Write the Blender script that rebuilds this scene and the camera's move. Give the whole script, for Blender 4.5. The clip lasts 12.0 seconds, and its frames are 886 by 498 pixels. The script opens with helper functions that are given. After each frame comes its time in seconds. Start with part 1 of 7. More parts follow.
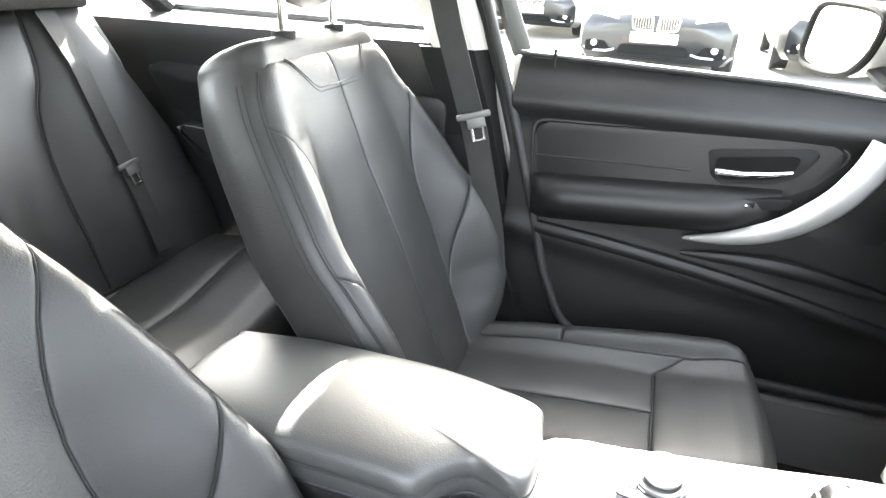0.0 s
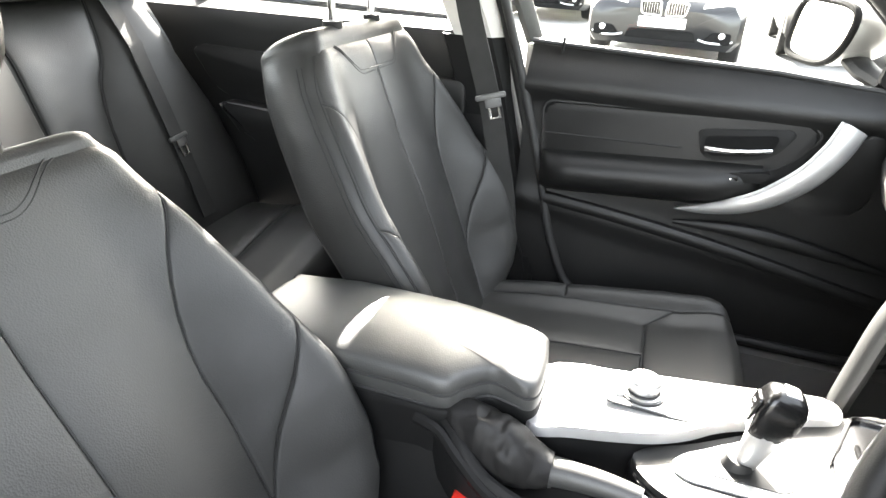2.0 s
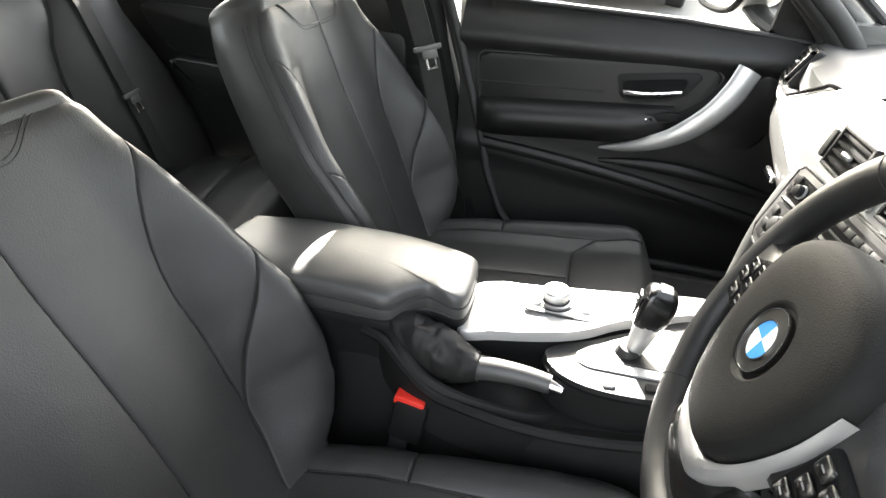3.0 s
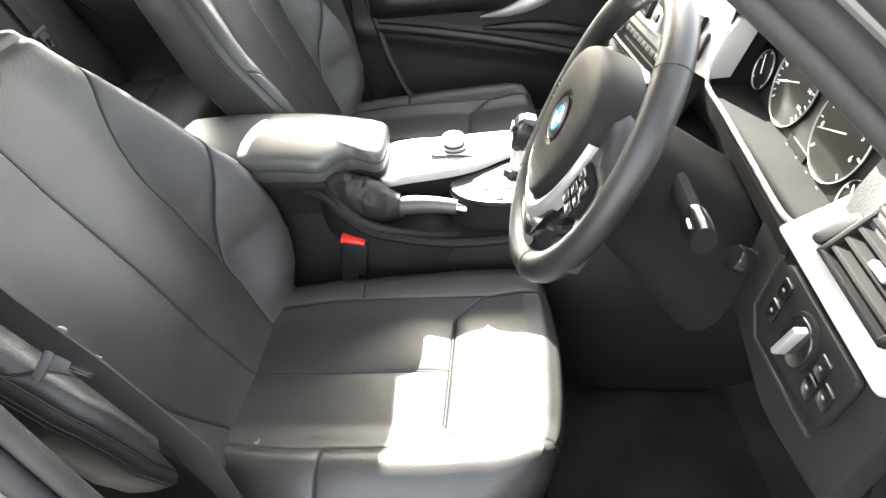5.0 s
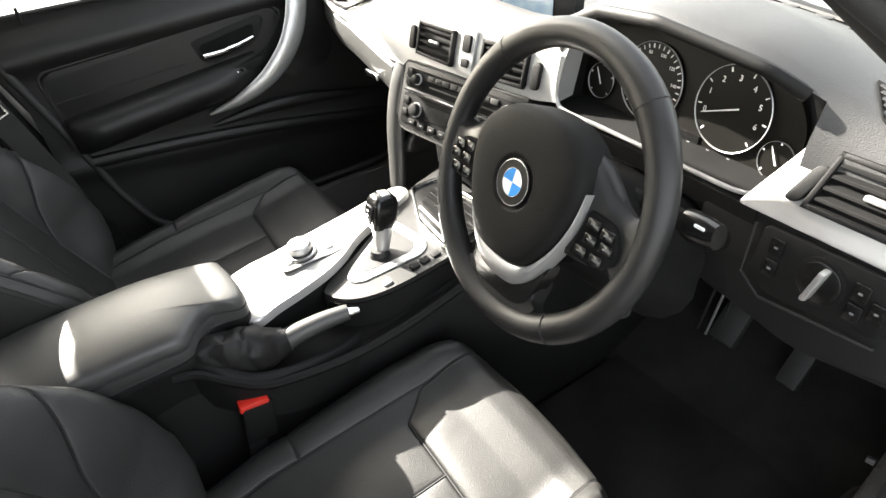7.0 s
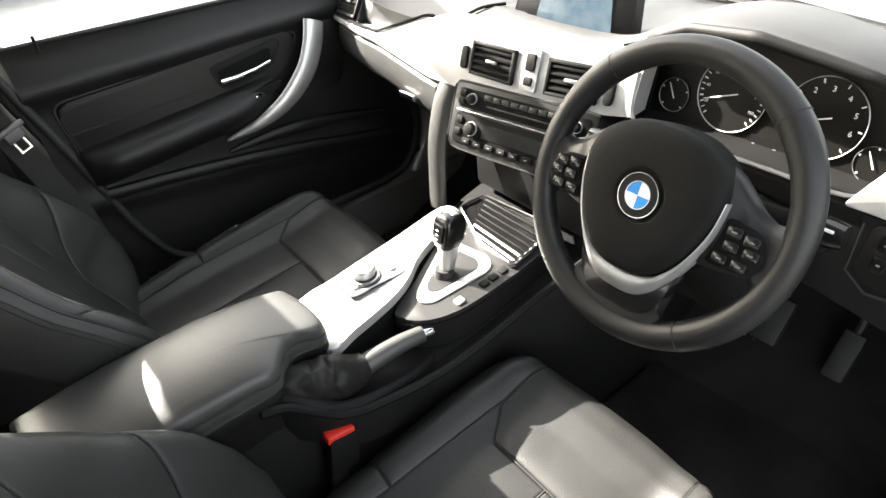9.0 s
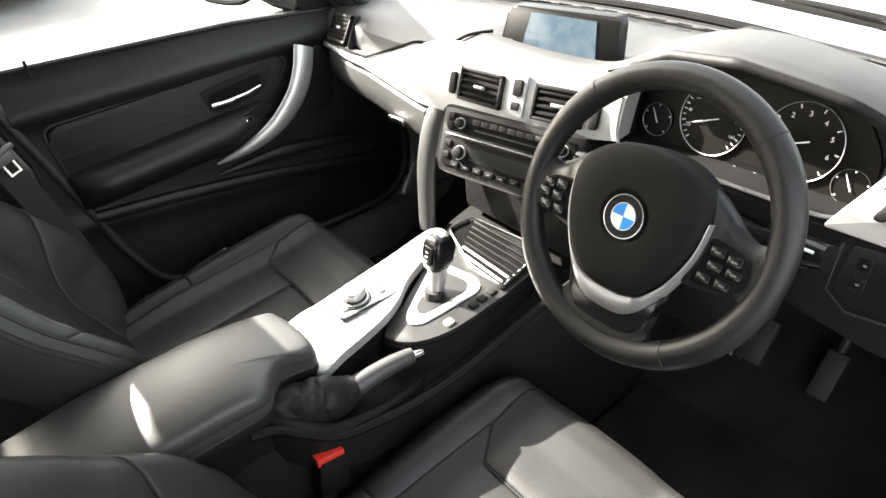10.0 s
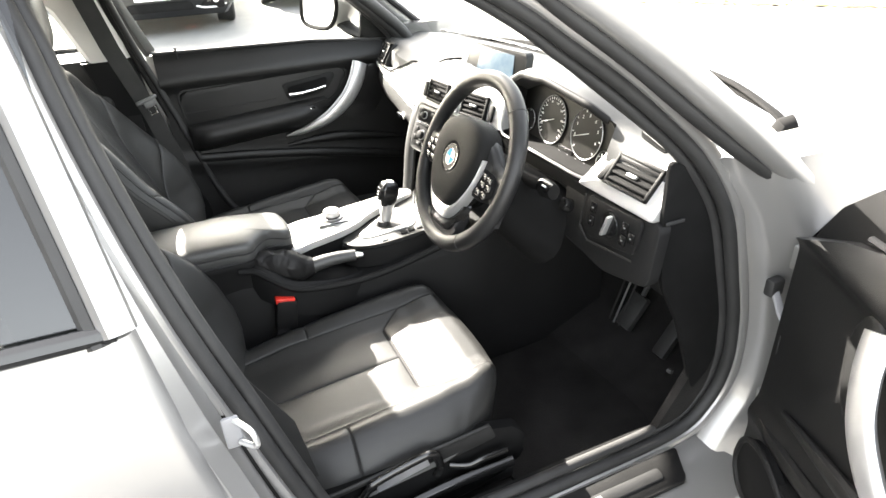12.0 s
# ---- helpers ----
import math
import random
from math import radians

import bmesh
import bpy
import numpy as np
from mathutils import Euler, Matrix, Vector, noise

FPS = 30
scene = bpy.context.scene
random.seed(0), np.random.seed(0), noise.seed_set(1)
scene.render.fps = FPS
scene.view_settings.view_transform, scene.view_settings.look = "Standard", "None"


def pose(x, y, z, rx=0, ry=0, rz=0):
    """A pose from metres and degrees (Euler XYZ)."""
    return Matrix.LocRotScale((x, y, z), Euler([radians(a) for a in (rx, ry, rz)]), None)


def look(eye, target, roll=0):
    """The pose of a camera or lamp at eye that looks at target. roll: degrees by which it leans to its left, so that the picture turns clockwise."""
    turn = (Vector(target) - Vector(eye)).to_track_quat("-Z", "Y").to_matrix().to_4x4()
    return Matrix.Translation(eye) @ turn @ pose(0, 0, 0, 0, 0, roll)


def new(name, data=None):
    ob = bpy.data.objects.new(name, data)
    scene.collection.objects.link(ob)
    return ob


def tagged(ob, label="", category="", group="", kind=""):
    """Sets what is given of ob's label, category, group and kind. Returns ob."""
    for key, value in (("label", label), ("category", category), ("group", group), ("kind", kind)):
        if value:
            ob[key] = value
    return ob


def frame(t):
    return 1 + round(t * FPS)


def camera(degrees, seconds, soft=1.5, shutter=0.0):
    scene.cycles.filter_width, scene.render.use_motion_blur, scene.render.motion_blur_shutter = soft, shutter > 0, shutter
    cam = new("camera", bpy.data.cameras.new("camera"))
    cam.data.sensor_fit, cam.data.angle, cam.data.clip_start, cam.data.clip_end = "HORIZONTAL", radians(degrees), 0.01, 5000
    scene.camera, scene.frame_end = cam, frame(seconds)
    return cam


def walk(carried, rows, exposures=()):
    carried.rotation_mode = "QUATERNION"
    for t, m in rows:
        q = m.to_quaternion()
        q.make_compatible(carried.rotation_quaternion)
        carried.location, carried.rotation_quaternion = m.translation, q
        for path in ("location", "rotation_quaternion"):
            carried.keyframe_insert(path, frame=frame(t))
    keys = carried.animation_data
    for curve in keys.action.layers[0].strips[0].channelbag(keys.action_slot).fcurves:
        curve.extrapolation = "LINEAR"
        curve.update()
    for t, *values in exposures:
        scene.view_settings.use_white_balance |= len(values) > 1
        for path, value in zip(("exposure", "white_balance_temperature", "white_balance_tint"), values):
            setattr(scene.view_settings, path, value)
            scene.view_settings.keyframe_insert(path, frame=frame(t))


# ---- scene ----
cam = camera(70.5, 12.0)
PATH = [
    (0, (-0.241, -0.508, 1.113), (-0.791, 1.232, 0.294), 2.6),
    (0.5, (-0.252, -0.508, 1.12), (-0.756, 1.231, 0.27), 5.6),
    (1, (-0.248, -0.548, 1.128), (-0.834, 1.16, 0.27), 4.2),
    (1.5, (-0.237, -0.616, 1.122), (-0.829, 1.089, 0.262), 3.2),
    (2, (-0.219, -0.67, 1.143), (-0.773, 1.043, 0.274), 3.2),
    (2.5, (-0.178, -0.724, 1.156), (-0.687, 0.982, 0.245), 2.8),
    (3, (-0.145, -0.782, 1.177), (-0.56, 0.903, 0.182), 2.9),
    (3.2, (-0.139, -0.804, 1.181), (-0.551, 0.867, 0.161), 2.4),
    (4.8, (-0.072, -0.995, 1.234), (-0.325, 0.554, -0.005), -2.8),
    (5, (-0.067, -1.024, 1.242), (-0.256, 0.52, -0.015), -3.4),
    (5.5, (-0.069, -1.062, 1.264), (-0.174, 0.482, -0.002), -3.7),
    (6, (-0.077, -1.063, 1.269), (-0.124, 0.497, 0.018), -5.1),
    (6.5, (-0.168, -1.001, 1.274), (0.206, 0.55, 0.067), -4.7),
    (7, (-0.354, -0.858, 1.281), (0.374, 0.55, 0.062), -7.8),
    (7.5, (-0.488, -0.756, 1.293), (0.415, 0.522, 0.048), -7.0),
    (7.7, (-0.498, -0.739, 1.318), (0.381, 0.538, 0.054), -6.2),
    (9.3, (-0.533, -0.74, 1.301), (0.373, 0.603, 0.129), -6.8),
    (9.5, (-0.536, -0.742, 1.3), (0.389, 0.6, 0.141), -6.4),
    (10, (-0.534, -0.746, 1.308), (0.425, 0.593, 0.172), -5.9),
    (10.5, (-0.539, -0.791, 1.314), (0.474, 0.517, 0.19), -6.0),
    (11, (-0.539, -0.938, 1.334), (0.428, 0.442, 0.256), -6.4),
    (11.5, (-0.514, -1.247, 1.302), (0.33, 0.28, 0.325), -2.6),
    (12, (-0.483, -1.435, 1.348), (0.201, 0.173, 0.375), -2.7),
]
EXPOSURE = [(t, stops, kelvin, 10) for t, stops, kelvin in ((0, 5.5, 6800), (1.5, 5.12, 6900), (2.5, 4.65, 7050), (3.2, 4.15, 7050), (4.8, 5.05, 7100), (5.5, 4.45, 7100), (6.5, 4.05, 7150), (7.0, 3.72, 7150), (7.5, 3.85, 7180), (9.5, 3.65, 7180), (10.5, 3.8, 7180), (11.5, 4.35, 7150), (12, 4.2, 7150))]
walk(cam, [(t, look(eye, target, roll)) for t, eye, target, roll in PATH], EXPOSURE)

# ---- light ----
SUN = Vector((-0.30, 1.0, 0.65)).normalized()
world = bpy.data.worlds.new("sky")
scene.world = world
world.use_nodes = True
_wn = world.node_tree.nodes
_sky = _wn.new("ShaderNodeTexSky")
_sky.sky_type, _sky.sun_disc = "NISHITA", False
_sky.sun_elevation = math.asin(SUN.z)
_sky.sun_rotation = math.atan2(SUN.x, SUN.y)
_sky.air_density, _sky.dust_density, _sky.ozone_density = 1.0, 3.0, 1.0
_wn["Background"].inputs["Strength"].default_value = 0.13
_haze = _wn.new("ShaderNodeHueSaturation")
_haze.inputs["Saturation"].default_value = 0.4
world.node_tree.links.new(_sky.outputs["Color"], _haze.inputs["Color"])
world.node_tree.links.new(_haze.outputs["Color"], _wn["Background"].inputs["Color"])
_sl = bpy.data.lights.new("sun", "SUN")
_sl.energy, _sl.angle, _sl.color = 4.15, radians(0.6), (1.0, 0.99, 0.972)
_so = new("sun", _sl)
_so.matrix_world = look(tuple(SUN * 10), (0, 0, 0))

# ---- materials ----
def material(name, color, rough=0.5, metal=0.0, grain=0.0, grain_size=0.002, mottle=0.0, mottle_size=0.1,
             coat=0.0, spec=0.5, transmission=0.0, rough_var=0.0, crease=0.0, kind="noise", tint=None):
    """A surface with fine relief (grain), broad stains (mottle) and uneven gloss."""
    m = bpy.data.materials.new(name)
    m.use_nodes = True
    nt = m.node_tree
    b = nt.nodes["Principled BSDF"]
    b.inputs["Roughness"].default_value = rough
    b.inputs["Metallic"].default_value = metal
    b.inputs["Specular IOR Level"].default_value = spec
    b.inputs["Coat Weight"].default_value = coat
    b.inputs["Coat Roughness"].default_value = 0.12
    b.inputs["Transmission Weight"].default_value = transmission
    co = nt.nodes.new("ShaderNodeTexCoord")
    geo = nt.nodes.new("ShaderNodeNewGeometry")
    base = nt.nodes.new("ShaderNodeRGB")
    base.outputs[0].default_value = (*color, 1)
    out = base.outputs[0]
    if mottle:
        n = nt.nodes.new("ShaderNodeTexNoise")
        n.inputs["Scale"].default_value, n.inputs["Detail"].default_value = 1 / mottle_size, 5
        nt.links.new(geo.outputs["Position"], n.inputs["Vector"])
        r = nt.nodes.new("ShaderNodeMapRange")
        r.inputs["From Min"].default_value, r.inputs["From Max"].default_value = 0.3, 0.7
        r.inputs["To Min"].default_value, r.inputs["To Max"].default_value = 0.0, 1.0
        nt.links.new(n.outputs["Fac"], r.inputs["Value"])
        mx = nt.nodes.new("ShaderNodeMix")
        mx.data_type = "RGBA"
        lo = tuple(c * (1 - mottle) for c in color)
        hi = tuple(min(1, c * (1 + mottle)) for c in (tint or color))
        mx.inputs["A"].default_value, mx.inputs["B"].default_value = (*lo, 1), (*hi, 1)
        nt.links.new(r.outputs[0], mx.inputs["Factor"])
        out = mx.outputs["Result"]
        if rough_var:
            rr = nt.nodes.new("ShaderNodeMapRange")
            rr.inputs["To Min"].default_value, rr.inputs["To Max"].default_value = rough - rough_var, rough + rough_var
            nt.links.new(n.outputs["Fac"], rr.inputs["Value"])
            nt.links.new(rr.outputs[0], b.inputs["Roughness"])
    nt.links.new(out, b.inputs["Base Color"])
    if grain:
        if kind == "voronoi":
            g = nt.nodes.new("ShaderNodeTexVoronoi")
            g.inputs["Scale"].default_value = 1 / grain_size
            src = g.outputs["Distance"]
        else:
            g = nt.nodes.new("ShaderNodeTexNoise")
            g.inputs["Scale"].default_value, g.inputs["Detail"].default_value = 1 / grain_size, 3
            src = g.outputs["Fac"]
        nt.links.new(geo.outputs["Position"], g.inputs["Vector"])
        bp = nt.nodes.new("ShaderNodeBump")
        bp.inputs["Strength"].default_value, bp.inputs["Distance"].default_value = grain, grain_size * 0.5
        nt.links.new(src, bp.inputs["Height"])
        if crease:
            cn = nt.nodes.new("ShaderNodeTexNoise")
            cn.inputs["Scale"].default_value, cn.inputs["Detail"].default_value, cn.inputs["Distortion"].default_value = 11, 1, 0.6
            nt.links.new(geo.outputs["Position"], cn.inputs["Vector"])
            cb = nt.nodes.new("ShaderNodeBump")
            cb.inputs["Strength"].default_value, cb.inputs["Distance"].default_value = crease, 0.02
            nt.links.new(cn.outputs["Fac"], cb.inputs["Height"])
            nt.links.new(cb.outputs[0], bp.inputs["Normal"])
        nt.links.new(bp.outputs[0], b.inputs["Normal"])
    return m


LEATHER = material("black_leather", (0.0205, 0.0205, 0.0199), 0.41, grain=0.22, grain_size=0.002, mottle=0.14, mottle_size=0.10, rough_var=0.06, kind="voronoi", spec=0.29, crease=0.05)
LEATHER_D = material("armrest_leather", (0.036, 0.0364, 0.0352), 0.48, grain=0.16, grain_size=0.0018, mottle=0.12, mottle_size=0.08, rough_var=0.06, kind="voronoi", spec=0.58)
RIMSKIN = material("wheel_leather", (0.0085, 0.0085, 0.0087), 0.46, grain=0.12, grain_size=0.0015, mottle=0.2, mottle_size=0.05, rough_var=0.08, kind="voronoi", spec=0.32)
SEAM = material("seam_thread", (0.008, 0.008, 0.008), 0.8, grain=0.3, grain_size=0.002)
PLASTIC = material("black_grained_plastic", (0.008, 0.008, 0.008), 0.55, grain=0.3, grain_size=0.0012, mottle=0.2, mottle_size=0.1, rough_var=0.06, kind="voronoi", spec=0.14)
DASHSKIN = material("soft_dash_skin", (0.028, 0.0283, 0.0285), 0.55, grain=0.3, grain_size=0.0016, mottle=0.15, mottle_size=0.15, rough_var=0.06, kind="voronoi", spec=0.35)
DOORSKIN = material("door_soft_skin", (0.0075, 0.0075, 0.0074), 0.46, grain=0.3, grain_size=0.0016, mottle=0.15, mottle_size=0.12, rough_var=0.06, kind="voronoi", spec=0.30)
DOORLEATHER = material("door_insert_leather", (0.0065, 0.0065, 0.0064), 0.48, grain=0.15, grain_size=0.002, mottle=0.15, mottle_size=0.08, rough_var=0.06, kind="voronoi", spec=0.34)
GLOSSBLACK = material("gloss_black", (0.006, 0.006, 0.006), 0.22, mottle=0.2, mottle_size=0.05, coat=0.15, spec=0.4)
RADIO = material("radio_grey_plastic", (0.013, 0.013, 0.0128), 0.5, grain=0.12, grain_size=0.0012, mottle=0.1, mottle_size=0.05, spec=0.3)
SELECT = material("grey_selector_panel", (0.014, 0.014, 0.0139), 0.42, 0.0, grain=0.12, grain_size=0.001, mottle=0.1, mottle_size=0.04, spec=0.3)
HOUSING = material("satin_black_housing", (0.006, 0.006, 0.006), 0.4, mottle=0.2, mottle_size=0.05, spec=0.2)
MATT = material("matt_black", (0.006, 0.006, 0.006), 0.9, grain=0.2, grain_size=0.002, mottle=0.2, mottle_size=0.05, spec=0.08)
GREYPLASTIC = material("grey_plastic", (0.16, 0.16, 0.165), 0.45, grain=0.15, grain_size=0.0015, mottle=0.12, mottle_size=0.05)
RUBBER = material("black_rubber", (0.012, 0.012, 0.012), 0.65, grain=0.2, grain_size=0.003, mottle=0.3, mottle_size=0.05)
TONGUE = material("grey_tongue_plastic", (0.06, 0.06, 0.0585), 0.5, grain=0.2, grain_size=0.002, mottle=0.1, mottle_size=0.02)
CARPET = material("black_carpet", (0.015, 0.0144, 0.0139), 0.95, grain=1.0, grain_size=0.003, mottle=0.4, mottle_size=0.12, spec=0.1)
SATIN = material("satin_silver_trim", (0.50, 0.50, 0.495), 0.38, 0.6, grain=0.12, grain_size=0.0009, mottle=0.06, mottle_size=0.05, rough_var=0.05)
PULL = material("brushed_pull", (0.44, 0.44, 0.435), 0.36, 0.75, grain=0.1, grain_size=0.001, mottle=0.06, mottle_size=0.05, rough_var=0.05)
CHROME = material("chrome", (0.82, 0.82, 0.82), 0.12, 1.0, mottle=0.05, mottle_size=0.03)
PAINT = material("silver_paint", (0.235, 0.231, 0.226), 0.30, 0.5, mottle=0.05, mottle_size=0.3, coat=0.7, grain=0.05, grain_size=0.0008)
BELT = material("seat_belt_webbing", (0.021, 0.021, 0.0205), 0.7, grain=0.6, grain_size=0.0016, mottle=0.15, mottle_size=0.05, spec=0.25)
GREYTRIM = material("pale_pillar_trim", (0.50, 0.485, 0.46), 0.7, grain=0.2, grain_size=0.002, mottle=0.08, mottle_size=0.1)
RED = material("red_button", (0.62, 0.03, 0.02), 0.35, grain=0.1, grain_size=0.002, mottle=0.1, mottle_size=0.02)
WHITE = material("white_marking", (0.70, 0.70, 0.69), 0.6, spec=0.2, mottle=0.05, mottle_size=0.02)
BLUE = material("blue_enamel", (0.03, 0.22, 0.55), 0.55, spec=0.12, mottle=0.1, mottle_size=0.02)
DIAL = material("dial_black", (0.0040, 0.0037, 0.0030), 0.42, mottle=0.2, mottle_size=0.05, spec=0.18)
PADSKIN = material("airbag_skin", (0.0075, 0.0075, 0.0073), 0.62, grain=0.3, grain_size=0.0012, mottle=0.15, mottle_size=0.06, rough_var=0.06, kind="voronoi", spec=0.07)
GAITER = material("gaiter_leather", (0.011, 0.0107, 0.0106), 0.52, grain=0.15, grain_size=0.0018, mottle=0.25, mottle_size=0.04, kind="voronoi", spec=0.22)
ASPHALT = material("pale_worn_tarmac", (0.17, 0.168, 0.162), 0.9, grain=0.6, grain_size=0.02, mottle=0.25, mottle_size=1.6, spec=0.2)
CARBLACK = material("black_car_paint", (0.004, 0.0042, 0.0048), 0.30, mottle=0.1, mottle_size=0.3, coat=0.35, spec=0.35)
LEAF = material("dry_leaves", (0.40, 0.26, 0.09), 0.8, grain=0.3, grain_size=0.02, mottle=0.5, mottle_size=0.12)


def glass_material(name, color, rough=0.0, clear=0.85):
    """Thin clear glass: mostly see-through, with a glossy surface."""
    m = bpy.data.materials.new(name)
    m.use_nodes = True
    nt = m.node_tree
    nt.nodes.remove(nt.nodes["Principled BSDF"])
    tr, gl, mx = nt.nodes.new("ShaderNodeBsdfTransparent"), nt.nodes.new("ShaderNodeBsdfGlossy"), nt.nodes.new("ShaderNodeMixShader")
    lw = nt.nodes.new("ShaderNodeLayerWeight")
    lw.inputs["Blend"].default_value = 0.5
    pw = nt.nodes.new("ShaderNodeMath")
    pw.operation, pw.inputs[1].default_value = "POWER", 4.5
    nt.links.new(lw.outputs["Facing"], pw.inputs[0])
    fr = nt.nodes.new("ShaderNodeMath")
    fr.operation, fr.inputs[1].default_value, fr.inputs[2].default_value = "MULTIPLY_ADD", 0.55, 0.05
    nt.links.new(pw.outputs[0], fr.inputs[0])
    tr.inputs["Color"].default_value = (*color, 1)
    gl.inputs["Roughness"].default_value = rough
    nt.links.new(fr.outputs[0], mx.inputs[0])
    nt.links.new(tr.outputs[0], mx.inputs[1])
    nt.links.new(gl.outputs[0], mx.inputs[2])
    nt.links.new(mx.outputs[0], nt.nodes["Material Output"].inputs["Surface"])
    return m


GLASS = glass_material("window_glass", (0.92, 0.95, 0.93))
DARKGLASS = glass_material("tinted_glass", (0.12, 0.13, 0.13))

# ---- building kit ----
BASE = {}


def thing(name, loc, label="", category="", group="", kind=""):
    ob = new(name)
    ob.location = loc
    ob.empty_display_size = 0.05
    BASE[ob] = Vector(loc)
    return tagged(ob, label, category, group, kind)


def part(name, bm, mat, parent=None, label="", smooth=True, sharp=35):
    """Links a bmesh, in world places, as one mesh under a thing or a part."""
    bmesh.ops.remove_doubles(bm, verts=bm.verts, dist=1e-6)
    bmesh.ops.recalc_face_normals(bm, faces=bm.faces)
    base = BASE.get(parent, Vector((0, 0, 0)))
    bm.transform(Matrix.Translation(-base))
    me = bpy.data.meshes.new(name)
    if smooth:
        for f in bm.faces:
            f.smooth = True
        for e in bm.edges:
            if len(e.link_faces) == 2 and e.calc_face_angle(0) > radians(sharp):
                e.smooth = False
    bm.to_mesh(me)
    bm.free()
    me.materials.append(mat)
    ob = new(name, me)
    if parent is not None:
        ob.parent = parent
        BASE[ob] = base
    return tagged(ob, label)


def alone(name, bm, mat, label, category, group="", kind="", loc=None, sharp=35):
    """A thing that is one mesh."""
    ob = part(name, bm, mat, None, sharp=sharp)
    return tagged(ob, label, category, group, kind)


def loft(rings, closed=True, caps=True, bm=None):
    bm = bm or bmesh.new()
    vs = [[bm.verts.new(p) for p in r] for r in rings]
    n = len(rings[0])
    for a, b in zip(vs, vs[1:]):
        for i in range(n if closed else n - 1):
            j = (i + 1) % n
            bm.faces.new((a[i], a[j], b[j], b[i]))
    if caps and closed:
        bm.faces.new(vs[0])
        bm.faces.new(list(reversed(vs[-1])))
    return bm


def box(c, s, bevel=0.0, m=None, bm=None, seg=2):
    """A box of size s round c, with rounded edges, turned by m about its centre."""
    b = bmesh.new()
    bmesh.ops.create_cube(b, size=1.0)
    for v in b.verts:
        v.co = Vector((v.co.x * s[0], v.co.y * s[1], v.co.z * s[2]))
    if bevel:
        bmesh.ops.bevel(b, geom=list(b.edges), offset=min(bevel, min(s) * 0.49), segments=seg, affect="EDGES", profile=0.5)
    b.transform(Matrix.Translation(c) @ (m.to_4x4() if m else Matrix()))
    return join(bm, b)


def join(bm, b):
    if bm is None:
        return b
    tmp = bpy.data.meshes.new("tmp")
    b.to_mesh(tmp)
    b.free()
    bm.from_mesh(tmp)
    bpy.data.meshes.remove(tmp)
    return bm


def prism(poly, place, depth, bevel=0.0, bm=None, seg=2):
    """A slab with the outline poly (a, b), laid out by place(a, b, c) with c from 0 to depth."""
    b = bmesh.new()
    lo = [b.verts.new((p[0], p[1], 0)) for p in poly]
    hi = [b.verts.new((p[0], p[1], depth)) for p in poly]
    n = len(poly)
    b.faces.new(list(reversed(lo)))
    top = b.faces.new(hi)
    for i in range(n):
        b.faces.new((lo[i], lo[(i + 1) % n], hi[(i + 1) % n], hi[i]))
    if bevel:
        bmesh.ops.bevel(b, geom=list(top.edges), offset=bevel, segments=seg, affect="EDGES", profile=0.5)
    for v in b.verts:
        v.co = Vector(place(*v.co))
    return join(bm, b)


def spline(pts, n, closed=False):
    """n points along a smooth curve through pts."""
    P = [Vector(p) for p in pts]
    k = len(P)
    out = []
    spans = k if closed else k - 1
    for i in range(n):
        t = i / n * spans if closed else i / (n - 1) * spans
        a = min(int(t), spans - 1)
        f = t - a
        if closed:
            p0, p1, p2, p3 = P[(a - 1) % k], P[a % k], P[(a + 1) % k], P[(a + 2) % k]
        else:
            p0, p1, p2, p3 = P[max(a - 1, 0)], P[a], P[a + 1], P[min(a + 2, k - 1)]
        out.append(0.5 * ((2 * p1) + (p2 - p0) * f + (2 * p0 - 5 * p1 + 4 * p2 - p3) * f * f + (3 * p1 - p0 - 3 * p2 + p3) * f ** 3))
    return out


def sweep(path, rx, ry=None, up=(0, 0, 1), closed=False, n=10, bm=None, caps=True, profile=None):
    """A bar along a path. rx: half width across, ry: half height along up; numbers or functions of 0..1. profile: unit outline."""
    P = [Vector(p) for p in path]
    fx = rx if callable(rx) else (lambda t: rx)
    ryy = rx if ry is None else ry
    fy = ryy if callable(ryy) else (lambda t: ryy)
    prof = profile or [(math.cos(2 * math.pi * i / n), math.sin(2 * math.pi * i / n)) for i in range(n)]
    rings, k = [], len(P)
    for i, p in enumerate(P):
        a = P[(i - 1) % k] if closed or i else P[0]
        b = P[(i + 1) % k] if closed or i < k - 1 else P[-1]
        d = (b - a).normalized()
        s = d.cross(Vector(up))
        s = s.normalized() if s.length > 1e-6 else Vector((0, 1, 0))
        w = s.cross(d).normalized()
        t = i / max(k - 1, 1)
        rings.append([p + s * (q[0] * fx(t)) + w * (q[1] * fy(t)) for q in prof])
    if closed:
        rings.append(rings[0])
    return loft(rings, True, caps and not closed, bm)


def rnd(poly, r, seg=3):
    """The outline with its corners rounded by r."""
    out, n = [], len(poly)
    for i in range(n):
        p = Vector(poly[i]).to_2d()
        a, b = Vector(poly[i - 1]).to_2d() - p, Vector(poly[(i + 1) % n]).to_2d() - p
        q = min(r, a.length * 0.45, b.length * 0.45)
        s, e = p + a.normalized() * q, p + b.normalized() * q
        for j in range(seg + 1):
            t = j / seg
            out.append(tuple((1 - t) ** 2 * s + 2 * t * (1 - t) * p + t * t * e))
    return out


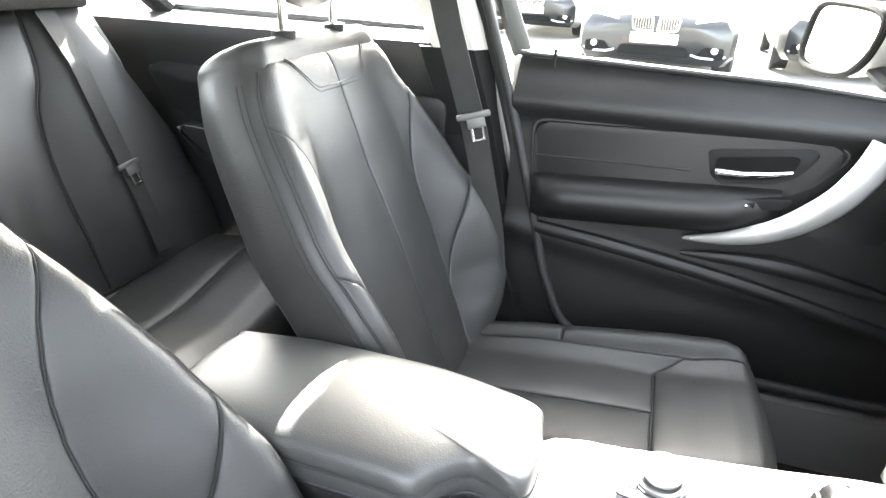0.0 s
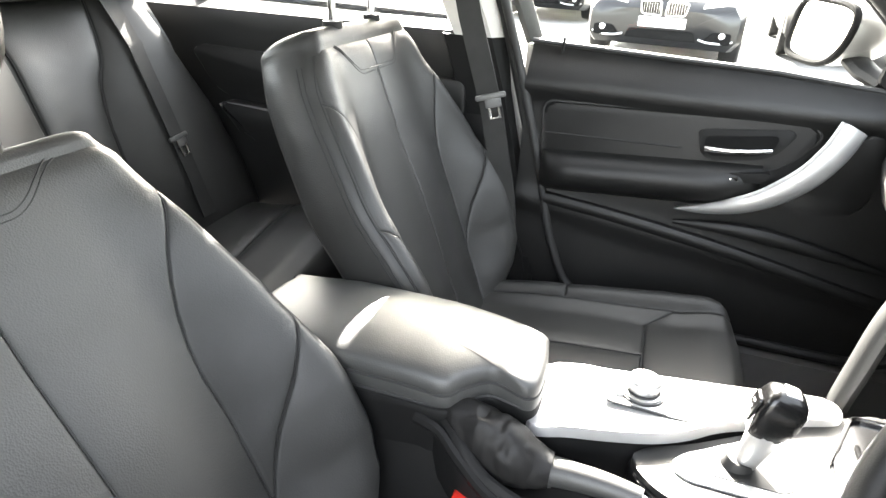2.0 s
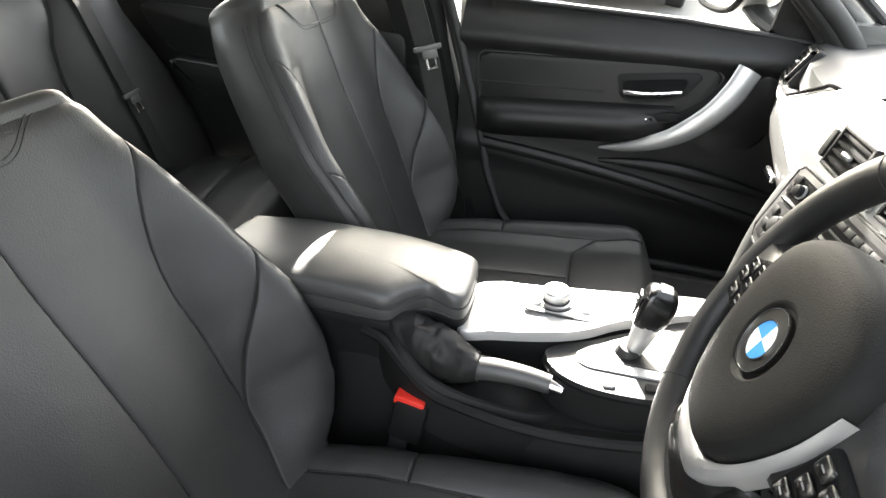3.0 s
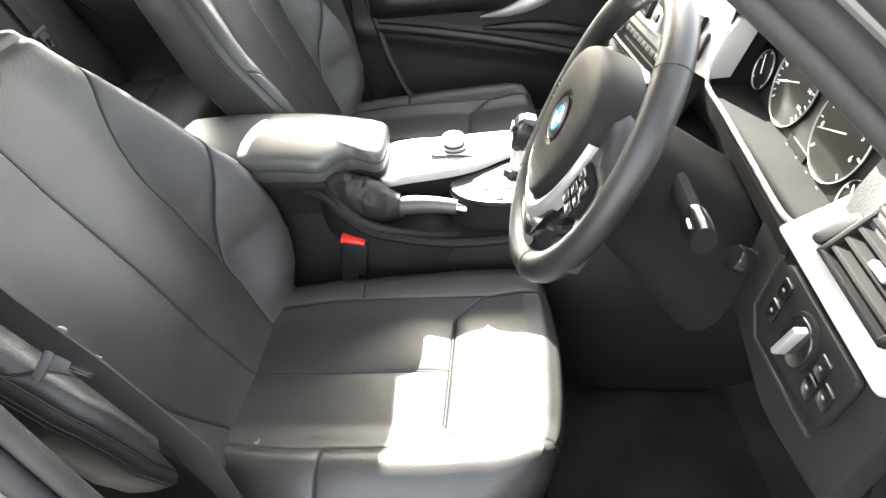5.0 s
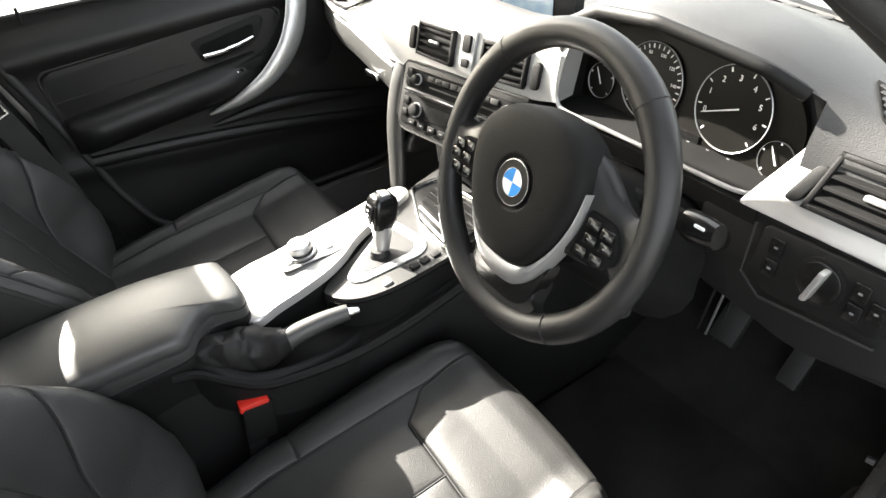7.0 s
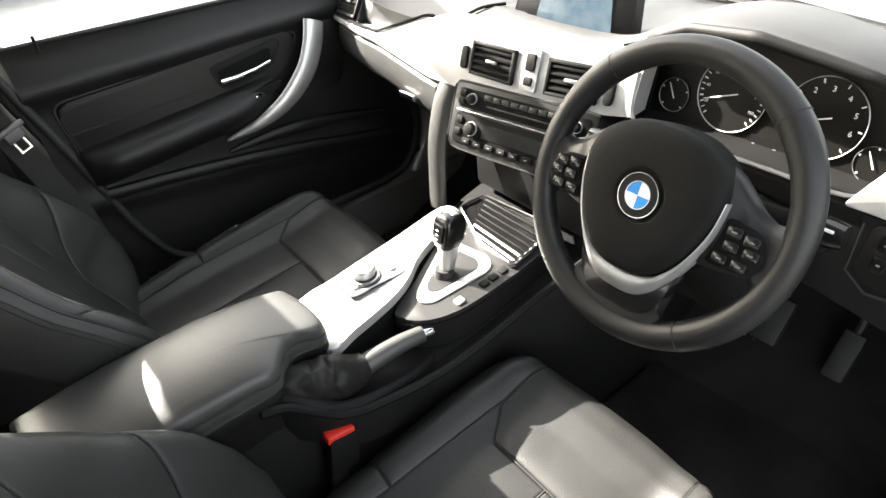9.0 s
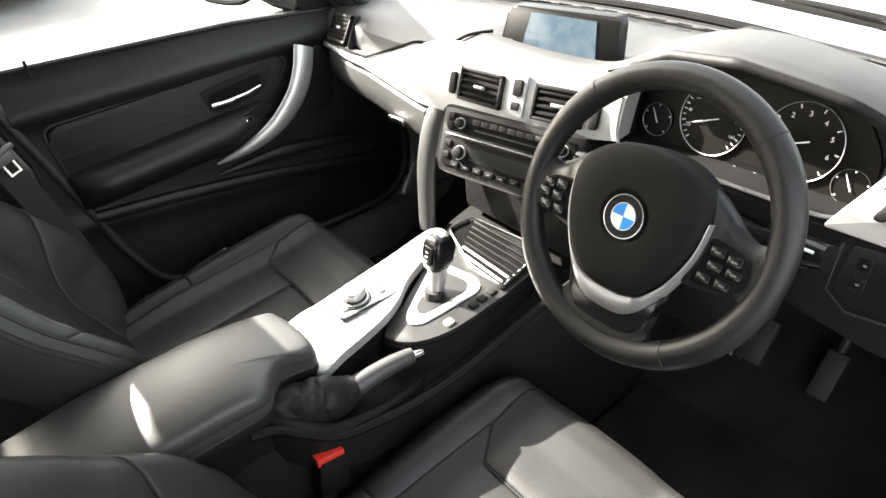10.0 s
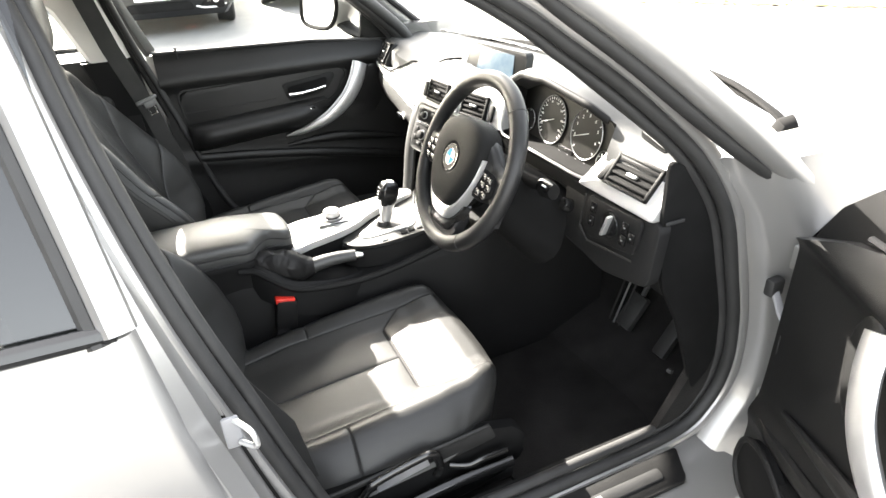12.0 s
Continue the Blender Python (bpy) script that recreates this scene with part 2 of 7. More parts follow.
def table(t, rows):
    """Smooth reading between the rows (t, values...)."""
    for a, b in zip(rows, rows[1:]):
        if t <= b[0] or b is rows[-1]:
            f = (t - a[0]) / (b[0] - a[0])
            f = max(-0.2, min(1.2, f))
            return [x + (y - x) * f for x, y in zip(a[1:], b[1:])]


def smooth01(a, b, x):
    t = max(0.0, min(1.0, (x - a) / (b - a)))
    return t * t * (3 - 2 * t)


def normal_of(P, u, v, e=0.004):
    n = (P(u + e, v) - P(u - e, v)).cross(P(u, v + e) - P(u, v - e))
    return n.normalized() if n.length > 1e-12 else Vector((0, 0, 1))


def stations(width, n):
    """0 to 1 over a width in metres: close together at the rims, where the seam is drawn in."""
    e = [0.0, 0.0007, 0.0016, 0.0030, 0.0060]
    k = min(1.0, 0.4 * width / e[-1])
    e = [q * k / width for q in e]
    return e + [e[-1] + (1 - 2 * e[-1]) * i / n for i in range(1, n)] + [1 - q for q in reversed(e)]


def patch(P, u0, u1, v0, v1, nu=14, nv=30, puff=0.003, deep=0.002, flip=1, power=6, lift=0.0, bm=None, skirt=0.006):
    """A stuffed panel on the surface P(u, v): between the lines u0(v) and u1(v), its rim drawn in by deep."""
    b = bmesh.new()
    f0 = u0 if callable(u0) else (lambda v: u0)
    f1 = u1 if callable(u1) else (lambda v: u1)
    fl = lift if callable(lift) else (lambda u, v: lift)
    vm, um = (v0 + v1) / 2, (f0((v0 + v1) / 2) + f1((v0 + v1) / 2)) / 2
    tall = max(0.02, (P(um, v1) - P(um, vm)).length + (P(um, vm) - P(um, v0)).length)
    rim_of = lambda d: 1.0 if d < 1e-6 else math.exp(-(d / 0.0012) ** 1.3)
    grid, low = [], []
    for r in stations(tall, nv):
        v = v0 + (v1 - v0) * r
        wide = max(0.012, (P(f1(v), v) - P(f0(v), v)).length)
        row, rlow = [], []
        for s in stations(wide, nu):
            u = f0(v) + (f1(v) - f0(v)) * s
            n = normal_of(P, u, v) * flip
            d = min(min(s, 1 - s) * wide, min(r, 1 - r) * tall)
            k = (1 - abs(2 * s - 1) ** 4) * (1 - abs(2 * r - 1) ** 8)
            row.append(b.verts.new(P(u, v) + n * (fl(u, v) + puff * k - deep * rim_of(d))))
            rlow.append(P(u, v) + n * (fl(u, v) - deep - skirt))
        grid.append(row)
        low.append(rlow)
    J, I = len(grid) - 1, len(grid[0]) - 1
    for j in range(J):
        for i in range(I):
            b.faces.new((grid[j][i], grid[j][i + 1], grid[j + 1][i + 1], grid[j + 1][i]))
    rim = [(0, i) for i in range(I + 1)] + [(j, I) for j in range(1, J + 1)] + [(J, i) for i in range(I - 1, -1, -1)] + [(j, 0) for j in range(J - 1, 0, -1)]
    lows = [b.verts.new(low[j][i]) for j, i in rim]
    for k in range(len(rim)):
        a, c = rim[k], rim[(k + 1) % len(rim)]
        b.faces.new((grid[a[0]][a[1]], grid[c[0]][c[1]], lows[(k + 1) % len(rim)], lows[k]))
    return join(bm, b)


def on_surface(P, pts, n, off=0.001, flip=1):
    """A line drawn on the surface through the (u, v) points."""
    return [P(q.x, q.y) + normal_of(P, q.x, q.y) * flip * off for q in spline([(a, b, 0) for a, b in pts], n)]

# ---- ground and body shell ----
_b = bmesh.new()
bmesh.ops.create_grid(_b, x_segments=40, y_segments=40, size=400)
alone("ground", _b, ASPHALT, "pale worn tarmac of a sunlit car park", "ground", kind="structure")

body = thing("car_body", (0, 0, 0.15), "silver painted saloon body with black inner trim and open driver's door", "car body", kind="structure")


def lat(z, inner=0.0):
    """How far out the body side stands at height z."""
    return table(z, [(0.15, 0.78), (0.30, 0.84), (0.55, 0.885), (0.80, 0.880), (0.97, 0.835), (1.20, 0.715), (1.38, 0.585), (1.45, 0.5)])[0] - inner


# floor, tunnel, bulkhead
_b = box((-0.25, 0, 0.17), (2.4, 1.46, 0.05), 0.01)
part("floor_pan", _b, CARPET, body, "black carpeted floor")
_b = loft([[(x, -0.16, 0.19), (x, -0.12, 0.36), (x, -0.06, 0.42), (x, 0.06, 0.42), (x, 0.12, 0.36), (x, 0.16, 0.19)] for x in (-1.3, 0.85)])
part("tunnel", _b, CARPET, body)
_b = loft([[(0.30 + 0.5 * t, y, 0.19 + 0.42 * t * t) for t in (0.0, 0.5, 1.0)] + [(0.95, y, 0.61), (0.95, y, 0.15), (0.4, y, 0.15)] for y in (-0.76, 0.76)])
part("toe_board", _b, CARPET, body, "black carpeted toe board")
part("bulkhead", box((0.80, 0, 0.64), (0.06, 1.5, 0.42), 0.01), PLASTIC, body)

# roof and headliner
def roof_pt(x, y, dz=0.0):
    return (x, y, 1.44 - 0.10 * ((x + 0.55) / 1.0) ** 2 - 0.05 * (abs(y) / 0.6) ** 2.6 + dz)


_xs = [-0.03, -0.1, -0.2, -0.35, -0.6, -0.85, -1.1, -1.35, -1.55]
_ys = [-0.565, -0.5, -0.3, 0, 0.3, 0.5, 0.565]
_b = loft([[roof_pt(x, y) for y in _ys] + [roof_pt(x, y, -0.03) for y in reversed(_ys)] for x in _xs])
part("roof_panel", _b, PAINT, body, "silver painted roof")
_b = loft([[roof_pt(x, y, -0.034) for y in _ys] + [roof_pt(x, y, -0.06) for y in reversed(_ys)] for x in _xs])
part("headliner", _b, GREYTRIM, body, "pale grey fabric headliner")

for s in (-1, 1):
    # aperture of the front door: painted flange, black seals, inner trim and outer rail
    loop = [(-0.50, 0.590, 1.372), (-0.28, 0.600, 1.335), (-0.12, 0.632, 1.280), (-0.023, 0.663, 1.227), (0.046, 0.685, 1.176), (0.121, 0.708, 1.119), (0.198, 0.729, 1.052), (0.275, 0.744, 0.975), (0.352, 0.748, 0.862), (0.400, 0.748, 0.717), (0.430, 0.748, 0.600), (0.440, 0.745, 0.486), (0.411, 0.742, 0.397), (0.331, 0.742, 0.340), (0.10, 0.745, 0.330), (-0.18, 0.748, 0.334), (-0.345, 0.752, 0.37), (-0.415, 0.758, 0.48), (-0.455, 0.765, 0.60), (-0.495, 0.765, 0.74), (-0.548, 0.752, 0.93), (-0.585, 0.712, 1.08), (-0.613, 0.662, 1.23), (-0.622, 0.612, 1.340)]
    flange = spline([(x, s * y, z) for x, y, z in loop], 150, True)
    mid = Vector((-0.06, 0, 0.83))

    def inset(p, a, b):
        d = Vector((mid.x - p.x, 0, mid.z - p.z)).normalized()
        return p + d * a + Vector((0, -s * b, 0))

    part("door_flange", sweep([inset(p, -0.006, -0.006) for p in flange], 0.011, 0.010, up=(0, 1, 0), closed=True, n=10), PAINT, body, "silver painted door flange")
    part("door_seal", sweep([inset(p, 0.012, 0.004) for p in flange], 0.012, 0.013, up=(0, 1, 0), closed=True, n=12), RUBBER, body, "black rubber door seal")
    part("door_seal", sweep([inset(p, 0.028, 0.022) for p in flange], 0.010, 0.011, up=(0, 1, 0), closed=True, n=12), RUBBER, body, "inner lip of the door seal")
    inner = spline([(-0.50, s * 0.520, 1.352), (-0.28, s * 0.535, 1.318), (-0.15, s * 0.570, 1.270), (-0.065, s * 0.600, 1.220), (0.015, s * 0.628, 1.165), (0.108, s * 0.658, 1.086), (0.190, s * 0.678, 1.018), (0.262, s * 0.694, 0.955), (0.31, s * 0.705, 0.90)], 40)
    part("pillar_trim", sweep([p + Vector((0.012, s * 0.008, 0.016)) for p in inner], 0.024, 0.022, n=16), RUBBER, body, "dark inner pillar trim")
    part("pillar_trim", sweep([p + Vector((0.030, -s * 0.004, 0.018)) for p in inner], 0.022, 0.020, n=14), RUBBER, body, "dark inner pillar trim")
    gap = spline([(-0.28, s * 0.622, 1.352), (-0.08, s * 0.672, 1.288), (0.020, s * 0.705, 1.212), (0.110, s * 0.738, 1.142), (0.180, s * 0.757, 1.084), (0.283, s * 0.778, 1.003), (0.392, s * 0.792, 0.925), (0.478, s * 0.800, 0.850), (0.53, s * 0.805, 0.79)], 44)
    part("frame_seal", sweep(gap, 0.014, 0.013, n=12), RUBBER, body, "black seal strip along the pillar")
    rail = spline([(0.60, s * 0.790, 0.835), (0.46, s * 0.800, 0.905), (0.31, s * 0.792, 1.018), (0.205, s * 0.772, 1.102), (0.130, s * 0.752, 1.162), (0.035, s * 0.718, 1.234), (-0.08, s * 0.680, 1.308), (-0.28, s * 0.632, 1.375), (-0.65, s * 0.605, 1.410), (-1.05, s * 0.605, 1.385), (-1.5, s * 0.62, 1.27), (-1.95, s * 0.68, 1.08)], 60)
    part("roof_rail", sweep(rail, 0.026, 0.024, n=16), PAINT, body, "silver painted pillar and roof rail")
    part("screen_seal", sweep([p + Vector((0.022, -s * 0.030, 0.006)) for p in rail[2:34]], 0.016, 0.010, n=8), RUBBER, body, "black windscreen edge strip")
    # centre pillar
    def bp(z, dx, dy, s=s):
        x = table(z, [(0.25, -0.38), (0.45, -0.43), (0.65, -0.48), (0.95, -0.555), (1.36, -0.665)])[0]
        return (x + dx, s * (lat(z) + dy), z)
    zs = [0.28, 0.4, 0.55, 0.7, 0.85, 0.97, 1.1, 1.25, 1.37]
    cw = lambda z: table(z, [(0.97, -0.120), (1.13, -0.125), (1.17, -0.150), (1.37, -0.152)])[0]
    part("centre_pillar", loft([[bp(z, 0.0, -0.03), bp(z, -0.02, -0.01), bp(z, -0.105, -0.005), bp(z, -0.122, -0.02), bp(z, -0.122, -0.09), bp(z, 0.0, -0.09)] for z in zs]), PAINT, body, "silver painted centre pillar")
    part("pillar_cover", loft([[bp(z, 0.004, -0.094), bp(z, -0.02, -0.13), bp(z, -0.13, -0.13), bp(z, -0.15, -0.094)] for z in zs[:6]]), PLASTIC, body, "black plastic lower pillar cover")
    part("pillar_cover", loft([[bp(z, 0.004, -0.094), bp(z, -0.02, -0.13), bp(z, 0.017 + cw(z), -0.13), bp(z, cw(z), -0.094)] for z in (0.97, 1.05, 1.13, 1.17, 1.25, 1.37)]), GREYTRIM, body, "pale beige upper pillar cover")
    # sill
    _b = loft([[(x, s * 0.90, 0.20), (x, s * 0.885, 0.29), (x, s * 0.82, 0.315), (x, s * 0.74, 0.335), (x, s * 0.70, 0.335), (x, s * 0.69, 0.15), (x, s * 0.86, 0.14)] for x in (0.62, 0.4, 0.0, -0.4, -1.2)])
    part("sill", _b, PAINT, body, "silver painted door sill")
    # hinge pillar with its painted face
    def hp(z):
        x = table(z, [(0.30, 0.35), (0.36, 0.385), (0.42, 0.43), (0.486, 0.447), (0.60, 0.437), (0.717, 0.408), (0.80, 0.378), (0.862, 0.357), (0.93, 0.312), (0.975, 0.28)])[0]
        w = table(z, [(0.30, 0.0), (0.80, 0.0), (0.975, -0.03)])[0]
        return [(x, s * 0.745, z), (x + 0.004, s * 0.762, z), (x + 0.014, s * (0.790 + w), z), (x + 0.022, s * (0.800 + w), z), (x + 0.040, s * (0.806 + w), z), (x + 0.056, s * (0.826 + w), z), (x + 0.085, s * (0.845 + w), z), (x + 0.24, s * (0.855 + w), z), (x + 0.24, s * 0.72, z), (x + 0.03, s * 0.72, z)]
    part("hinge_pillar", loft([hp(z) for z in (0.30, 0.36, 0.42, 0.486, 0.54, 0.60, 0.66, 0.717, 0.76, 0.80, 0.862, 0.90, 0.93, 0.975)]), PAINT, body, "silver painted hinge pillar", sharp=60)
    # wing
    _b = loft([[(x, s * (0.87 + 0.02 * math.sin(3 * x)), 0.20), (x, s * 0.895, 0.5), (x, s * 0.885, 0.72), (x, s * 0.862, 0.80 - 0.05 * (x - 0.6)), (x, s * 0.80, 0.862 - 0.08 * (x - 0.6)), (x, s * 0.72, 0.885 - 0.08 * (x - 0.6)), (x, s * 0.70, 0.2)] for x in (0.56, 0.62, 0.8, 1.1, 1.5, 1.9, 2.2)])
    part("wing", _b, PAINT, body, "silver painted front wing")

# bonnet, scuttle, windscreen
_sc = lambda y: -0.16 * (y / 0.7) ** 2
_b = loft([[(0.56 + _sc(y), y, 0.925 - 0.06 * (abs(y) / 0.75) ** 3), (0.62 + _sc(y), y, 0.935 - 0.06 * (abs(y) / 0.75) ** 3), (0.74 + _sc(y), y, 0.925 - 0.06 * (abs(y) / 0.75) ** 3), (0.74 + _sc(y), y, 0.80), (0.56 + _sc(y), y, 0.80)] for y in (-0.72, -0.5, -0.25, 0, 0.25, 0.5, 0.72)])
part("scuttle", _b, PLASTIC, body, "black plastic scuttle panel below the windscreen")
_b = loft([[(x + 0.575 + _sc(y) * (1 - x / 1.45), y, 0.958 - 0.035 * x - 0.05 * x * x - 0.07 * (abs(y) / 0.75) ** 3) for y in (-0.74, -0.6, -0.45, -0.43, -0.2, 0.2, 0.43, 0.45, 0.6, 0.74)] + [(x + 0.60, y, 0.78 - 0.1 * x) for y in (0.74, -0.74)] for x in (0.0, 0.25, 0.55, 0.85, 1.15, 1.45)])
part("bonnet", _b, PAINT, body, "silver painted bonnet in full sun")
_b = loft([[(0.62 - 0.18 * (y / 0.7) ** 2 * (1 - t) - (0.65 - 0.14 * (y / 0.7) ** 2) * t, y * (1 - 0.20 * t), 0.955 + 0.405 * t + 0.03 * math.sin(math.pi * t) - 0.05 * (y / 0.7) ** 2 * (1 - t)) for t in (0, 0.25, 0.5, 0.75, 1.0)] for y in (-0.70, -0.4, 0, 0.4, 0.70)], closed=False)
part("screen_base_strip", sweep([(0.572 + _sc(y), y, 0.960 - 0.045 * (abs(y) / 0.72) ** 2.5) for y in [-0.70 + 1.4 * i / 40 for i in range(41)]], 0.014, 0.008, n=8), MATT, body, "black strip at the foot of the windscreen")
_w = part("windscreen", _b, GLASS, body, "clear windscreen")
_w.visible_shadow = False
_b = loft([[(-1.55 - 0.45 * t, y * (1 + 0.08 * t), 1.33 - 0.25 * t) for t in (0, 0.5, 1.0)] for y in (-0.58, 0, 0.58)], closed=False)
_w = part("rear_window", _b, GLASS, body, "clear rear window")
_w.visible_shadow = False
part("parcel_shelf", box((-1.75, 0, 1.02), (0.6, 1.3, 0.04), 0.01), CARPET, body)
part("boot_wall", box((-2.05, 0, 0.7), (0.06, 1.6, 0.7), 0.02), PAINT, body)
for s in (-1, 1):
    part("rear_quarter", loft([[(x, s * 0.88, 0.3), (x, s * 0.89, 0.7), (x, s * 0.84, 1.0), (x, s * 0.72, 1.05), (x, s * 0.72, 0.3)] for x in (-1.67, -1.9, -2.1)]), PAINT, body)
    part("rear_pillar", loft([[(x0 - 0.25 * t, s * (0.80 - 0.2 * t), 1.0 + 0.36 * t) for x0, t in ((-1.68, 0), (-1.42, 1.0), (-1.62, 1.0), (-2.0, 0))], [(x0 - 0.25 * t, s * (0.70 - 0.2 * t), 1.0 + 0.36 * t) for x0, t in ((-1.68, 0), (-1.42, 1.0), (-1.62, 1.0), (-2.0, 0))]]), GREYTRIM, body)

# ---- seats ----
def front_seat(cy, dx, dz, out, lean, label):
    """A front seat centred on cy; out: +1 or -1, the side of its door; lean: degrees by which its back is set further back."""
    seat = thing("front_seat", (-0.3 + dx, cy, 0.20), label, "car seat", "front seats")
    piv = Vector((-0.53 + dx, cy, 0.45 + dz))
    turn = Matrix.Translation(piv) @ Matrix.Rotation(radians(-lean), 4, "Y") @ Matrix.Translation(-piv)
    N0 = turn.to_3x3() @ Vector((0.94, 0, 0.34))
    UP = turn.to_3x3() @ Vector((-0.34, 0, 0.94))

    def back(u, v):
        x, z = table(v, [(-0.15, -0.445, 0.375), (0, -0.490, 0.445), (0.12, -0.535, 0.53), (0.3, -0.575, 0.63), (0.5, -0.618, 0.74), (0.72, -0.660, 0.855), (0.9, -0.696, 0.948), (1.0, -0.716, 0.985), (1.1, -0.735, 1.02)])
        w = table(v, [(-0.15, 0.185), (0, 0.212), (0.04, 0.232), (0.09, 0.254), (0.16, 0.268), (0.35, 0.275), (0.55, 0.262), (0.75, 0.232), (0.9, 0.203), (1.0, 0.178), (1.1, 0.16)])[0]
        a = abs(u)
        f = 0.054 * smooth01(0.52, 0.94, a) * table(v, [(0, 0.9), (0.35, 1.0), (0.6, 0.75), (0.85, 0.15), (1.1, 0.0)])[0]
        f -= 0.018 * max(0.0, (a - 0.88) / 0.12) ** 2.2
        f += smooth01(0.55, 1.0, a) * table(v, [(0, -0.012), (0.04, 0.014), (0.1, 0.036), (0.2, 0.044), (0.3, 0.040), (0.4, 0.026), (0.5, 0.010), (0.6, 0.002), (0.8, 0.0), (1.1, 0.0)])[0]
        f += 0.010 * math.sin(math.pi * min(1, max(0, v * 1.6))) * (1 - smooth01(0.2, 0.6, a))
        return turn @ (Vector((x + dx, cy + u * w, z + dz)) + Vector((0.94, 0, 0.34)) * f)

    inn = lambda v: table(v, [(0, 0.54), (0.3, 0.55), (0.45, 0.555), (0.52, 0.575), (0.58, 0.61), (0.64, 0.665), (0.70, 0.74), (0.76, 0.85), (0.80, 0.94), (0.82, 0.985), (1, 0.985)])[0]
    dia = lambda v: table(v, [(0.0, 0.55), (0.15, 0.555), (0.20, 0.60), (0.27, 0.67), (0.33, 0.745), (0.38, 0.815), (0.43, 0.895), (0.47, 0.985), (1, 0.985)])[0]
    # core with flanks, back shell and rounded top
    us = [-1 + 2 * i / 44 for i in range(45)]

    top = 0.99 if lean < 3 else 0.955

    def back_ring(v):
        sink = 0.0035 * (1 - smooth01(top - 0.03, top, v))
        ring = [back(u, v) - N0 * (sink * (1 - smooth01(0.92, 0.99, abs(u)))) for u in us]
        d = table(v, [(0, 0.10), (0.3, 0.115), (0.7, 0.105), (1.1, 0.090)])[0]
        L, R = back(-1, v), back(1, v)
        k = N0 * -1.0
        sd = Vector((0, 0.006, 0))
        return ring + [R + sd * 0.6 + k * 0.006, R + sd + k * 0.015, R + sd * 1.3 + k * (0.5 * d), R + sd * 0.5 + k * (0.85 * d), R - sd * 2 + k * d, R - sd * 8 + k * (d + 0.014), L + sd * 8 + k * (d + 0.014), L + sd * 2 + k * d, L - sd * 0.5 + k * (0.85 * d), L - sd * 1.3 + k * (0.5 * d), L - sd + k * 0.015, L - sd * 0.6 + k * 0.006]

    rise = 0.026 if lean < 3 else 0.014
    rings = [back_ring(-0.12 + (top + 0.12) * j / 50) for j in range(51)]
    last = back_ring(top)
    mid = sum((Vector(q) for q in last), Vector()) / len(last)
    for ang in (10, 22, 34, 46, 58, 70, 82):
        ca, sa = math.cos(radians(ang)), math.sin(radians(ang))
        ring = []
        for q in last:
            r = Vector(q) - mid
            n = N0 * r.dot(N0)
            ring.append(mid + (r - n) * (0.86 + 0.14 * ca) + n * (0.30 + 0.70 * ca) + UP * (rise * sa))
        rings.append(ring)
    part("backrest", loft(rings), LEATHER, seat, sharp=60)
    g = 0.0022
    fade = lambda u, v: -0.0045 * smooth01(top - 0.04, top, v)
    for s in (-1, 1):
        a, b = (lambda v, s=s: g * s), (lambda v, s=s: s * (inn(v) - g))
        part("back_panel", patch(back, a, b, -0.10, top - 0.002, 12, 48, 0.002, 0.002, 1, lift=fade), LEATHER, seat)
        a, b = (lambda v, s=s: s * (inn(v) + g)), (lambda v, s=s: s * min(0.984, max(inn(v) + 0.012, dia(v) - g)))
        part("bolster_panel", patch(back, a, b, 0.165, 0.81, 10, 40, 0.002, 0.002, 1), LEATHER, seat)
        a, b = (lambda v, s=s: s * (max(inn(v), dia(v)) + g)), (lambda v, s=s: s * 0.986)
        part("bolster_panel", patch(back, a, b, -0.08, 0.465, 10, 34, 0.002, 0.002, 1), LEATHER, seat)
        part("edge_seam", sweep(on_surface(back, [(s * 0.988, 0.03), (s * 0.988, 0.3), (s * 0.988, 0.6), (s * 0.988, 0.86), (s * 0.97, 0.94)], 60, -0.0004, 1), 0.0012, n=5), SEAM, seat)
        part("edge_seam", sweep([back(s, v) + Vector((0, s * 0.0052, 0)) - N0 * 0.011 for v in [0.03 + 0.90 * i / 50 for i in range(51)]], 0.0011, n=5), SEAM, seat)
        part("edge_seam", sweep([back(s, v) + Vector((0, s * 0.0062, 0)) - N0 * 0.019 for v in [0.03 + 0.90 * i / 50 for i in range(51)]], 0.0011, n=5), SEAM, seat)
        part("bolster_seam", sweep(on_surface(back, [(s * inn(v), v) for v in [-0.08 + 0.90 * i / 24 for i in range(25)]], 70, -0.0010, 1), 0.0009, n=5), SEAM, seat)
        part("bolster_seam", sweep(on_surface(back, [(s * dia(v), v) for v in [0.15 + 0.32 * i / 10 for i in range(11)]], 40, -0.0010, 1), 0.0009, n=5), SEAM, seat)
    part("centre_seam", sweep(on_surface(back, [(0, -0.08), (0, 0.1), (0, 0.3), (0, 0.6), (0, 0.87)], 60, -0.0010, 1), 0.0009, n=5), SEAM, seat)
    # stitched notch below the headrest
    notch = lambda u: 0.868 + (top - 0.87) * smooth01(0.28, 0.72, abs(u))
    for e in (0.0, 0.011):
        part("top_seam", sweep([back(u, notch(u) - e) + normal_of(back, u, notch(u) - e) * (0.0013 + fade(u, notch(u) - e)) for u in [-0.66 + 1.32 * i / 70 for i in range(71)]], 0.0009, n=5), SEAM, seat)
    # headrest on two chrome posts
    tp = mid + UP * (rise - 0.002)
    hx, hz = tp.x, tp.z - 1.0
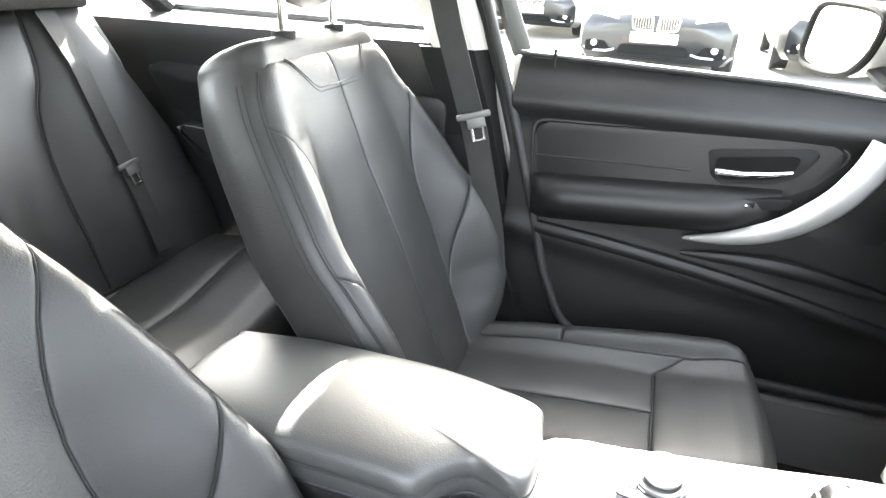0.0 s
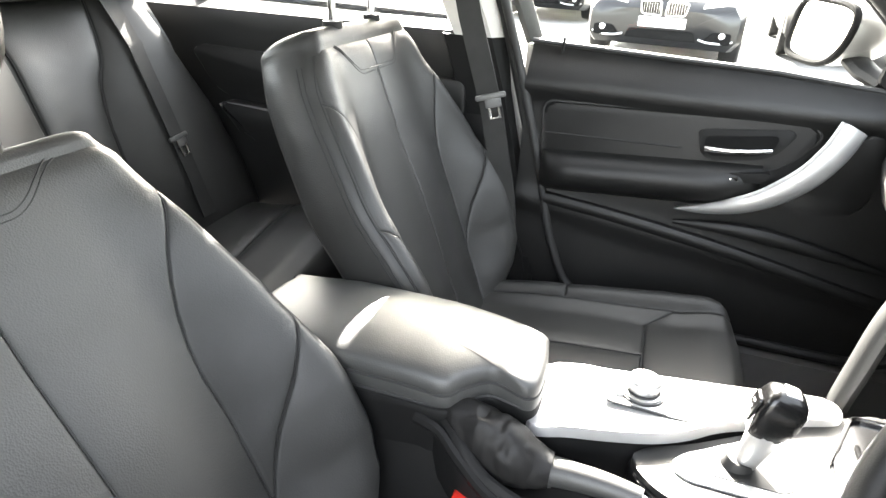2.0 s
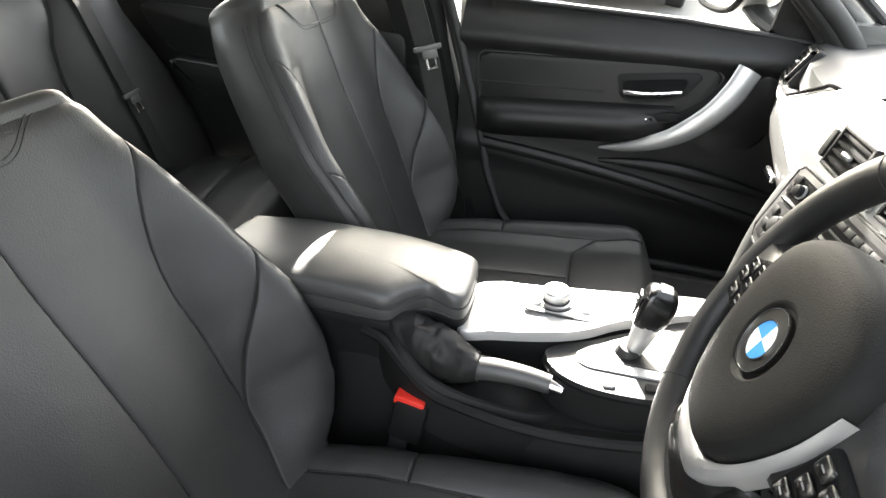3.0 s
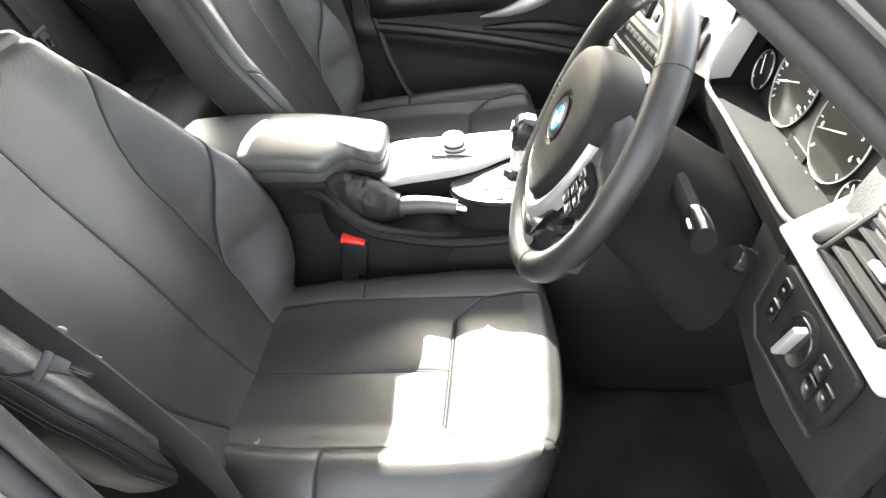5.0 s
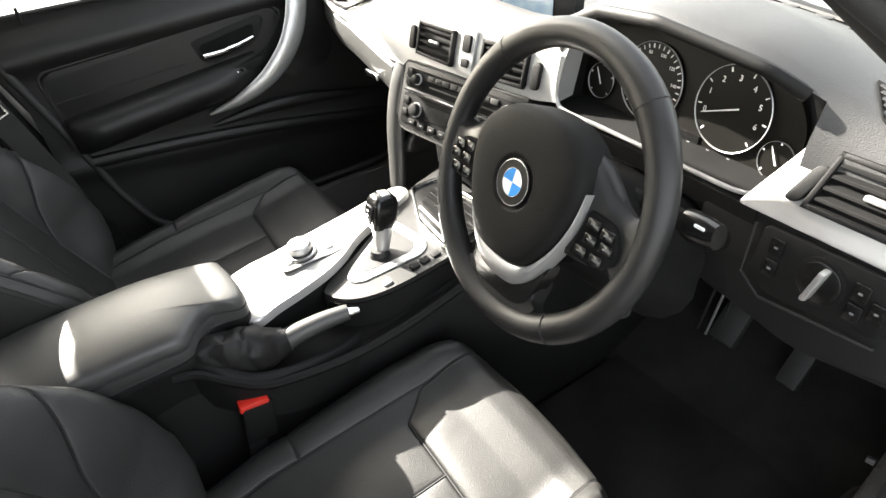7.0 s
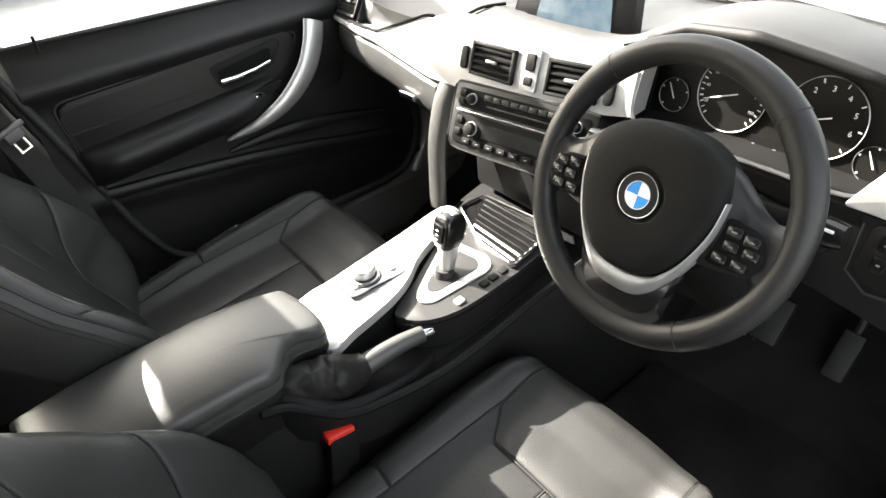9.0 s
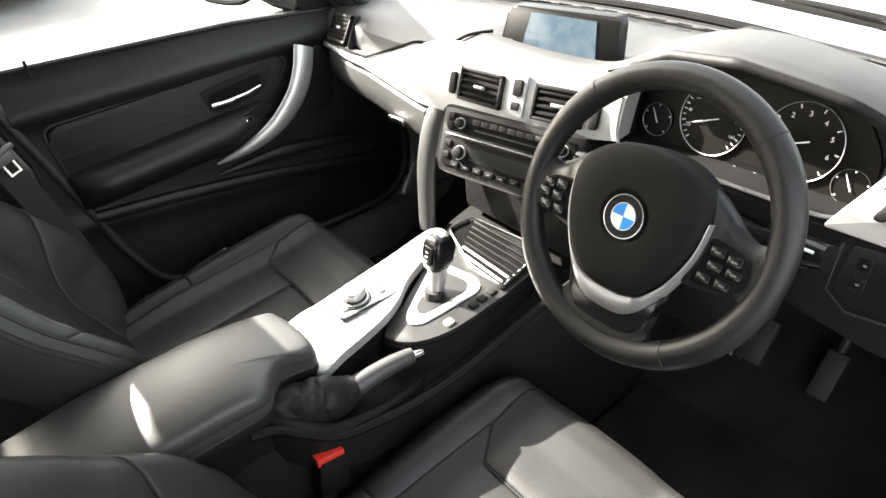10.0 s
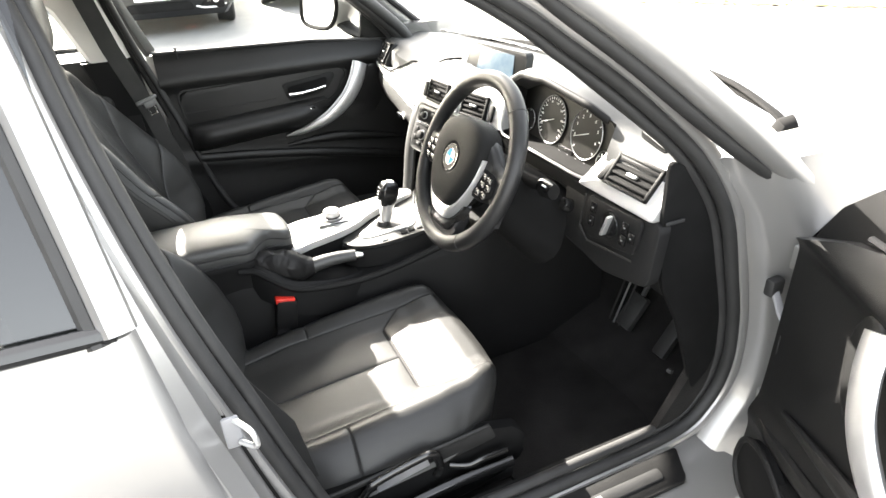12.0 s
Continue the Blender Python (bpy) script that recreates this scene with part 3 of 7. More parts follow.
    for s in (-1, 1):
        p = sweep([(hx, cy + s * 0.075, 0.985 + hz), (hx - 0.002, cy + s * 0.075, 1.06 + hz), (hx - 0.005, cy + s * 0.075, 1.10 + hz)], 0.0065, n=10)
        part("headrest_post", p, CHROME, seat, "chrome headrest post")
        part("post_guide", sweep([(hx, cy + s * 0.075, 0.998 + hz), (hx, cy + s * 0.075, 1.010 + hz)], 0.021, 0.015, up=(1, 0, 0), n=14), PLASTIC, seat, "black plastic guide")
    rr = []
    for j in range(11):
        t = j / 10
        k = math.sqrt(max(0.02, 1 - (2 * t - 1) ** 4))
        rr.append([(hx - 0.005 + 0.050 * k * math.cos(a) * abs(math.cos(a)) ** -0.3, cy + 0.118 * k * (0.85 + 0.15 * math.sin(math.pi * t)) * math.sin(a) * abs(math.sin(a) + 1e-6) ** -0.35, 1.036 + hz + 0.18 * t) for a in [2 * math.pi * (i + 0.5) / 20 for i in range(20)]])
    part("headrest", loft(rr), LEATHER, seat, "black leather headrest")

    # cushion
    def cush(u, v):
        x, z = table(v, [(-0.1, -0.60, 0.415), (0, -0.54, 0.420), (0.2, -0.43, 0.430), (0.45, -0.29, 0.442), (0.70, -0.150, 0.454), (0.82, -0.072, 0.464), (0.89, -0.026, 0.474), (0.935, 0.005, 0.475), (0.97, 0.022, 0.466), (1.0, 0.030, 0.444), (1.06, 0.023, 0.360)])
        w = table(v, [(0, 0.235), (0.3, 0.258), (0.7, 0.262), (0.85, 0.256), (0.95, 0.243), (1.06, 0.228)])[0]
        x -= (0.020 * u * u + 0.085 * abs(u) ** 6) * smooth01(0.66, 1.0, v)
        a = abs(u)
        f = 0.045 * smooth01(0.40, 0.80, a) * table(v, [(0, 0.6), (0.4, 0.85), (0.75, 1.0), (0.93, 0.85), (1.06, 0.4)])[0]
        f -= 0.098 * max(0.0, (a - 0.64) / 0.36) ** 2.0
        return Vector((x + dx, cy + u * w, z + f + dz + 0.005))

    ci = lambda v: table(v, [(-0.1, 0.58), (0.3, 0.60), (0.7, 0.575), (0.8, 0.570), (0.93, 0.60), (1.06, 0.62)])[0]
    vt, cut, cl = 0.705, 0.43, 0.080
    rear = lambda u: vt + cl * max(0.0, (abs(u) - cut) / (0.57 - cut))
    flat = lambda u, w: cush(u, -0.08 + (w + 0.08) * (rear(u) - 0.0014 + 0.08) / (vt + 0.08))
    us = [-1 + 2 * i / 34 for i in range(35)]
    rings = []
    for j in range(49):
        v = -0.1 + 1.16 * j / 48
        ring = [cush(u, v) - Vector((0.003 * smooth01(0.88, 1.0, v), 0, 0.0035)) * (1 - smooth01(0.9, 0.98, abs(u))) for u in us]
        L, R = cush(-1, v), cush(1, v)
        zb = 0.372 + dz
        rings.append(ring + [(R.x, R.y + 0.005, min(R.z - 0.008, 0.412 + dz)), (R.x - 0.004, R.y - 0.012, zb), (L.x - 0.004, L.y + 0.012, zb), (L.x, L.y - 0.005, min(L.z - 0.008, 0.412 + dz))])
    part("cushion", loft(rings), LEATHER, seat)
    cf = lambda u, v: -0.005 * smooth01(0.96, 1.03, v)
    for s in (-1, 1):
        part("seat_panel", patch(flat, (lambda v, s=s: g * s), (lambda v, s=s: s * (ci(v) - g)), -0.08, vt, 16, 30, 0.004, 0.003, -1), LEATHER, seat)
        part("seat_bolster", patch(cush, (lambda v, s=s: s * (ci(v) + g)), (lambda v, s=s: s * 0.975), -0.05, 0.3985, 10, 18, 0.003, 0.002, -1), LEATHER, seat)
        part("seat_bolster", patch(cush, (lambda v, s=s: s * (ci(v) + g)), (lambda v, s=s: s * 0.975), 0.4015, 1.03, 10, 30, 0.003, 0.002, -1, lift=cf), LEATHER, seat)
        part("edge_seam", sweep([cush(s * 0.982, v) - Vector((0, 0, 0.0006)) for v in [0.0 + 0.99 * i / 50 for i in range(51)]], 0.0009, n=5), SEAM, seat)
        part("bolster_seam", sweep(on_surface(cush, [(s * ci(v), v) for v in [-0.05 + 1.05 * i / 40 for i in range(41)]], 90, -0.0010, -1), 0.0012, n=5), SEAM, seat)
        part("bolster_seam", sweep(on_surface(cush, [(s * q, 0.40) for q in (0.60, 0.7, 0.8, 0.9, 0.97)], 20, -0.0008, -1), 0.0009, n=5), SEAM, seat)
    tw = lambda v: min(ci(v) - g, cut + (0.57 - cut) * max(0.0, v - vt) / cl)
    part("thigh_panel", patch(cush, lambda v: -tw(v), tw, vt + 0.0014, 1.04, 24, 40, 0.006, 0.003, -1, lift=cf), LEATHER, seat)
    for pts in ([(0, -0.05), (0, 0.3), (0, vt)], [(u, rear(u)) for u in [-0.57 + 1.14 * i / 38 for i in range(39)]]):
        part("panel_seam", sweep(on_surface(cush, pts, 60, -0.0008, -1), 0.0016, n=5), SEAM, seat)
    # base with rails and side cover
    for s in (-1, 1):
        part("seat_rail", box((-0.27 + dx, cy + s * 0.19, 0.215), (0.60, 0.035, 0.03), 0.004), RUBBER, seat, "dark steel seat rail")
        part("side_frame", prism(rnd([(-0.50, 0.235), (-0.10, 0.235), (-0.02, 0.29), (0.0, 0.345), (-0.06, 0.36), (-0.52, 0.36)], 0.02), lambda a, c, d, s=s: (a + dx, cy + s * (0.20 + d), c + dz * 0.5), 0.03, 0.006), PLASTIC, seat)
    cov = rnd([(-0.55, 0.270), (-0.12, 0.275), (0.0, 0.305), (0.030, 0.355), (0.010, 0.412), (-0.06, 0.432), (-0.30, 0.414), (-0.55, 0.405)], 0.02)
    sp = lambda a, c, d: (a + dx, cy + out * (0.236 + d), c + dz)
    cvr = part("side_cover", prism(cov, sp, 0.025, 0.008), MATT, seat, "black plastic side cover")
    # two grey pieces paint the bright reflections of the black cover
    part("cover_reflection", prism(rnd([(-0.298, 0.378), (-0.190, 0.400), (-0.198, 0.427), (-0.298, 0.408)], 0.004), lambda a, c, d: sp(a, c, d + 0.024), 0.004, 0.001), GREYPLASTIC, cvr, "pale grey piece painted as a reflection inside the lever")
    part("cover_reflection", prism(rnd([(-0.160, 0.392), (-0.046, 0.408), (-0.060, 0.446), (-0.170, 0.428)], 0.006), lambda a, c, d: sp(a, c, d + 0.024), 0.004, 0.001), RADIO, cvr, "grey piece painted as a reflection on the cover")
    part("cover_edge", sweep([sp(-0.52, 0.408, 0.025), sp(-0.36, 0.414, 0.027), sp(-0.20, 0.432, 0.027), sp(-0.06, 0.440, 0.024)], 0.0045, 0.006, n=8), RADIO, cvr, "satin upper edge")
    part("adjust_lever", sweep(spline([sp(-0.345, 0.355, 0.030), sp(-0.325, 0.398, 0.036), sp(-0.300, 0.420, 0.038), sp(-0.215, 0.438, 0.038), sp(-0.186, 0.436, 0.038), sp(-0.172, 0.398, 0.036), sp(-0.180, 0.372, 0.032)], 40), 0.007, 0.009, n=10), GLOSSBLACK, seat, "black looped adjuster lever")
    part("adjust_lever", sweep(spline([sp(-0.42, 0.318, 0.030), sp(-0.30, 0.330, 0.045), sp(-0.15, 0.352, 0.050), sp(-0.022, 0.352, 0.050)], 24), 0.011, 0.013, n=12), GLOSSBLACK, seat, "black adjuster lever")
    part("adjust_lever", sweep(spline([sp(-0.152, 0.382, 0.030), sp(-0.115, 0.376, 0.042), sp(-0.085, 0.384, 0.046), sp(-0.032, 0.384, 0.046)], 20), 0.006, 0.008, n=10), GLOSSBLACK, seat, "black adjuster lever")
    # matt plate added to keep the gap by the backrest dark
    part("gap_plate", prism(rnd([(-0.66, 0.37), (-0.44, 0.37), (-0.425, 0.47), (-0.47, 0.585), (-0.56, 0.70), (-0.665, 0.70)], 0.03), lambda a, c, d: (a + dx, cy + out * (0.235 + d), c + dz), 0.016, 0.006), MATT, seat, "black plate added to darken the lit gap beside the backrest")
    part("under_box", box((-0.27 + dx, cy, 0.30), (0.5, 0.38, 0.10), 0.02), RUBBER, seat)
    return seat


front_seat(0.378, -0.010, 0.015, 1, 0, "black leather front passenger seat with stitched bolsters")
front_seat(-0.370, 0.0, 0.0, -1, 6, "black leather driver's seat with sun on its cushion")

# rear bench
bench = thing("rear_bench", (-1.2, 0, 0.20), "black leather rear bench with separate stitched panels", "rear bench")


def rear_back(u, v):
    x, z = table(v, [(0, -1.255, 0.44), (0.25, -1.30, 0.58), (0.5, -1.355, 0.72), (0.8, -1.425, 0.89), (1.0, -1.50, 1.0), (1.1, -1.56, 1.0)])
    y = 0.66 * u
    f = -0.035 * math.cos((min(abs(y), 0.66) - 0.36) * 9.5)
    return Vector((x + f * 0.9, y, z + f * 0.3))


def rear_cush(u, v):
    x, z = table(v, [(0, -1.30, 0.445), (0.3, -1.18, 0.455), (0.6, -1.05, 0.475), (0.82, -0.95, 0.485), (0.92, -0.905, 0.470), (0.98, -0.885, 0.43), (1.06, -0.90, 0.34), (1.15, -0.93, 0.25)])
    y = 0.66 * u
    return Vector((x, y, z - 0.022 * math.cos((abs(y) - 0.36) * 9.5)))


_b = loft([[rear_back(u / 12, v) - Vector((0.008, 0, 0)) for u in range(-12, 13)] + [rear_back(1, v) + Vector((-0.15, 0, 0)), rear_back(-1, v) + Vector((-0.15, 0, 0))] for v in [j / 14 * 1.1 for j in range(15)]])
part("backrest", _b, LEATHER, bench)
_b = loft([[rear_cush(u / 12, v) - Vector((0, 0, 0.008)) for u in range(-12, 13)] + [(rear_cush(1, v).x - 0.1, 0.66, 0.22), (rear_cush(-1, v).x - 0.1, -0.66, 0.22)] for v in [j / 14 * 1.15 for j in range(15)]])
part("cushion", _b, LEATHER, bench)
for s in (-1, 1):
    e0 = lambda v, s=s: s * table(v, [(0, 0.39), (0.5, 0.40), (0.9, 0.41), (1.1, 0.42)])[0]
    e1 = lambda v, s=s: s * table(v, [(0, 0.63), (0.2, 0.63), (0.4, 0.632), (0.52, 0.64), (0.6, 0.652), (0.69, 0.675), (0.76, 0.71), (0.86, 0.743), (0.97, 0.77), (1.1, 0.80)])[0]
    e2 = lambda v, s=s: s * table(v, [(0, 1.12), (0.25, 1.11), (0.5, 1.06), (0.75, 0.99), (0.95, 0.965), (1.1, 0.95)])[0]
    part("back_panel", patch(rear_back, lambda v, e0=e0, s=s: e0(v) + s * 0.004, lambda v, e1=e1, s=s: e1(v) - s * 0.004, 0.02, 1.02, 14, 30, 0.010, 0.003, 1), LEATHER, bench)
    part("back_bolster", patch(rear_back, lambda v, e1=e1, s=s: e1(v) + s * 0.004, lambda v, e2=e2: e2(v), 0.02, 1.02, 12, 30, 0.010, 0.003, 1), LEATHER, bench)
    part("seat_panel", patch(rear_cush, lambda v, s=s: s * 0.30, lambda v, s=s: s * 1.08, 0.02, 0.495, 20, 20, 0.008, 0.003, -1), LEATHER, bench)
    part("thigh_panel", patch(rear_cush, lambda v, s=s: s * 0.30, lambda v, s=s: s * 1.08, 0.505, 1.1, 20, 26, 0.010, 0.003, -1), LEATHER, bench)
    part("panel_seam", sweep(on_surface(rear_cush, [(s * u, 0.50) for u in (0.30, 0.5, 0.7, 0.9, 1.07)], 30, -0.001, -1), 0.0016, n=5), SEAM, bench)
    part("bolster_seam", sweep(on_surface(rear_back, [(e1(v), v) for v in [0.03 + 0.97 * i / 24 for i in range(25)]], 80, -0.001, 1), 0.0016, n=5), SEAM, bench)
    part("bolster_seam", sweep(on_surface(rear_back, [(e0(v), v) for v in [0.03 + 0.97 * i / 12 for i in range(13)]], 50, -0.001, 1), 0.0016, n=5), SEAM, bench)
part("back_panel", patch(rear_back, -0.385, 0.385, 0.02, 1.02, 14, 30, 0.010, 0.003, 1), LEATHER, bench, "grey-lit centre backrest panel")
part("seat_panel", patch(rear_cush, -0.285, 0.285, 0.02, 1.1, 14, 30, 0.008, 0.003, -1), LEATHER, bench)
for s in (-1, 1):
    rows = []
    for v in [j / 12 * 1.08 for j in range(13)]:
        e = rear_back(s * 0.96, v)
        w = table(v, [(0, 0.742), (0.45, 0.738), (0.75, 0.675), (0.95, 0.645), (1.1, 0.63)])[0]
        rows.append([(e.x - 0.035, e.y - s * 0.02, e.z), (e.x - 0.012, s * (w - 0.03), e.z), (e.x - 0.022, s * w, e.z), (e.x - 0.16, s * w, e.z), (e.x - 0.16, e.y - s * 0.02, e.z)])
    part("side_bolster", loft(rows), LEATHER, bench)

# ---- dashboard ----
dash = thing("dashboard", (0.4, 0, 0.5), "black soft-skinned dashboard with broad satin silver trim", "dashboard")


def dash_ring(y):
    zt = table(y, [(-0.76, 0.950), (-0.62, 0.965), (-0.56, 0.982), (-0.50, 1.018), (-0.37, 1.042), (-0.27, 1.030), (-0.21, 1.003), (-0.165, 0.972), (-0.12, 0.962), (0.0, 0.964), (0.14, 0.968), (0.3, 0.950), (0.55, 0.945), (0.76, 0.935)])[0]
    xt = table(y, [(-0.76, 0.26), (-0.56, 0.25), (-0.50, 0.22), (-0.37, 0.20), (-0.22, 0.22), (-0.14, 0.25), (0.0, 0.235), (0.3, 0.235), (0.55, 0.24), (0.76, 0.262)])[0]
    xf = table(y, [(-0.76, 0.225), (-0.56, 0.215), (-0.15, 0.215), (0.0, 0.185), (0.2, 0.172), (0.45, 0.190), (0.76, 0.236)])[0]
    zm = table(y, [(-0.76, 0.86), (-0.5, 0.84), (-0.15, 0.84), (0.2, 0.84), (0.5, 0.865), (0.76, 0.87)])[0]
    zl = table(y, [(-0.76, 0.72), (-0.55, 0.70), (-0.3, 0.64), (0.0, 0.62), (0.3, 0.66), (0.76, 0.68)])[0]
    return [(0.60 - 0.2 * (y / 0.74) ** 2, y, 0.94), (0.52 - 0.14 * (y / 0.74) ** 2, y, 0.955 + 0.25 * (zt - 0.98)), (0.42 - 0.07 * (y / 0.74) ** 2, y, 0.965 + 0.6 * (zt - 0.98)), (0.33 - 0.02 * (y / 0.74) ** 2, y, zt - 0.004 - 0.03 * (abs(y) < 0.14)), (xt + 0.02, y, zt), (xt, y, zt - 0.008), (xf + 0.012, y, min(zm + 0.09, zt - 0.022)), (xf + 0.004, y, zm + 0.02), (xf + 0.01, y, zm), (xf + 0.012, y, zm - 0.03), (xf + 0.05, y, zl + 0.05), (xf + 0.08, y, zl), (xf + 0.20, y, zl - 0.03), (0.55, y, zl)]


_ys = [-0.715 + 1.455 * i / 110 for i in range(111)]
rings = []
for y in _ys:
    r = [tuple(sum(q[k] for q in qs) / 5 for k in range(3)) for qs in zip(*[dash_ring(y + e) for e in (-0.04, -0.02, 0, 0.02, 0.04)])]
    k = smooth01(-0.552, -0.535, y) * (1 - smooth01(-0.165, -0.148, y))
    mix = lambda q, w: tuple(a + (b - a) * k for a, b in zip(q, w))
    r[6] = mix(r[6], (0.300, y, r[5][2] - 0.04))
    r[7] = mix(r[7], (0.265, y, 0.846))
    rings.append(r)
part("dash_body", loft(rings), DASHSKIN, dash, sharp=50)
# demister slots along the foot of the windscreen
part("demister_strip", sweep([(0.535 - 0.155 * (y / 0.74) ** 2, y, 0.958 + (0.012 if -0.5 < y < -0.2 else 0)) for y in [-0.62 + 1.24 * i / 40 for i in range(41)]], 0.009, 0.004, n=8), PLASTIC, dash, "black slotted demister strip")
for i in range(22):
    y = -0.58 + 1.16 * i / 21
    part("demister_slot", box((0.505 - 0.15 * (y / 0.74) ** 2, y, 0.964 + (0.012 if -0.5 < y < -0.2 else 0)), (0.007, 0.026, 0.003), 0.001), RUBBER, dash)
def dash_z(x, y):
    """Height of the dashboard's top at a place."""
    r = [tuple(sum(q[k] for q in qs) / 5 for k in range(3)) for qs in zip(*[dash_ring(y + e) for e in (-0.04, -0.02, 0, 0.02, 0.04)])]
    return table(-x, [(-q[0], q[2]) for q in r[:7]])[0]


def on_top(x, y, d=0.0):
    return Vector((x, y, dash_z(x, y) + d))


dem = rnd([(0.318, -0.560), (0.262, -0.600), (0.262, -0.668), (0.300, -0.650)], 0.010, 4)
part("side_demister", prism(dem, lambda a, b, c: on_top(a, b, c - 0.003), 0.005, 0.001), MATT, dash, "black side demister vent")
for i in range(5):
    t = (i + 0.5) / 5
    part("side_demister_slat", sweep([on_top(0.312 - 0.046 * t, -0.568 - 0.034 * t, 0.0035), on_top(0.298 - 0.034 * t, -0.640 - 0.020 * t, 0.0035)], 0.0028, 0.0012, n=6), RADIO, dash)


def trim_strip(ys, lo, hi, xoff, name, mat, label="", zbulge=0.004):
    """A proud strip that follows the face of the dashboard between the heights lo(y) and hi(y)."""
    rows = []
    for y in ys:
        a, b = lo(y), hi(y)
        r = []
        for k in range(7):
            t = k / 6
            z = a + (b - a) * t
            x = xoff(y, z) - zbulge * math.sin(math.pi * t)
            r.append((x, y, z))
        rows.append(r + [(xoff(y, b) + 0.03, y, b - 0.003), (xoff(y, a) + 0.03, y, a + 0.003)])
    return part(name, loft(rows), mat, dash, label, sharp=50)


# the facia: silver band from the passenger's side to the cluster
F_LO = lambda y: table(y, [(-0.235, 0.880), (-0.16, 0.868), (0.0, 0.856), (0.16, 0.846), (0.24, 0.841), (0.36, 0.852), (0.46, 0.861), (0.58, 0.857), (0.73, 0.848)])[0]
F_HI = lambda y: table(y, [(-0.235, 0.950), (-0.16, 0.962), (0.0, 0.960), (0.06, 0.960), (0.17, 0.962), (0.24, 0.952), (0.29, 0.938), (0.35, 0.917), (0.40, 0.899), (0.452, 0.883), (0.58, 0.873), (0.73, 0.862)])[0]
F_X = lambda y, z: table(y, [(-0.24, 0.214), (-0.205, 0.202), (-0.15, 0.195), (-0.08, 0.181), (-0.02, 0.169), (0.065, 0.161), (0.14, 0.157), (0.24, 0.160), (0.45, 0.170), (0.55, 0.182), (0.73, 0.226)])[0] + 0.30 * (z - 0.88)
trim_strip([-0.204 + 0.932 * i / 60 for i in range(61)], F_LO, F_HI, F_X, "facia_trim", SATIN, "broad satin silver facia trim")


# black strip laid on the edge as the shadow of the gap
part("trim_shade_line", sweep(spline([(F_X(y, F_HI(y)) - 0.003, y, F_HI(y) + 0.004) for y in [0.72 - 0.46 * i / 12 for i in range(13)]] + [on_top(0.205, 0.215, 0.005), on_top(0.240, 0.178, 0.005), on_top(0.272, 0.146, 0.005)], 90), 0.0036, 0.0030, n=6), MATT, dash, "matt black strip in place of the shadow gap along the trim's upper edge")


def on_face(y, z, d=0.0):
    return Vector((F_X(y, z) - d, y, z))


def face_place(cy, cz, d0=0.0):
    """Lays a slab on the facia: a to the passenger's side is minus, b up, c out of the face."""
    sy = (F_X(cy - 0.02, cz) - F_X(cy + 0.02, cz)) / 0.04
    ux = Vector((sy, -1, 0)).normalized()
    uz = Vector((0.30, 0, 1)).normalized()
    nn = ux.cross(uz).normalized()
    nn = nn if nn.x < 0 else -nn
    o = on_face(cy, cz, 0.004)
    return lambda a, b, c: o + ux * a + uz * b + nn * (c + d0)


def vent(cy, cz, w, h, parent_label, place=None, slats=4, name="air_vent"):
    pl = place or face_place(cy, cz)
    fr = bmesh.new()
    t = 0.006
    prism(rnd([(-w, -h), (w, -h), (w, h), (-w, h)], 0.006), lambda a, b, c: pl(a, b, c - 0.002), 0.003, bm=fr)
    v = part(name, fr, MATT, dash, parent_label)
    for a0, b0, sa, sb in ((0, h - t / 2, w, t / 2), (0, -h + t / 2, w, t / 2), (-w + t / 2, 0, t / 2, h), (w - t / 2, 0, t / 2, h)):
        part("vent_frame", prism([(a0 - sa, b0 - sb), (a0 + sa, b0 - sb), (a0 + sa, b0 + sb), (a0 - sa, b0 + sb)], pl, 0.008, 0.002), PLASTIC, v)
    for i in range(slats):
        b0 = -h + t + (2 * h - 2 * t) * (i + 0.5) / slats
        part("slat", prism([(-w + t, b0 - 0.0018), (w - t, b0 - 0.0018), (w - t, b0 + 0.0018), (-w + t, b0 + 0.0018)], lambda a, b, c, b0=b0: pl(a, b + (0.0055 - c) * 0.9, c + 0.001), 0.0055, 0.0008), MATT, v)
    part("vent_slider", prism(rnd([(-0.012, -0.003), (0.012, -0.003), (0.012, 0.003), (-0.012, 0.003)], 0.002), lambda a, b, c: pl(a, b, c + 0.005), 0.005, 0.002), PULL, v, "silver vent slider")
    return v


vent(0.064, 0.908, 0.050, 0.029, "black centre air vent")
vent(-0.097, 0.908, 0.047, 0.029, "black centre air vent")
# thumb wheels and hazard switch between the vents
for cy in (0.134, -0.162):
    pl = face_place(cy, 0.903)
    part("vent_wheel", prism(rnd([(-0.008, -0.02), (0.008, -0.02), (0.008, 0.02), (-0.008, 0.02)], 0.007), pl, 0.006, 0.002), PLASTIC, dash, "black ribbed vent wheel")
pl = face_place(-0.019, 0.912)
_s = part("switch_strip", prism(rnd([(-0.016, -0.036), (0.016, -0.036), (0.016, 0.036), (-0.016, 0.036)], 0.004), pl, 0.004, 0.001), SATIN, dash, "silver hazard switch strip")
part("hazard_button", prism(rnd([(-0.009, -0.002), (0.009, -0.002), (0.009, 0.026), (-0.009, 0.026)], 0.004), lambda a, b, c: pl(a, b, c + 0.004), 0.004, 0.001), PLASTIC, _s, "dark hazard button")
part("lock_button", prism(rnd([(-0.008, -0.026), (0.008, -0.026), (0.008, -0.012), (-0.008, -0.012)], 0.003), lambda a, b, c: pl(a, b, c + 0.004), 0.003, 0.001), PLASTIC, _s)

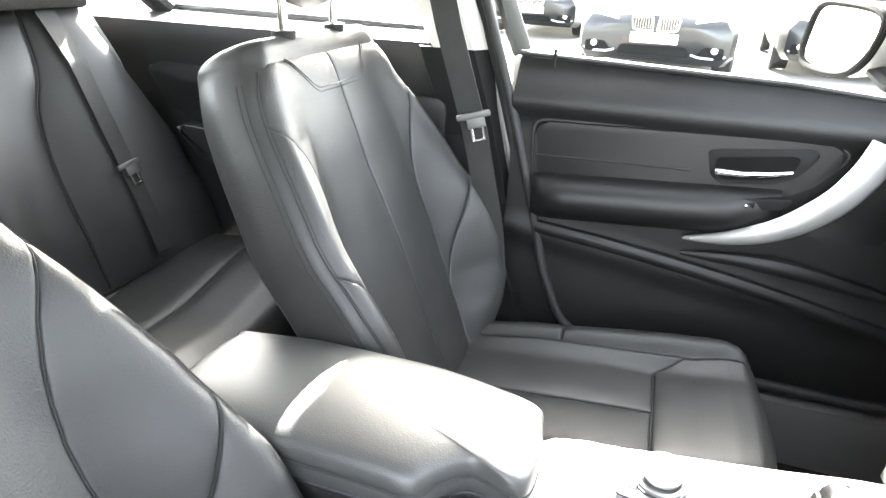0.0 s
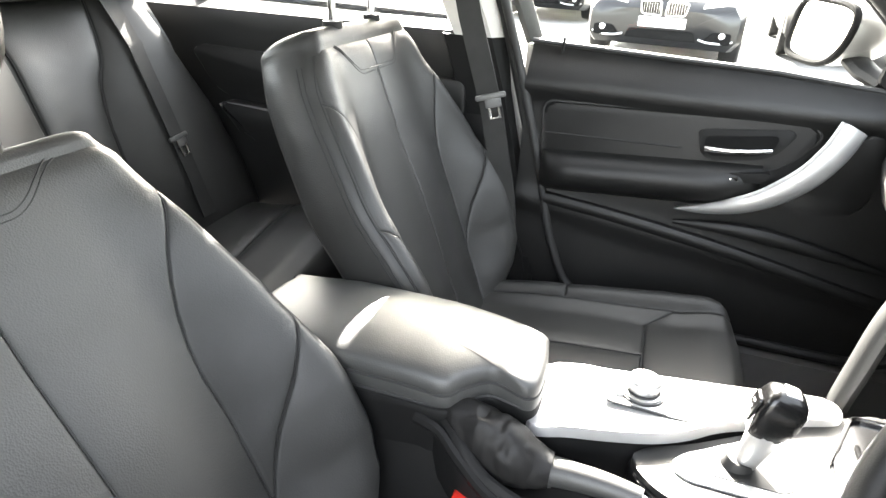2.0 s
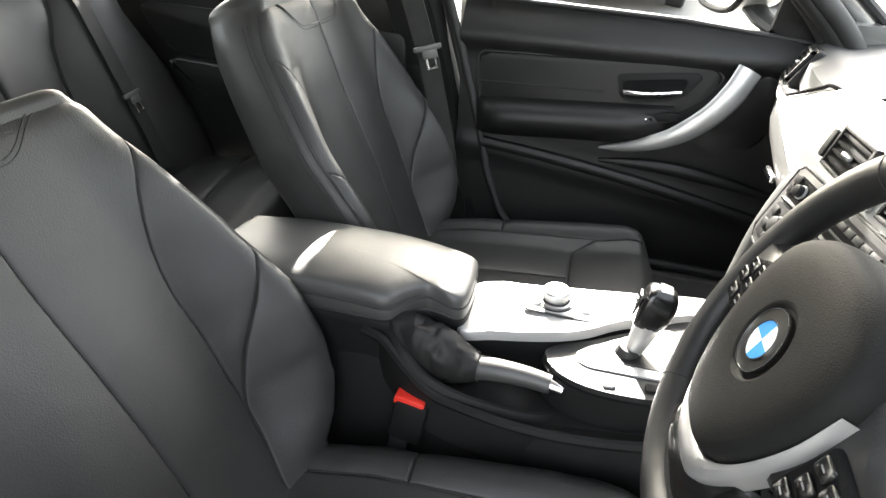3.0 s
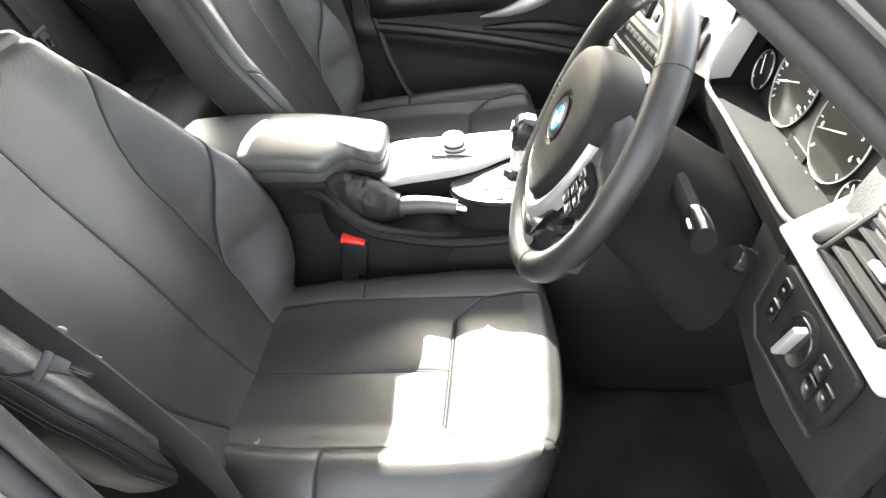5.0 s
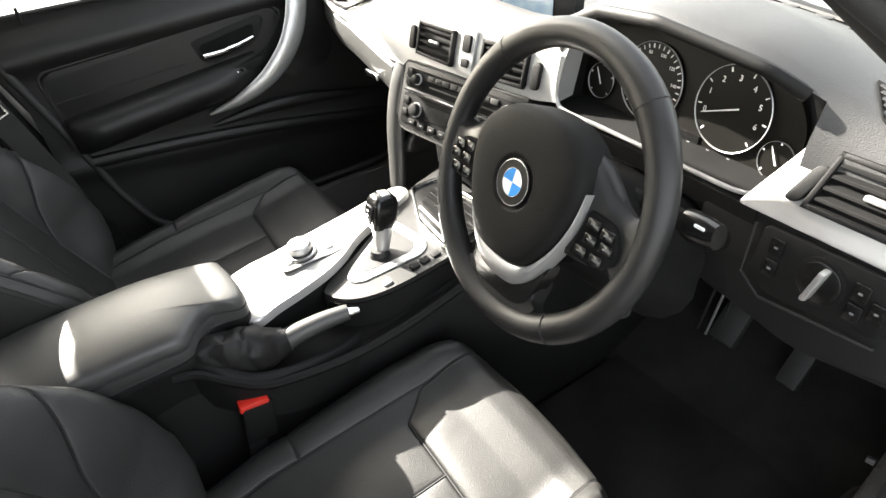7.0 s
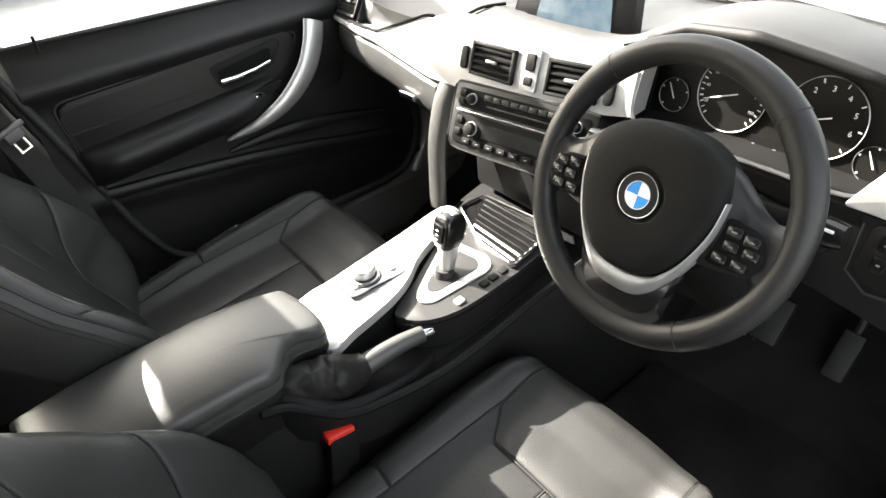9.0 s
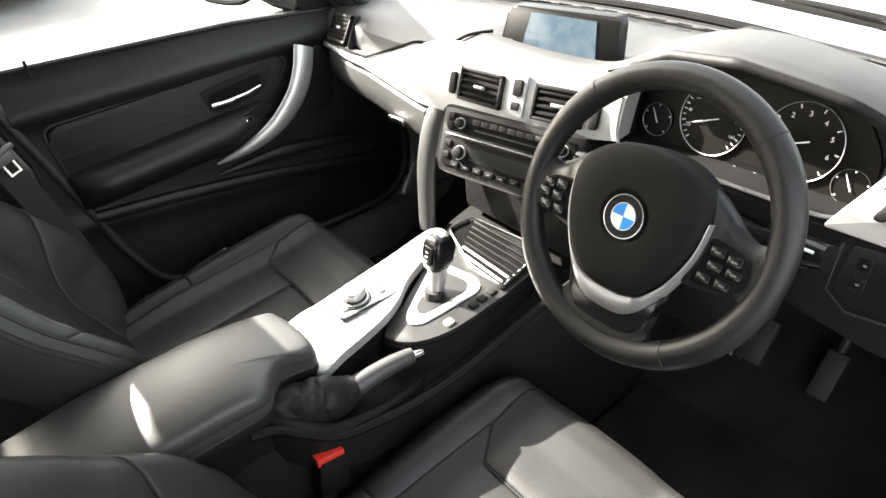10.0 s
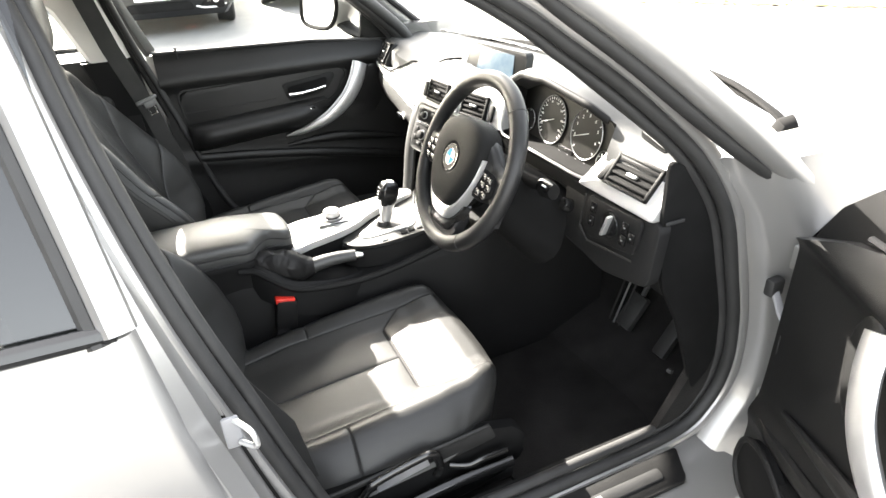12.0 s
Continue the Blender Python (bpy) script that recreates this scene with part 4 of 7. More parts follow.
# radio and climate unit below the facia
# its face leans back and turns a little to the driver; a runs to the driver, b up
RU, RV = Vector((0.17, -1, 0)).normalized(), Vector((0.40, 0, 1)).normalized()
R_N = RV.cross(RU).normalized()
R_N = R_N if R_N.x < 0 else -R_N
R_O = Vector((0.1415, 0.0, 0.8115))
rp = lambda a, b, c: R_O + RU * a + RV * b + R_N * c
radio = thing("radio_unit", (0.17, 0, 0.72), "black radio and climate control unit with silver knobs", "car radio")
part("unit_body", prism(rnd([(-0.132, -0.040), (-0.118, -0.060), (0.16, -0.060), (0.16, 0.062), (-0.136, 0.062)], 0.010), lambda a, b, c: rp(a, b, c - 0.03), 0.036, 0.003), RADIO, radio)
part("radio_panel", prism(rnd([(-0.118, 0.016), (0.15, 0.016), (0.15, 0.050), (-0.118, 0.050)], 0.006), lambda a, b, c: rp(a, b, c + 0.006), 0.003, 0.001), MATT, radio)
part("climate_panel", prism(rnd([(-0.118, -0.048), (0.15, -0.048), (0.15, 0.006), (-0.118, 0.006)], 0.006), lambda a, b, c: rp(a, b, c + 0.006), 0.003, 0.001), MATT, radio)


def knob(place, r, h, parent, mat=PLASTIC, rim=SATIN, name="knob"):
    c = [(r * math.cos(2 * math.pi * i / 24), r * math.sin(2 * math.pi * i / 24)) for i in range(24)]
    k = part(name, prism(c, place, h, h * 0.25), mat, parent)
    b = bmesh.new()
    loft([[place(r * q * math.cos(2 * math.pi * i / 24), r * q * math.sin(2 * math.pi * i / 24), z) for i in range(24)] for q, z in ((1.02, 0), (1.16, 0), (1.16, 0.004), (1.02, 0.004))], caps=False, bm=b)
    part("knob_ring", b, rim, k, "silver ring")
    return k


for a0, b0, r in ((-0.088, 0.034, 0.0085), (-0.077, -0.018, 0.0115), (0.128, -0.018, 0.0115), (0.128, 0.034, 0.0085)):
    knob(lambda a, b, c, a0=a0, b0=b0: rp(a0 + a, b0 + b, 0.008 + c), r, 0.013, radio)
for i, a0 in enumerate((-0.110, -0.106)):
    for b0 in ((0.043, 0.027) if i == 0 else (-0.006, -0.028)):
        part("radio_button", prism(rnd([(a0 - 0.008, b0 - 0.006), (a0 + 0.006, b0 - 0.006), (a0 + 0.006, b0 + 0.006), (a0 - 0.008, b0 + 0.006)], 0.002), lambda a, b, c: rp(a, b, c + 0.009), 0.003, 0.001), PLASTIC, radio)
for i in range(9):
    a0 = -0.062 + i * 0.019
    part("radio_button", prism([(a0, 0.037), (a0 + 0.017, 0.037), (a0 + 0.017, 0.046), (a0, 0.046)], lambda a, b, c: rp(a, b, c + 0.009), 0.003, 0.001), RADIO, radio)
for i in range(8):
    a0 = -0.092 + i * 0.027
    part("climate_button", prism(rnd([(a0, -0.047), (a0 + 0.018, -0.047), (a0 + 0.018, -0.037), (a0, -0.037)], 0.002), lambda a, b, c: rp(a, b, c + 0.009), 0.003, 0.001), PLASTIC, radio)
    part("button_mark", prism([(a0 + 0.006, -0.043), (a0 + 0.012, -0.043), (a0 + 0.012, -0.0415), (a0 + 0.006, -0.0415)], lambda a, b, c: rp(a, b, c + 0.012), 0.0004), GREYPLASTIC, radio, "pale symbol bar")
part("disc_slot", prism([(-0.055, 0.026), (0.105, 0.026), (0.105, 0.0285), (-0.055, 0.0285)], lambda a, b, c: rp(a, b, c + 0.009), 0.001), RUBBER, radio, "dark disc slot")
part("display", prism([(-0.052, -0.030), (0.100, -0.030), (0.100, -0.004), (-0.052, -0.004)], lambda a, b, c: rp(a, b, c + 0.009), 0.001), GLOSSBLACK, radio, "dark glossy display")
part("chrome_line", prism([(-0.118, 0.010), (0.15, 0.010), (0.15, 0.0125), (-0.118, 0.0125)], lambda a, b, c: rp(a, b, c + 0.0065), 0.004), CHROME, radio, "thin chrome strip")
part("unit_edge", sweep([rp(a, b, 0.005) for a, b in ((0.16, 0.060), (-0.126, 0.060), (-0.135, 0.052), (-0.131, -0.040), (-0.117, -0.058), (-0.10, -0.061), (0.16, -0.061))], 0.0022, n=6), RADIO, radio, "grey outline")
# knee bolster that runs down to the console
line = spline([(0.168, 0.186, 0.850), (0.148, 0.200, 0.80), (0.128, 0.206, 0.72), (0.114, 0.200, 0.64), (0.102, 0.190, 0.585)], 24)
part("knee_bolster", sweep(line, lambda t: 0.023 + 0.003 * math.sin(math.pi * t), 0.014, up=(1, 0, 0), n=14), LEATHER_D, dash, "leather covered knee bolster")
# glove box lid with its chrome catch
gb = []
for y in [0.222 + 0.503 * i / 12 for i in range(13)]:
    x0 = table(y, [(0.2, 0.150), (0.45, 0.172), (0.55, 0.184), (0.75, 0.232)])[0]
    zt = F_LO(y) - 0.004
    gb.append([(x0 + 0.014, y, zt), (x0 - 0.004, y, zt - 0.012), (x0 - 0.008, y, zt - 0.04), (x0 + 0.000, y, zt - 0.075), (x0 + 0.02, y, zt - 0.098), (x0 + 0.07, y, zt - 0.105), (x0 + 0.12, y, zt - 0.09), (x0 + 0.06, y, zt)])
part("glove_box", loft(gb), LEATHER_D, dash, "soft-skinned glove box lid")
part("glove_catch", box((0.150, 0.331, 0.778), (0.010, 0.055, 0.014), 0.004), CHROME, dash, "chrome glove box catch")
part("stack_backing", box((0.235, -0.02, 0.70), (0.10, 0.36, 0.16), 0.01), PLASTIC, dash)

# outer air vent on the passenger's side
VP = lambda a, b, c: Vector((0.222 - 0.19 * a + 0.60 * b - c, 0.635 - a, 0.906 + b + 0.09 * a + 0.5 * c))
part("vent_surround", prism(rnd([(-0.074, -0.034), (0.074, -0.034), (0.066, 0.034), (-0.070, 0.034)], 0.01), lambda a, b, c: VP(a, b, c - 0.040), 0.040, 0.004), PLASTIC, dash, "black surround of the side vent")
vent(0, 0, 0.060, 0.029, "black side air vent", lambda a, b, c: VP(a, b, c), 5)

# driver's outer vent in its silver surround
DV = lambda a, b, c: Vector((0.203 + 0.50 * (b - 0.862) - 0.02 * (a + 0.517) - c, a, b + 0.4 * c))
surround = rnd([(-0.512, 0.859), (-0.718, 0.859), (-0.730, 0.945), (-0.695, 0.955), (-0.560, 0.942)], 0.008)
part("facia_trim", prism(surround, lambda a, b, c: DV(a, b, c - 0.02), 0.024, 0.003), SATIN, dash, "satin silver vent surround")
vq = lambda a, b, c: DV(-0.640 - a - 0.20 * b, 0.910 + b, c + 0.004)
vent(0, 0, 0.056, 0.029, "black driver's air vent", vq, 4)
part("vent_wheel", prism(rnd([(-0.008, -0.02), (0.008, -0.02), (0.008, 0.02), (-0.008, 0.02)], 0.007), lambda a, b, c: DV(-0.574 - a - 0.45 * b, 0.902 + b, c + 0.004), 0.006, 0.002), PLASTIC, dash, "black ribbed vent wheel")
# lamp switch panel
LP = lambda a, b, c: Vector((0.194 + 0.15 * (b - 0.80) - c, a, b))
part("lower_facia", prism(rnd([(-0.462, 0.850), (-0.735, 0.862), (-0.738, 0.742), (-0.62, 0.722), (-0.478, 0.735)], 0.02), lambda a, b, c: LP(a, b, c - 0.03), 0.024, 0.006), PLASTIC, dash, "black lower facia")
_p = part("lamp_switch_panel", prism(rnd([(-0.550, 0.850), (-0.700, 0.855), (-0.697, 0.790), (-0.575, 0.772), (-0.548, 0.785)], 0.012), lambda a, b, c: LP(a, b, c - 0.004), 0.006, 0.002), PLASTIC, dash, "black lamp switch panel")
knob(lambda a, b, c: LP(-0.625 + a, 0.820 + b, 0.002 + c), 0.023, 0.006, _p, GLOSSBLACK, PLASTIC)
part("switch_grip", prism(rnd([(-0.004, -0.020), (0.004, -0.020), (0.004, 0.020), (-0.004, 0.020)], 0.003), lambda a, b, c: LP(-0.625 + a * 0.97 - b * 0.25, 0.820 + b, 0.008 + c), 0.011, 0.003), PULL, _p, "silver rotary grip")
for a0, b0 in ((-0.572, 0.832), (-0.572, 0.806), (-0.664, 0.83), (-0.664, 0.806), (-0.684, 0.818)):
    part("panel_button", prism(rnd([(a0 - 0.008, b0 - 0.010), (a0 + 0.008, b0 - 0.010), (a0 + 0.008, b0 + 0.010), (a0 - 0.008, b0 + 0.010)], 0.002), lambda a, b, c: LP(a, b, c + 0.002), 0.003, 0.001), GLOSSBLACK, _p)
    part("button_mark", prism([(a0 - 0.002, b0 - 0.001), (a0 + 0.002, b0 - 0.001), (a0 + 0.002, b0 + 0.001), (a0 - 0.002, b0 + 0.001)], lambda a, b, c: LP(a, b, c + 0.005), 0.0006), GREYPLASTIC, _p, "white symbol bar")
part("panel_edge", sweep([LP(a, b, 0.003) for a, b in ((-0.542, 0.848), (-0.541, 0.785), (-0.57, 0.765), (-0.695, 0.780))], 0.0018, n=6), RADIO, _p, "thin silver edge")
# end cover of the dashboard at the driver's door
part("end_cover", prism(rnd([(0.215, 0.975), (0.255, 0.955), (0.325, 0.86), (0.372, 0.72), (0.398, 0.60), (0.405, 0.50), (0.36, 0.44), (0.33, 0.52), (0.285, 0.64), (0.235, 0.73), (0.215, 0.86)], 0.02), lambda a, b, c: (a, -0.722 - c, b), 0.008, 0.003), MATT, dash, "black dashboard end cover")
part("cover_slot", box((0.238, -0.735, 0.862), (0.040, 0.004, 0.007), 0.002), RUBBER, dash)
part("knee_panel", loft([[(0.30, y, 0.665), (0.26, y, 0.695), (0.245, y, 0.74), (0.30, y, 0.76), (0.45, y, 0.66), (0.42, y, 0.62)] for y in (-0.72, -0.5, -0.2)]), PLASTIC, dash, "black panel under the steering column")

# instrument cluster
cluster = thing("instrument_cluster", (0.27, -0.36, 0.84), "instrument cluster with two large and two small dials", "instrument cluster")
CP = lambda a, b, c: Vector((0.262 + 0.22 * (b - 0.90) - c, a, b))
part("cluster_face", prism(rnd([(-0.165, 0.845), (-0.535, 0.850), (-0.535, 0.93), (-0.50, 0.975), (-0.35, 0.998), (-0.21, 0.975), (-0.165, 0.92)], 0.02), lambda a, b, c: CP(a, b, c - 0.006), 0.006), DIAL, cluster)


def ring(place, r0, r1, h, parent, mat, n=48, a0=0, a1=2 * math.pi):
    ang = [a0 + (a1 - a0) * i / n for i in range(n + 1)]
    rows = [[place(r * math.cos(t), r * math.sin(t), c) for r, c in ((r0, 0), (r0, h), ((r0 + r1) / 2, h * 1.3), (r1, h), (r1, 0))] for t in ang]
    return part("dial_ring", loft(rows, closed=False), mat, parent, "bright dial ring")


for cy, cz, r, start, ticks in ((-0.318, 0.922, 0.050, 2.62, 27), (-0.442, 0.925, 0.050, 3.6, 8), (-0.232, 0.900, 0.024, 2.4, 5), (-0.513, 0.889, 0.022, 2.4, 5)):
    pl = lambda a, b, c, cy=cy, cz=cz: CP(cy - a, cz + b, c)
    d = part("dial", prism([(r * math.cos(2 * math.pi * i / 40), r * math.sin(2 * math.pi * i / 40)) for i in range(40)], lambda a, b, c, pl=pl: pl(a, b, c + 0.001), 0.002), DIAL, cluster, "black dial with white markings")
    ring(lambda a, b, c, pl=pl: pl(a, b, c + 0.003), r * 0.992, r * 1.012, 0.0014, d, PULL, a0=0.0, a1=2 * math.pi)
    for i in range(ticks):
        t = math.radians(225 - 270 * i / max(1, ticks - 1))
        w = 0.0006 if r > 0.03 and i % 3 else 0.0010
        l0, l1 = r * 0.84, r * 0.94
        u, v = Vector((math.cos(t), math.sin(t))), Vector((-math.sin(t), math.cos(t)))
        part("dial_tick", prism([tuple(u * l0 - v * w), tuple(u * l1 - v * w), tuple(u * l1 + v * w), tuple(u * l0 + v * w)], lambda a, b_, c, pl=pl: pl(a, b_, c + 0.003), 0.0006), WHITE, d)
    t = math.radians(200 if r > 0.03 else 120)
    u, v = Vector((math.cos(t), math.sin(t))), Vector((-math.sin(t), math.cos(t)))
    part("needle", prism([tuple(u * -0.2 * r - v * 0.0008), tuple(u * 0.8 * r - v * 0.0004), tuple(u * 0.8 * r + v * 0.0004), tuple(u * -0.2 * r + v * 0.0008)], lambda a, b_, c, pl=pl: pl(a, b_, c + 0.005), 0.001), WHITE, d, "pale needle")


def words(text, size, place, parent, mat, name="lettering"):
    """Raised lettering, centred, laid out by place(a, b, c)."""
    cu = bpy.data.curves.new("text", "FONT")
    cu.body, cu.size, cu.align_x, cu.align_y, cu.extrude = text, size, "CENTER", "CENTER", 0.0002
    cu.resolution_u = 2
    o = bpy.data.objects.new("text", cu)
    scene.collection.objects.link(o)
    dg = bpy.context.evaluated_depsgraph_get()
    me = bpy.data.meshes.new_from_object(o.evaluated_get(dg))
    bpy.data.objects.remove(o)
    b = bmesh.new()
    b.from_mesh(me)
    bpy.data.meshes.remove(me)
    for v in b.verts:
        v.co = Vector(place(*v.co))
    return part(name, b, mat, parent, smooth=False)


for i in range(7):
    t = math.radians(195 - 210 * i / 6)
    words(str(i), 0.0095, lambda a, b, c, t=t: CP(-0.442 - 0.036 * math.cos(t) - a, 0.925 + 0.036 * math.sin(t) + b, c + 0.0045), cluster, WHITE)
for i, n in enumerate(("20", "40", "60", "80", "100", "120", "140", "160")):
    t = math.radians(205 - 230 * i / 7)
    words(n, 0.0062, lambda a, b, c, t=t: CP(-0.318 - 0.037 * math.cos(t) - a, 0.922 + 0.037 * math.sin(t) + b, c + 0.0045), cluster, WHITE)
shelf = lambda y: 0.203 + 0.006 * (y + 0.36)
_b = loft([[(0.264, y, 0.870), (shelf(y) + 0.010, y, 0.866), (shelf(y), y, 0.858), (shelf(y) + 0.004, y, 0.832), (0.264, y, 0.832)] for y in [-0.535 + 0.335 * i / 20 for i in range(21)]])
part("cluster_shelf", _b, MATT, cluster, "dark shelf in front of the dials")
part("cluster_bezel", sweep(spline([(0.215, -0.199, 0.940), (0.206, -0.200, 0.905), (0.202, -0.204, 0.878), (0.202, -0.222, 0.868), (0.204, -0.30, 0.868), (0.204, -0.42, 0.868), (0.205, -0.50, 0.868), (0.212, -0.530, 0.872)], 60), 0.0028, 0.0032, up=(1, 0, 0), n=8), PULL, cluster, "pale bezel round the dials")
part("cluster_cheek", prism(rnd([(0.205, 0.852), (0.29, 0.85), (0.30, 0.975), (0.222, 0.975)], 0.01), lambda a, b, c: (a, -0.196 + c, b), 0.008, 0.002), MATT, cluster, "black side of the dial hood")
part("trip_display", prism([(-0.36, 0.862), (-0.41, 0.862), (-0.41, 0.880), (-0.36, 0.880)], lambda a, b, c: CP(a, b, c + 0.001), 0.001), GLOSSBLACK, cluster)
for i in range(4):
    part("warning_mark", prism([(-0.365 - i * 0.03, 0.868), (-0.369 - i * 0.03, 0.868), (-0.369 - i * 0.03, 0.870), (-0.365 - i * 0.03, 0.870)], lambda a, b, c: CP(a, b, c + 0.003), 0.0006), GREYPLASTIC, cluster, "small pale marking")
# padded lip over the dials
lip = []
for i in range(41):
    y = -0.538 + 0.334 * i / 40
    q = dash_ring(y)[5]
    lip.append((q[0] + 0.002, y, q[2] - 0.006))
part("instrument_hood", sweep(lip, 0.007, 0.008, n=10), PLASTIC, cluster, "black lip over the dials")

# centre screen
screen = thing("dash_screen", (0.31, 0, 0.955), "free-standing dash screen showing a pale blue map", "screen")
SP = lambda a, b, c: Vector((0.284 + 0.165 * (a + 0.125) + 0.25 * (b - 0.97) - c, -a - 0.165 * c, b))
part("screen_body", prism(rnd([(-0.138, 0.926), (0.112, 0.926), (0.102, 1.006), (0.092, 1.014), (-0.110, 1.014), (-0.122, 1.006)], 0.01), lambda a, b, c: SP(a, b, c - 0.02), 0.022, 0.003), HOUSING, screen, "satin black screen housing")
scr = bpy.data.materials.new("map_display")
scr.use_nodes = True
_nt = scr.node_tree
_pb = _nt.nodes["Principled BSDF"]
_pb.inputs["Roughness"].default_value = 0.12
_vo = _nt.nodes.new("ShaderNodeTexNoise")
_vo.inputs["Scale"].default_value, _vo.inputs["Detail"].default_value = 45, 6
_ge = _nt.nodes.new("ShaderNodeNewGeometry")
_nt.links.new(_ge.outputs["Position"], _vo.inputs["Vector"])
_rm = _nt.nodes.new("ShaderNodeValToRGB")
_rm.color_ramp.elements[0].position, _rm.color_ramp.elements[0].color = 0.40, (0.055, 0.075, 0.092, 1)
_rm.color_ramp.elements[1].position, _rm.color_ramp.elements[1].color = 0.62, (0.036, 0.058, 0.080, 1)
_nt.links.new(_vo.outputs["Fac"], _rm.inputs[0])
_nt.links.new(_rm.outputs[0], _pb.inputs["Base Color"])
_nt.links.new(_rm.outputs[0], _pb.inputs["Emission Color"])
_pb.inputs["Emission Strength"].default_value = 0.02
part("map_display", prism([(-0.084, 0.934), (0.070, 0.936), (0.058, 1.004), (-0.072, 1.006)], lambda a, b, c: SP(a, b, c + 0.003), 0.001), scr, screen, "lit display with a map")

# steering wheel
WH = Vector((0.001, -0.375, 0.904))
_a = radians(25)
W_N, W_V = Vector((-math.cos(_a), 0, math.sin(_a))), Vector((math.sin(_a), 0, math.cos(_a)))
wp = lambda a, b, c: WH + Vector((0, -1, 0)) * a + W_V * b + W_N * c
wheel = thing("steering_wheel", tuple(wp(0, 0, -0.06)), "black leather steering wheel with silver spoke trim", "steering wheel")
rows = []
for i in range(72):
    t = 2 * math.pi * i / 72
    k = 1 + 0.10 * (abs(math.sin(2 * t)) ** 3)
    rows.append([wp((0.1661 + 0.0165 * k * math.cos(q)) * math.cos(t), (0.1661 + 0.0165 * k * math.cos(q)) * math.sin(t), -0.028 + 0.0155 * k * math.sin(q)) for q in [2 * math.pi * j / 14 for j in range(14)]])
rows.append(rows[0])
part("rim", loft(rows, caps=False), RIMSKIN, wheel, "black leather rim")
for deg in (49, 131, 231, -56):
    t = radians(deg)
    part("rim_seam", sweep([wp((0.1661 + 0.0178 * math.cos(q)) * math.cos(t), (0.1661 + 0.0178 * math.cos(q)) * math.sin(t), -0.028 + 0.0167 * math.sin(q)) for q in [2 * math.pi * j / 20 for j in range(20)]], 0.0009, n=5, closed=True, up=tuple(wp(-math.sin(t), math.cos(t), 0) - WH)), SEAM, wheel)
pad = [(0, 0.084), (0.045, 0.078), (0.080, 0.056), (0.091, 0.026), (0.085, -0.014), (0.070, -0.050), (0.049, -0.078), (0.028, -0.090), (0, -0.093)]
pad = pad + [(-a, b) for a, b in reversed(pad[1:-1])]
pad = [tuple(p)[:2] for p in spline([(a, b, 0) for a, b in pad], 64, True)]
ringsp = [[wp(a * k, b * k, c) for a, b in pad] for k, c in ((1.0, -0.045), (1.0, -0.012), (0.985, -0.004), (0.95, 0.002), (0.88, 0.0055), (0.72, 0.0080), (0.55, 0.0085))]
# round dish for the badge
for r, c in ((0.034, 0.0088), (0.0325, 0.0086), (0.0305, 0.0068), (0.0285, 0.0050), (0.020, 0.0048), (0.006, 0.0048)):
    ringsp.append([wp(r * a / math.hypot(a, b), r * b / math.hypot(a, b), c) for a, b in pad])
part("airbag_pad", loft(ringsp), PADSKIN, wheel, "black grained airbag cover")
for s in (-1, 1):
    web = []
    for k in range(13):
        f = k / 12
        a = 0.070 + 0.098 * f
        hi = table(a, [(0.070, 0.062), (0.088, 0.054), (0.104, 0.041), (0.120, 0.028), (0.134, 0.021), (0.146, 0.021), (0.170, 0.036)])[0]
        lo = table(a, [(0.070, -0.050), (0.085, -0.050), (0.105, -0.047), (0.131, -0.040), (0.145, -0.050), (0.170, -0.075)])[0]
        if s < 0:
            hi += 0.004
        top = table(a, [(0.070, -0.010), (0.10, -0.016), (0.135, -0.019), (0.150, -0.017), (0.170, -0.016)])[0]
        web.append([wp(s * a, lo, -0.042), wp(s * a, lo - 0.002, -0.032), wp(s * a, lo + 0.004, top - 0.006), wp(s * a, lo + 0.012, top - 0.001), wp(s * a, (lo + hi) / 2, top), wp(s * a, hi - 0.012, top - 0.001), wp(s * a, hi - 0.004, top - 0.006), wp(s * a, hi + 0.002, -0.032), wp(s * a, hi, -0.042)])
    part("spoke", loft(web), RIMSKIN, wheel, "black spoke")
    pod = part("button_pod", prism(rnd([(s * 0.095, 0.014), (s * 0.131, 0.010), (s * 0.145, -0.006), (s * 0.146, -0.028), (s * 0.124, -0.039), (s * 0.088, -0.041), (s * 0.095, -0.016)], 0.007), lambda a, b, c: wp(a, b, c - 0.020), 0.008, 0.004), MATT, wheel, "black button pod")
    for a0, b0 in ((0.110, 0.002), (0.130, -0.001), (0.112, -0.014), (0.134, -0.014), (0.105, -0.030), (0.127, -0.030)):
        bt = part("wheel_button", prism(rnd([(s * a0 - 0.0085, b0 - 0.0060), (s * a0 + 0.0085, b0 - 0.0060), (s * a0 + 0.0085, b0 + 0.0060), (s * a0 - 0.0085, b0 + 0.0060)], 0.003), lambda a, b, c: wp(a, b, c - 0.012), 0.003, 0.001), GLOSSBLACK, pod)
        part("button_mark", prism([(s * a0 - 0.003, b0 - 0.0006), (s * a0 + 0.003, b0 - 0.0006), (s * a0 + 0.003, b0 + 0.0006), (s * a0 - 0.003, b0 + 0.0006)], lambda a, b, c: wp(a, b, c - 0.0088), 0.0003), GREYPLASTIC, pod, "white symbol bar")
v_in = [(0.0915, 0.026), (0.0865, -0.012), (0.071, -0.051), (0.050, -0.0785), (0.029, -0.0905)]
v_out = [(0.0935, 0.027), (0.0912, -0.012), (0.0775, -0.052), (0.057, -0.090), (0.032, -0.114)]
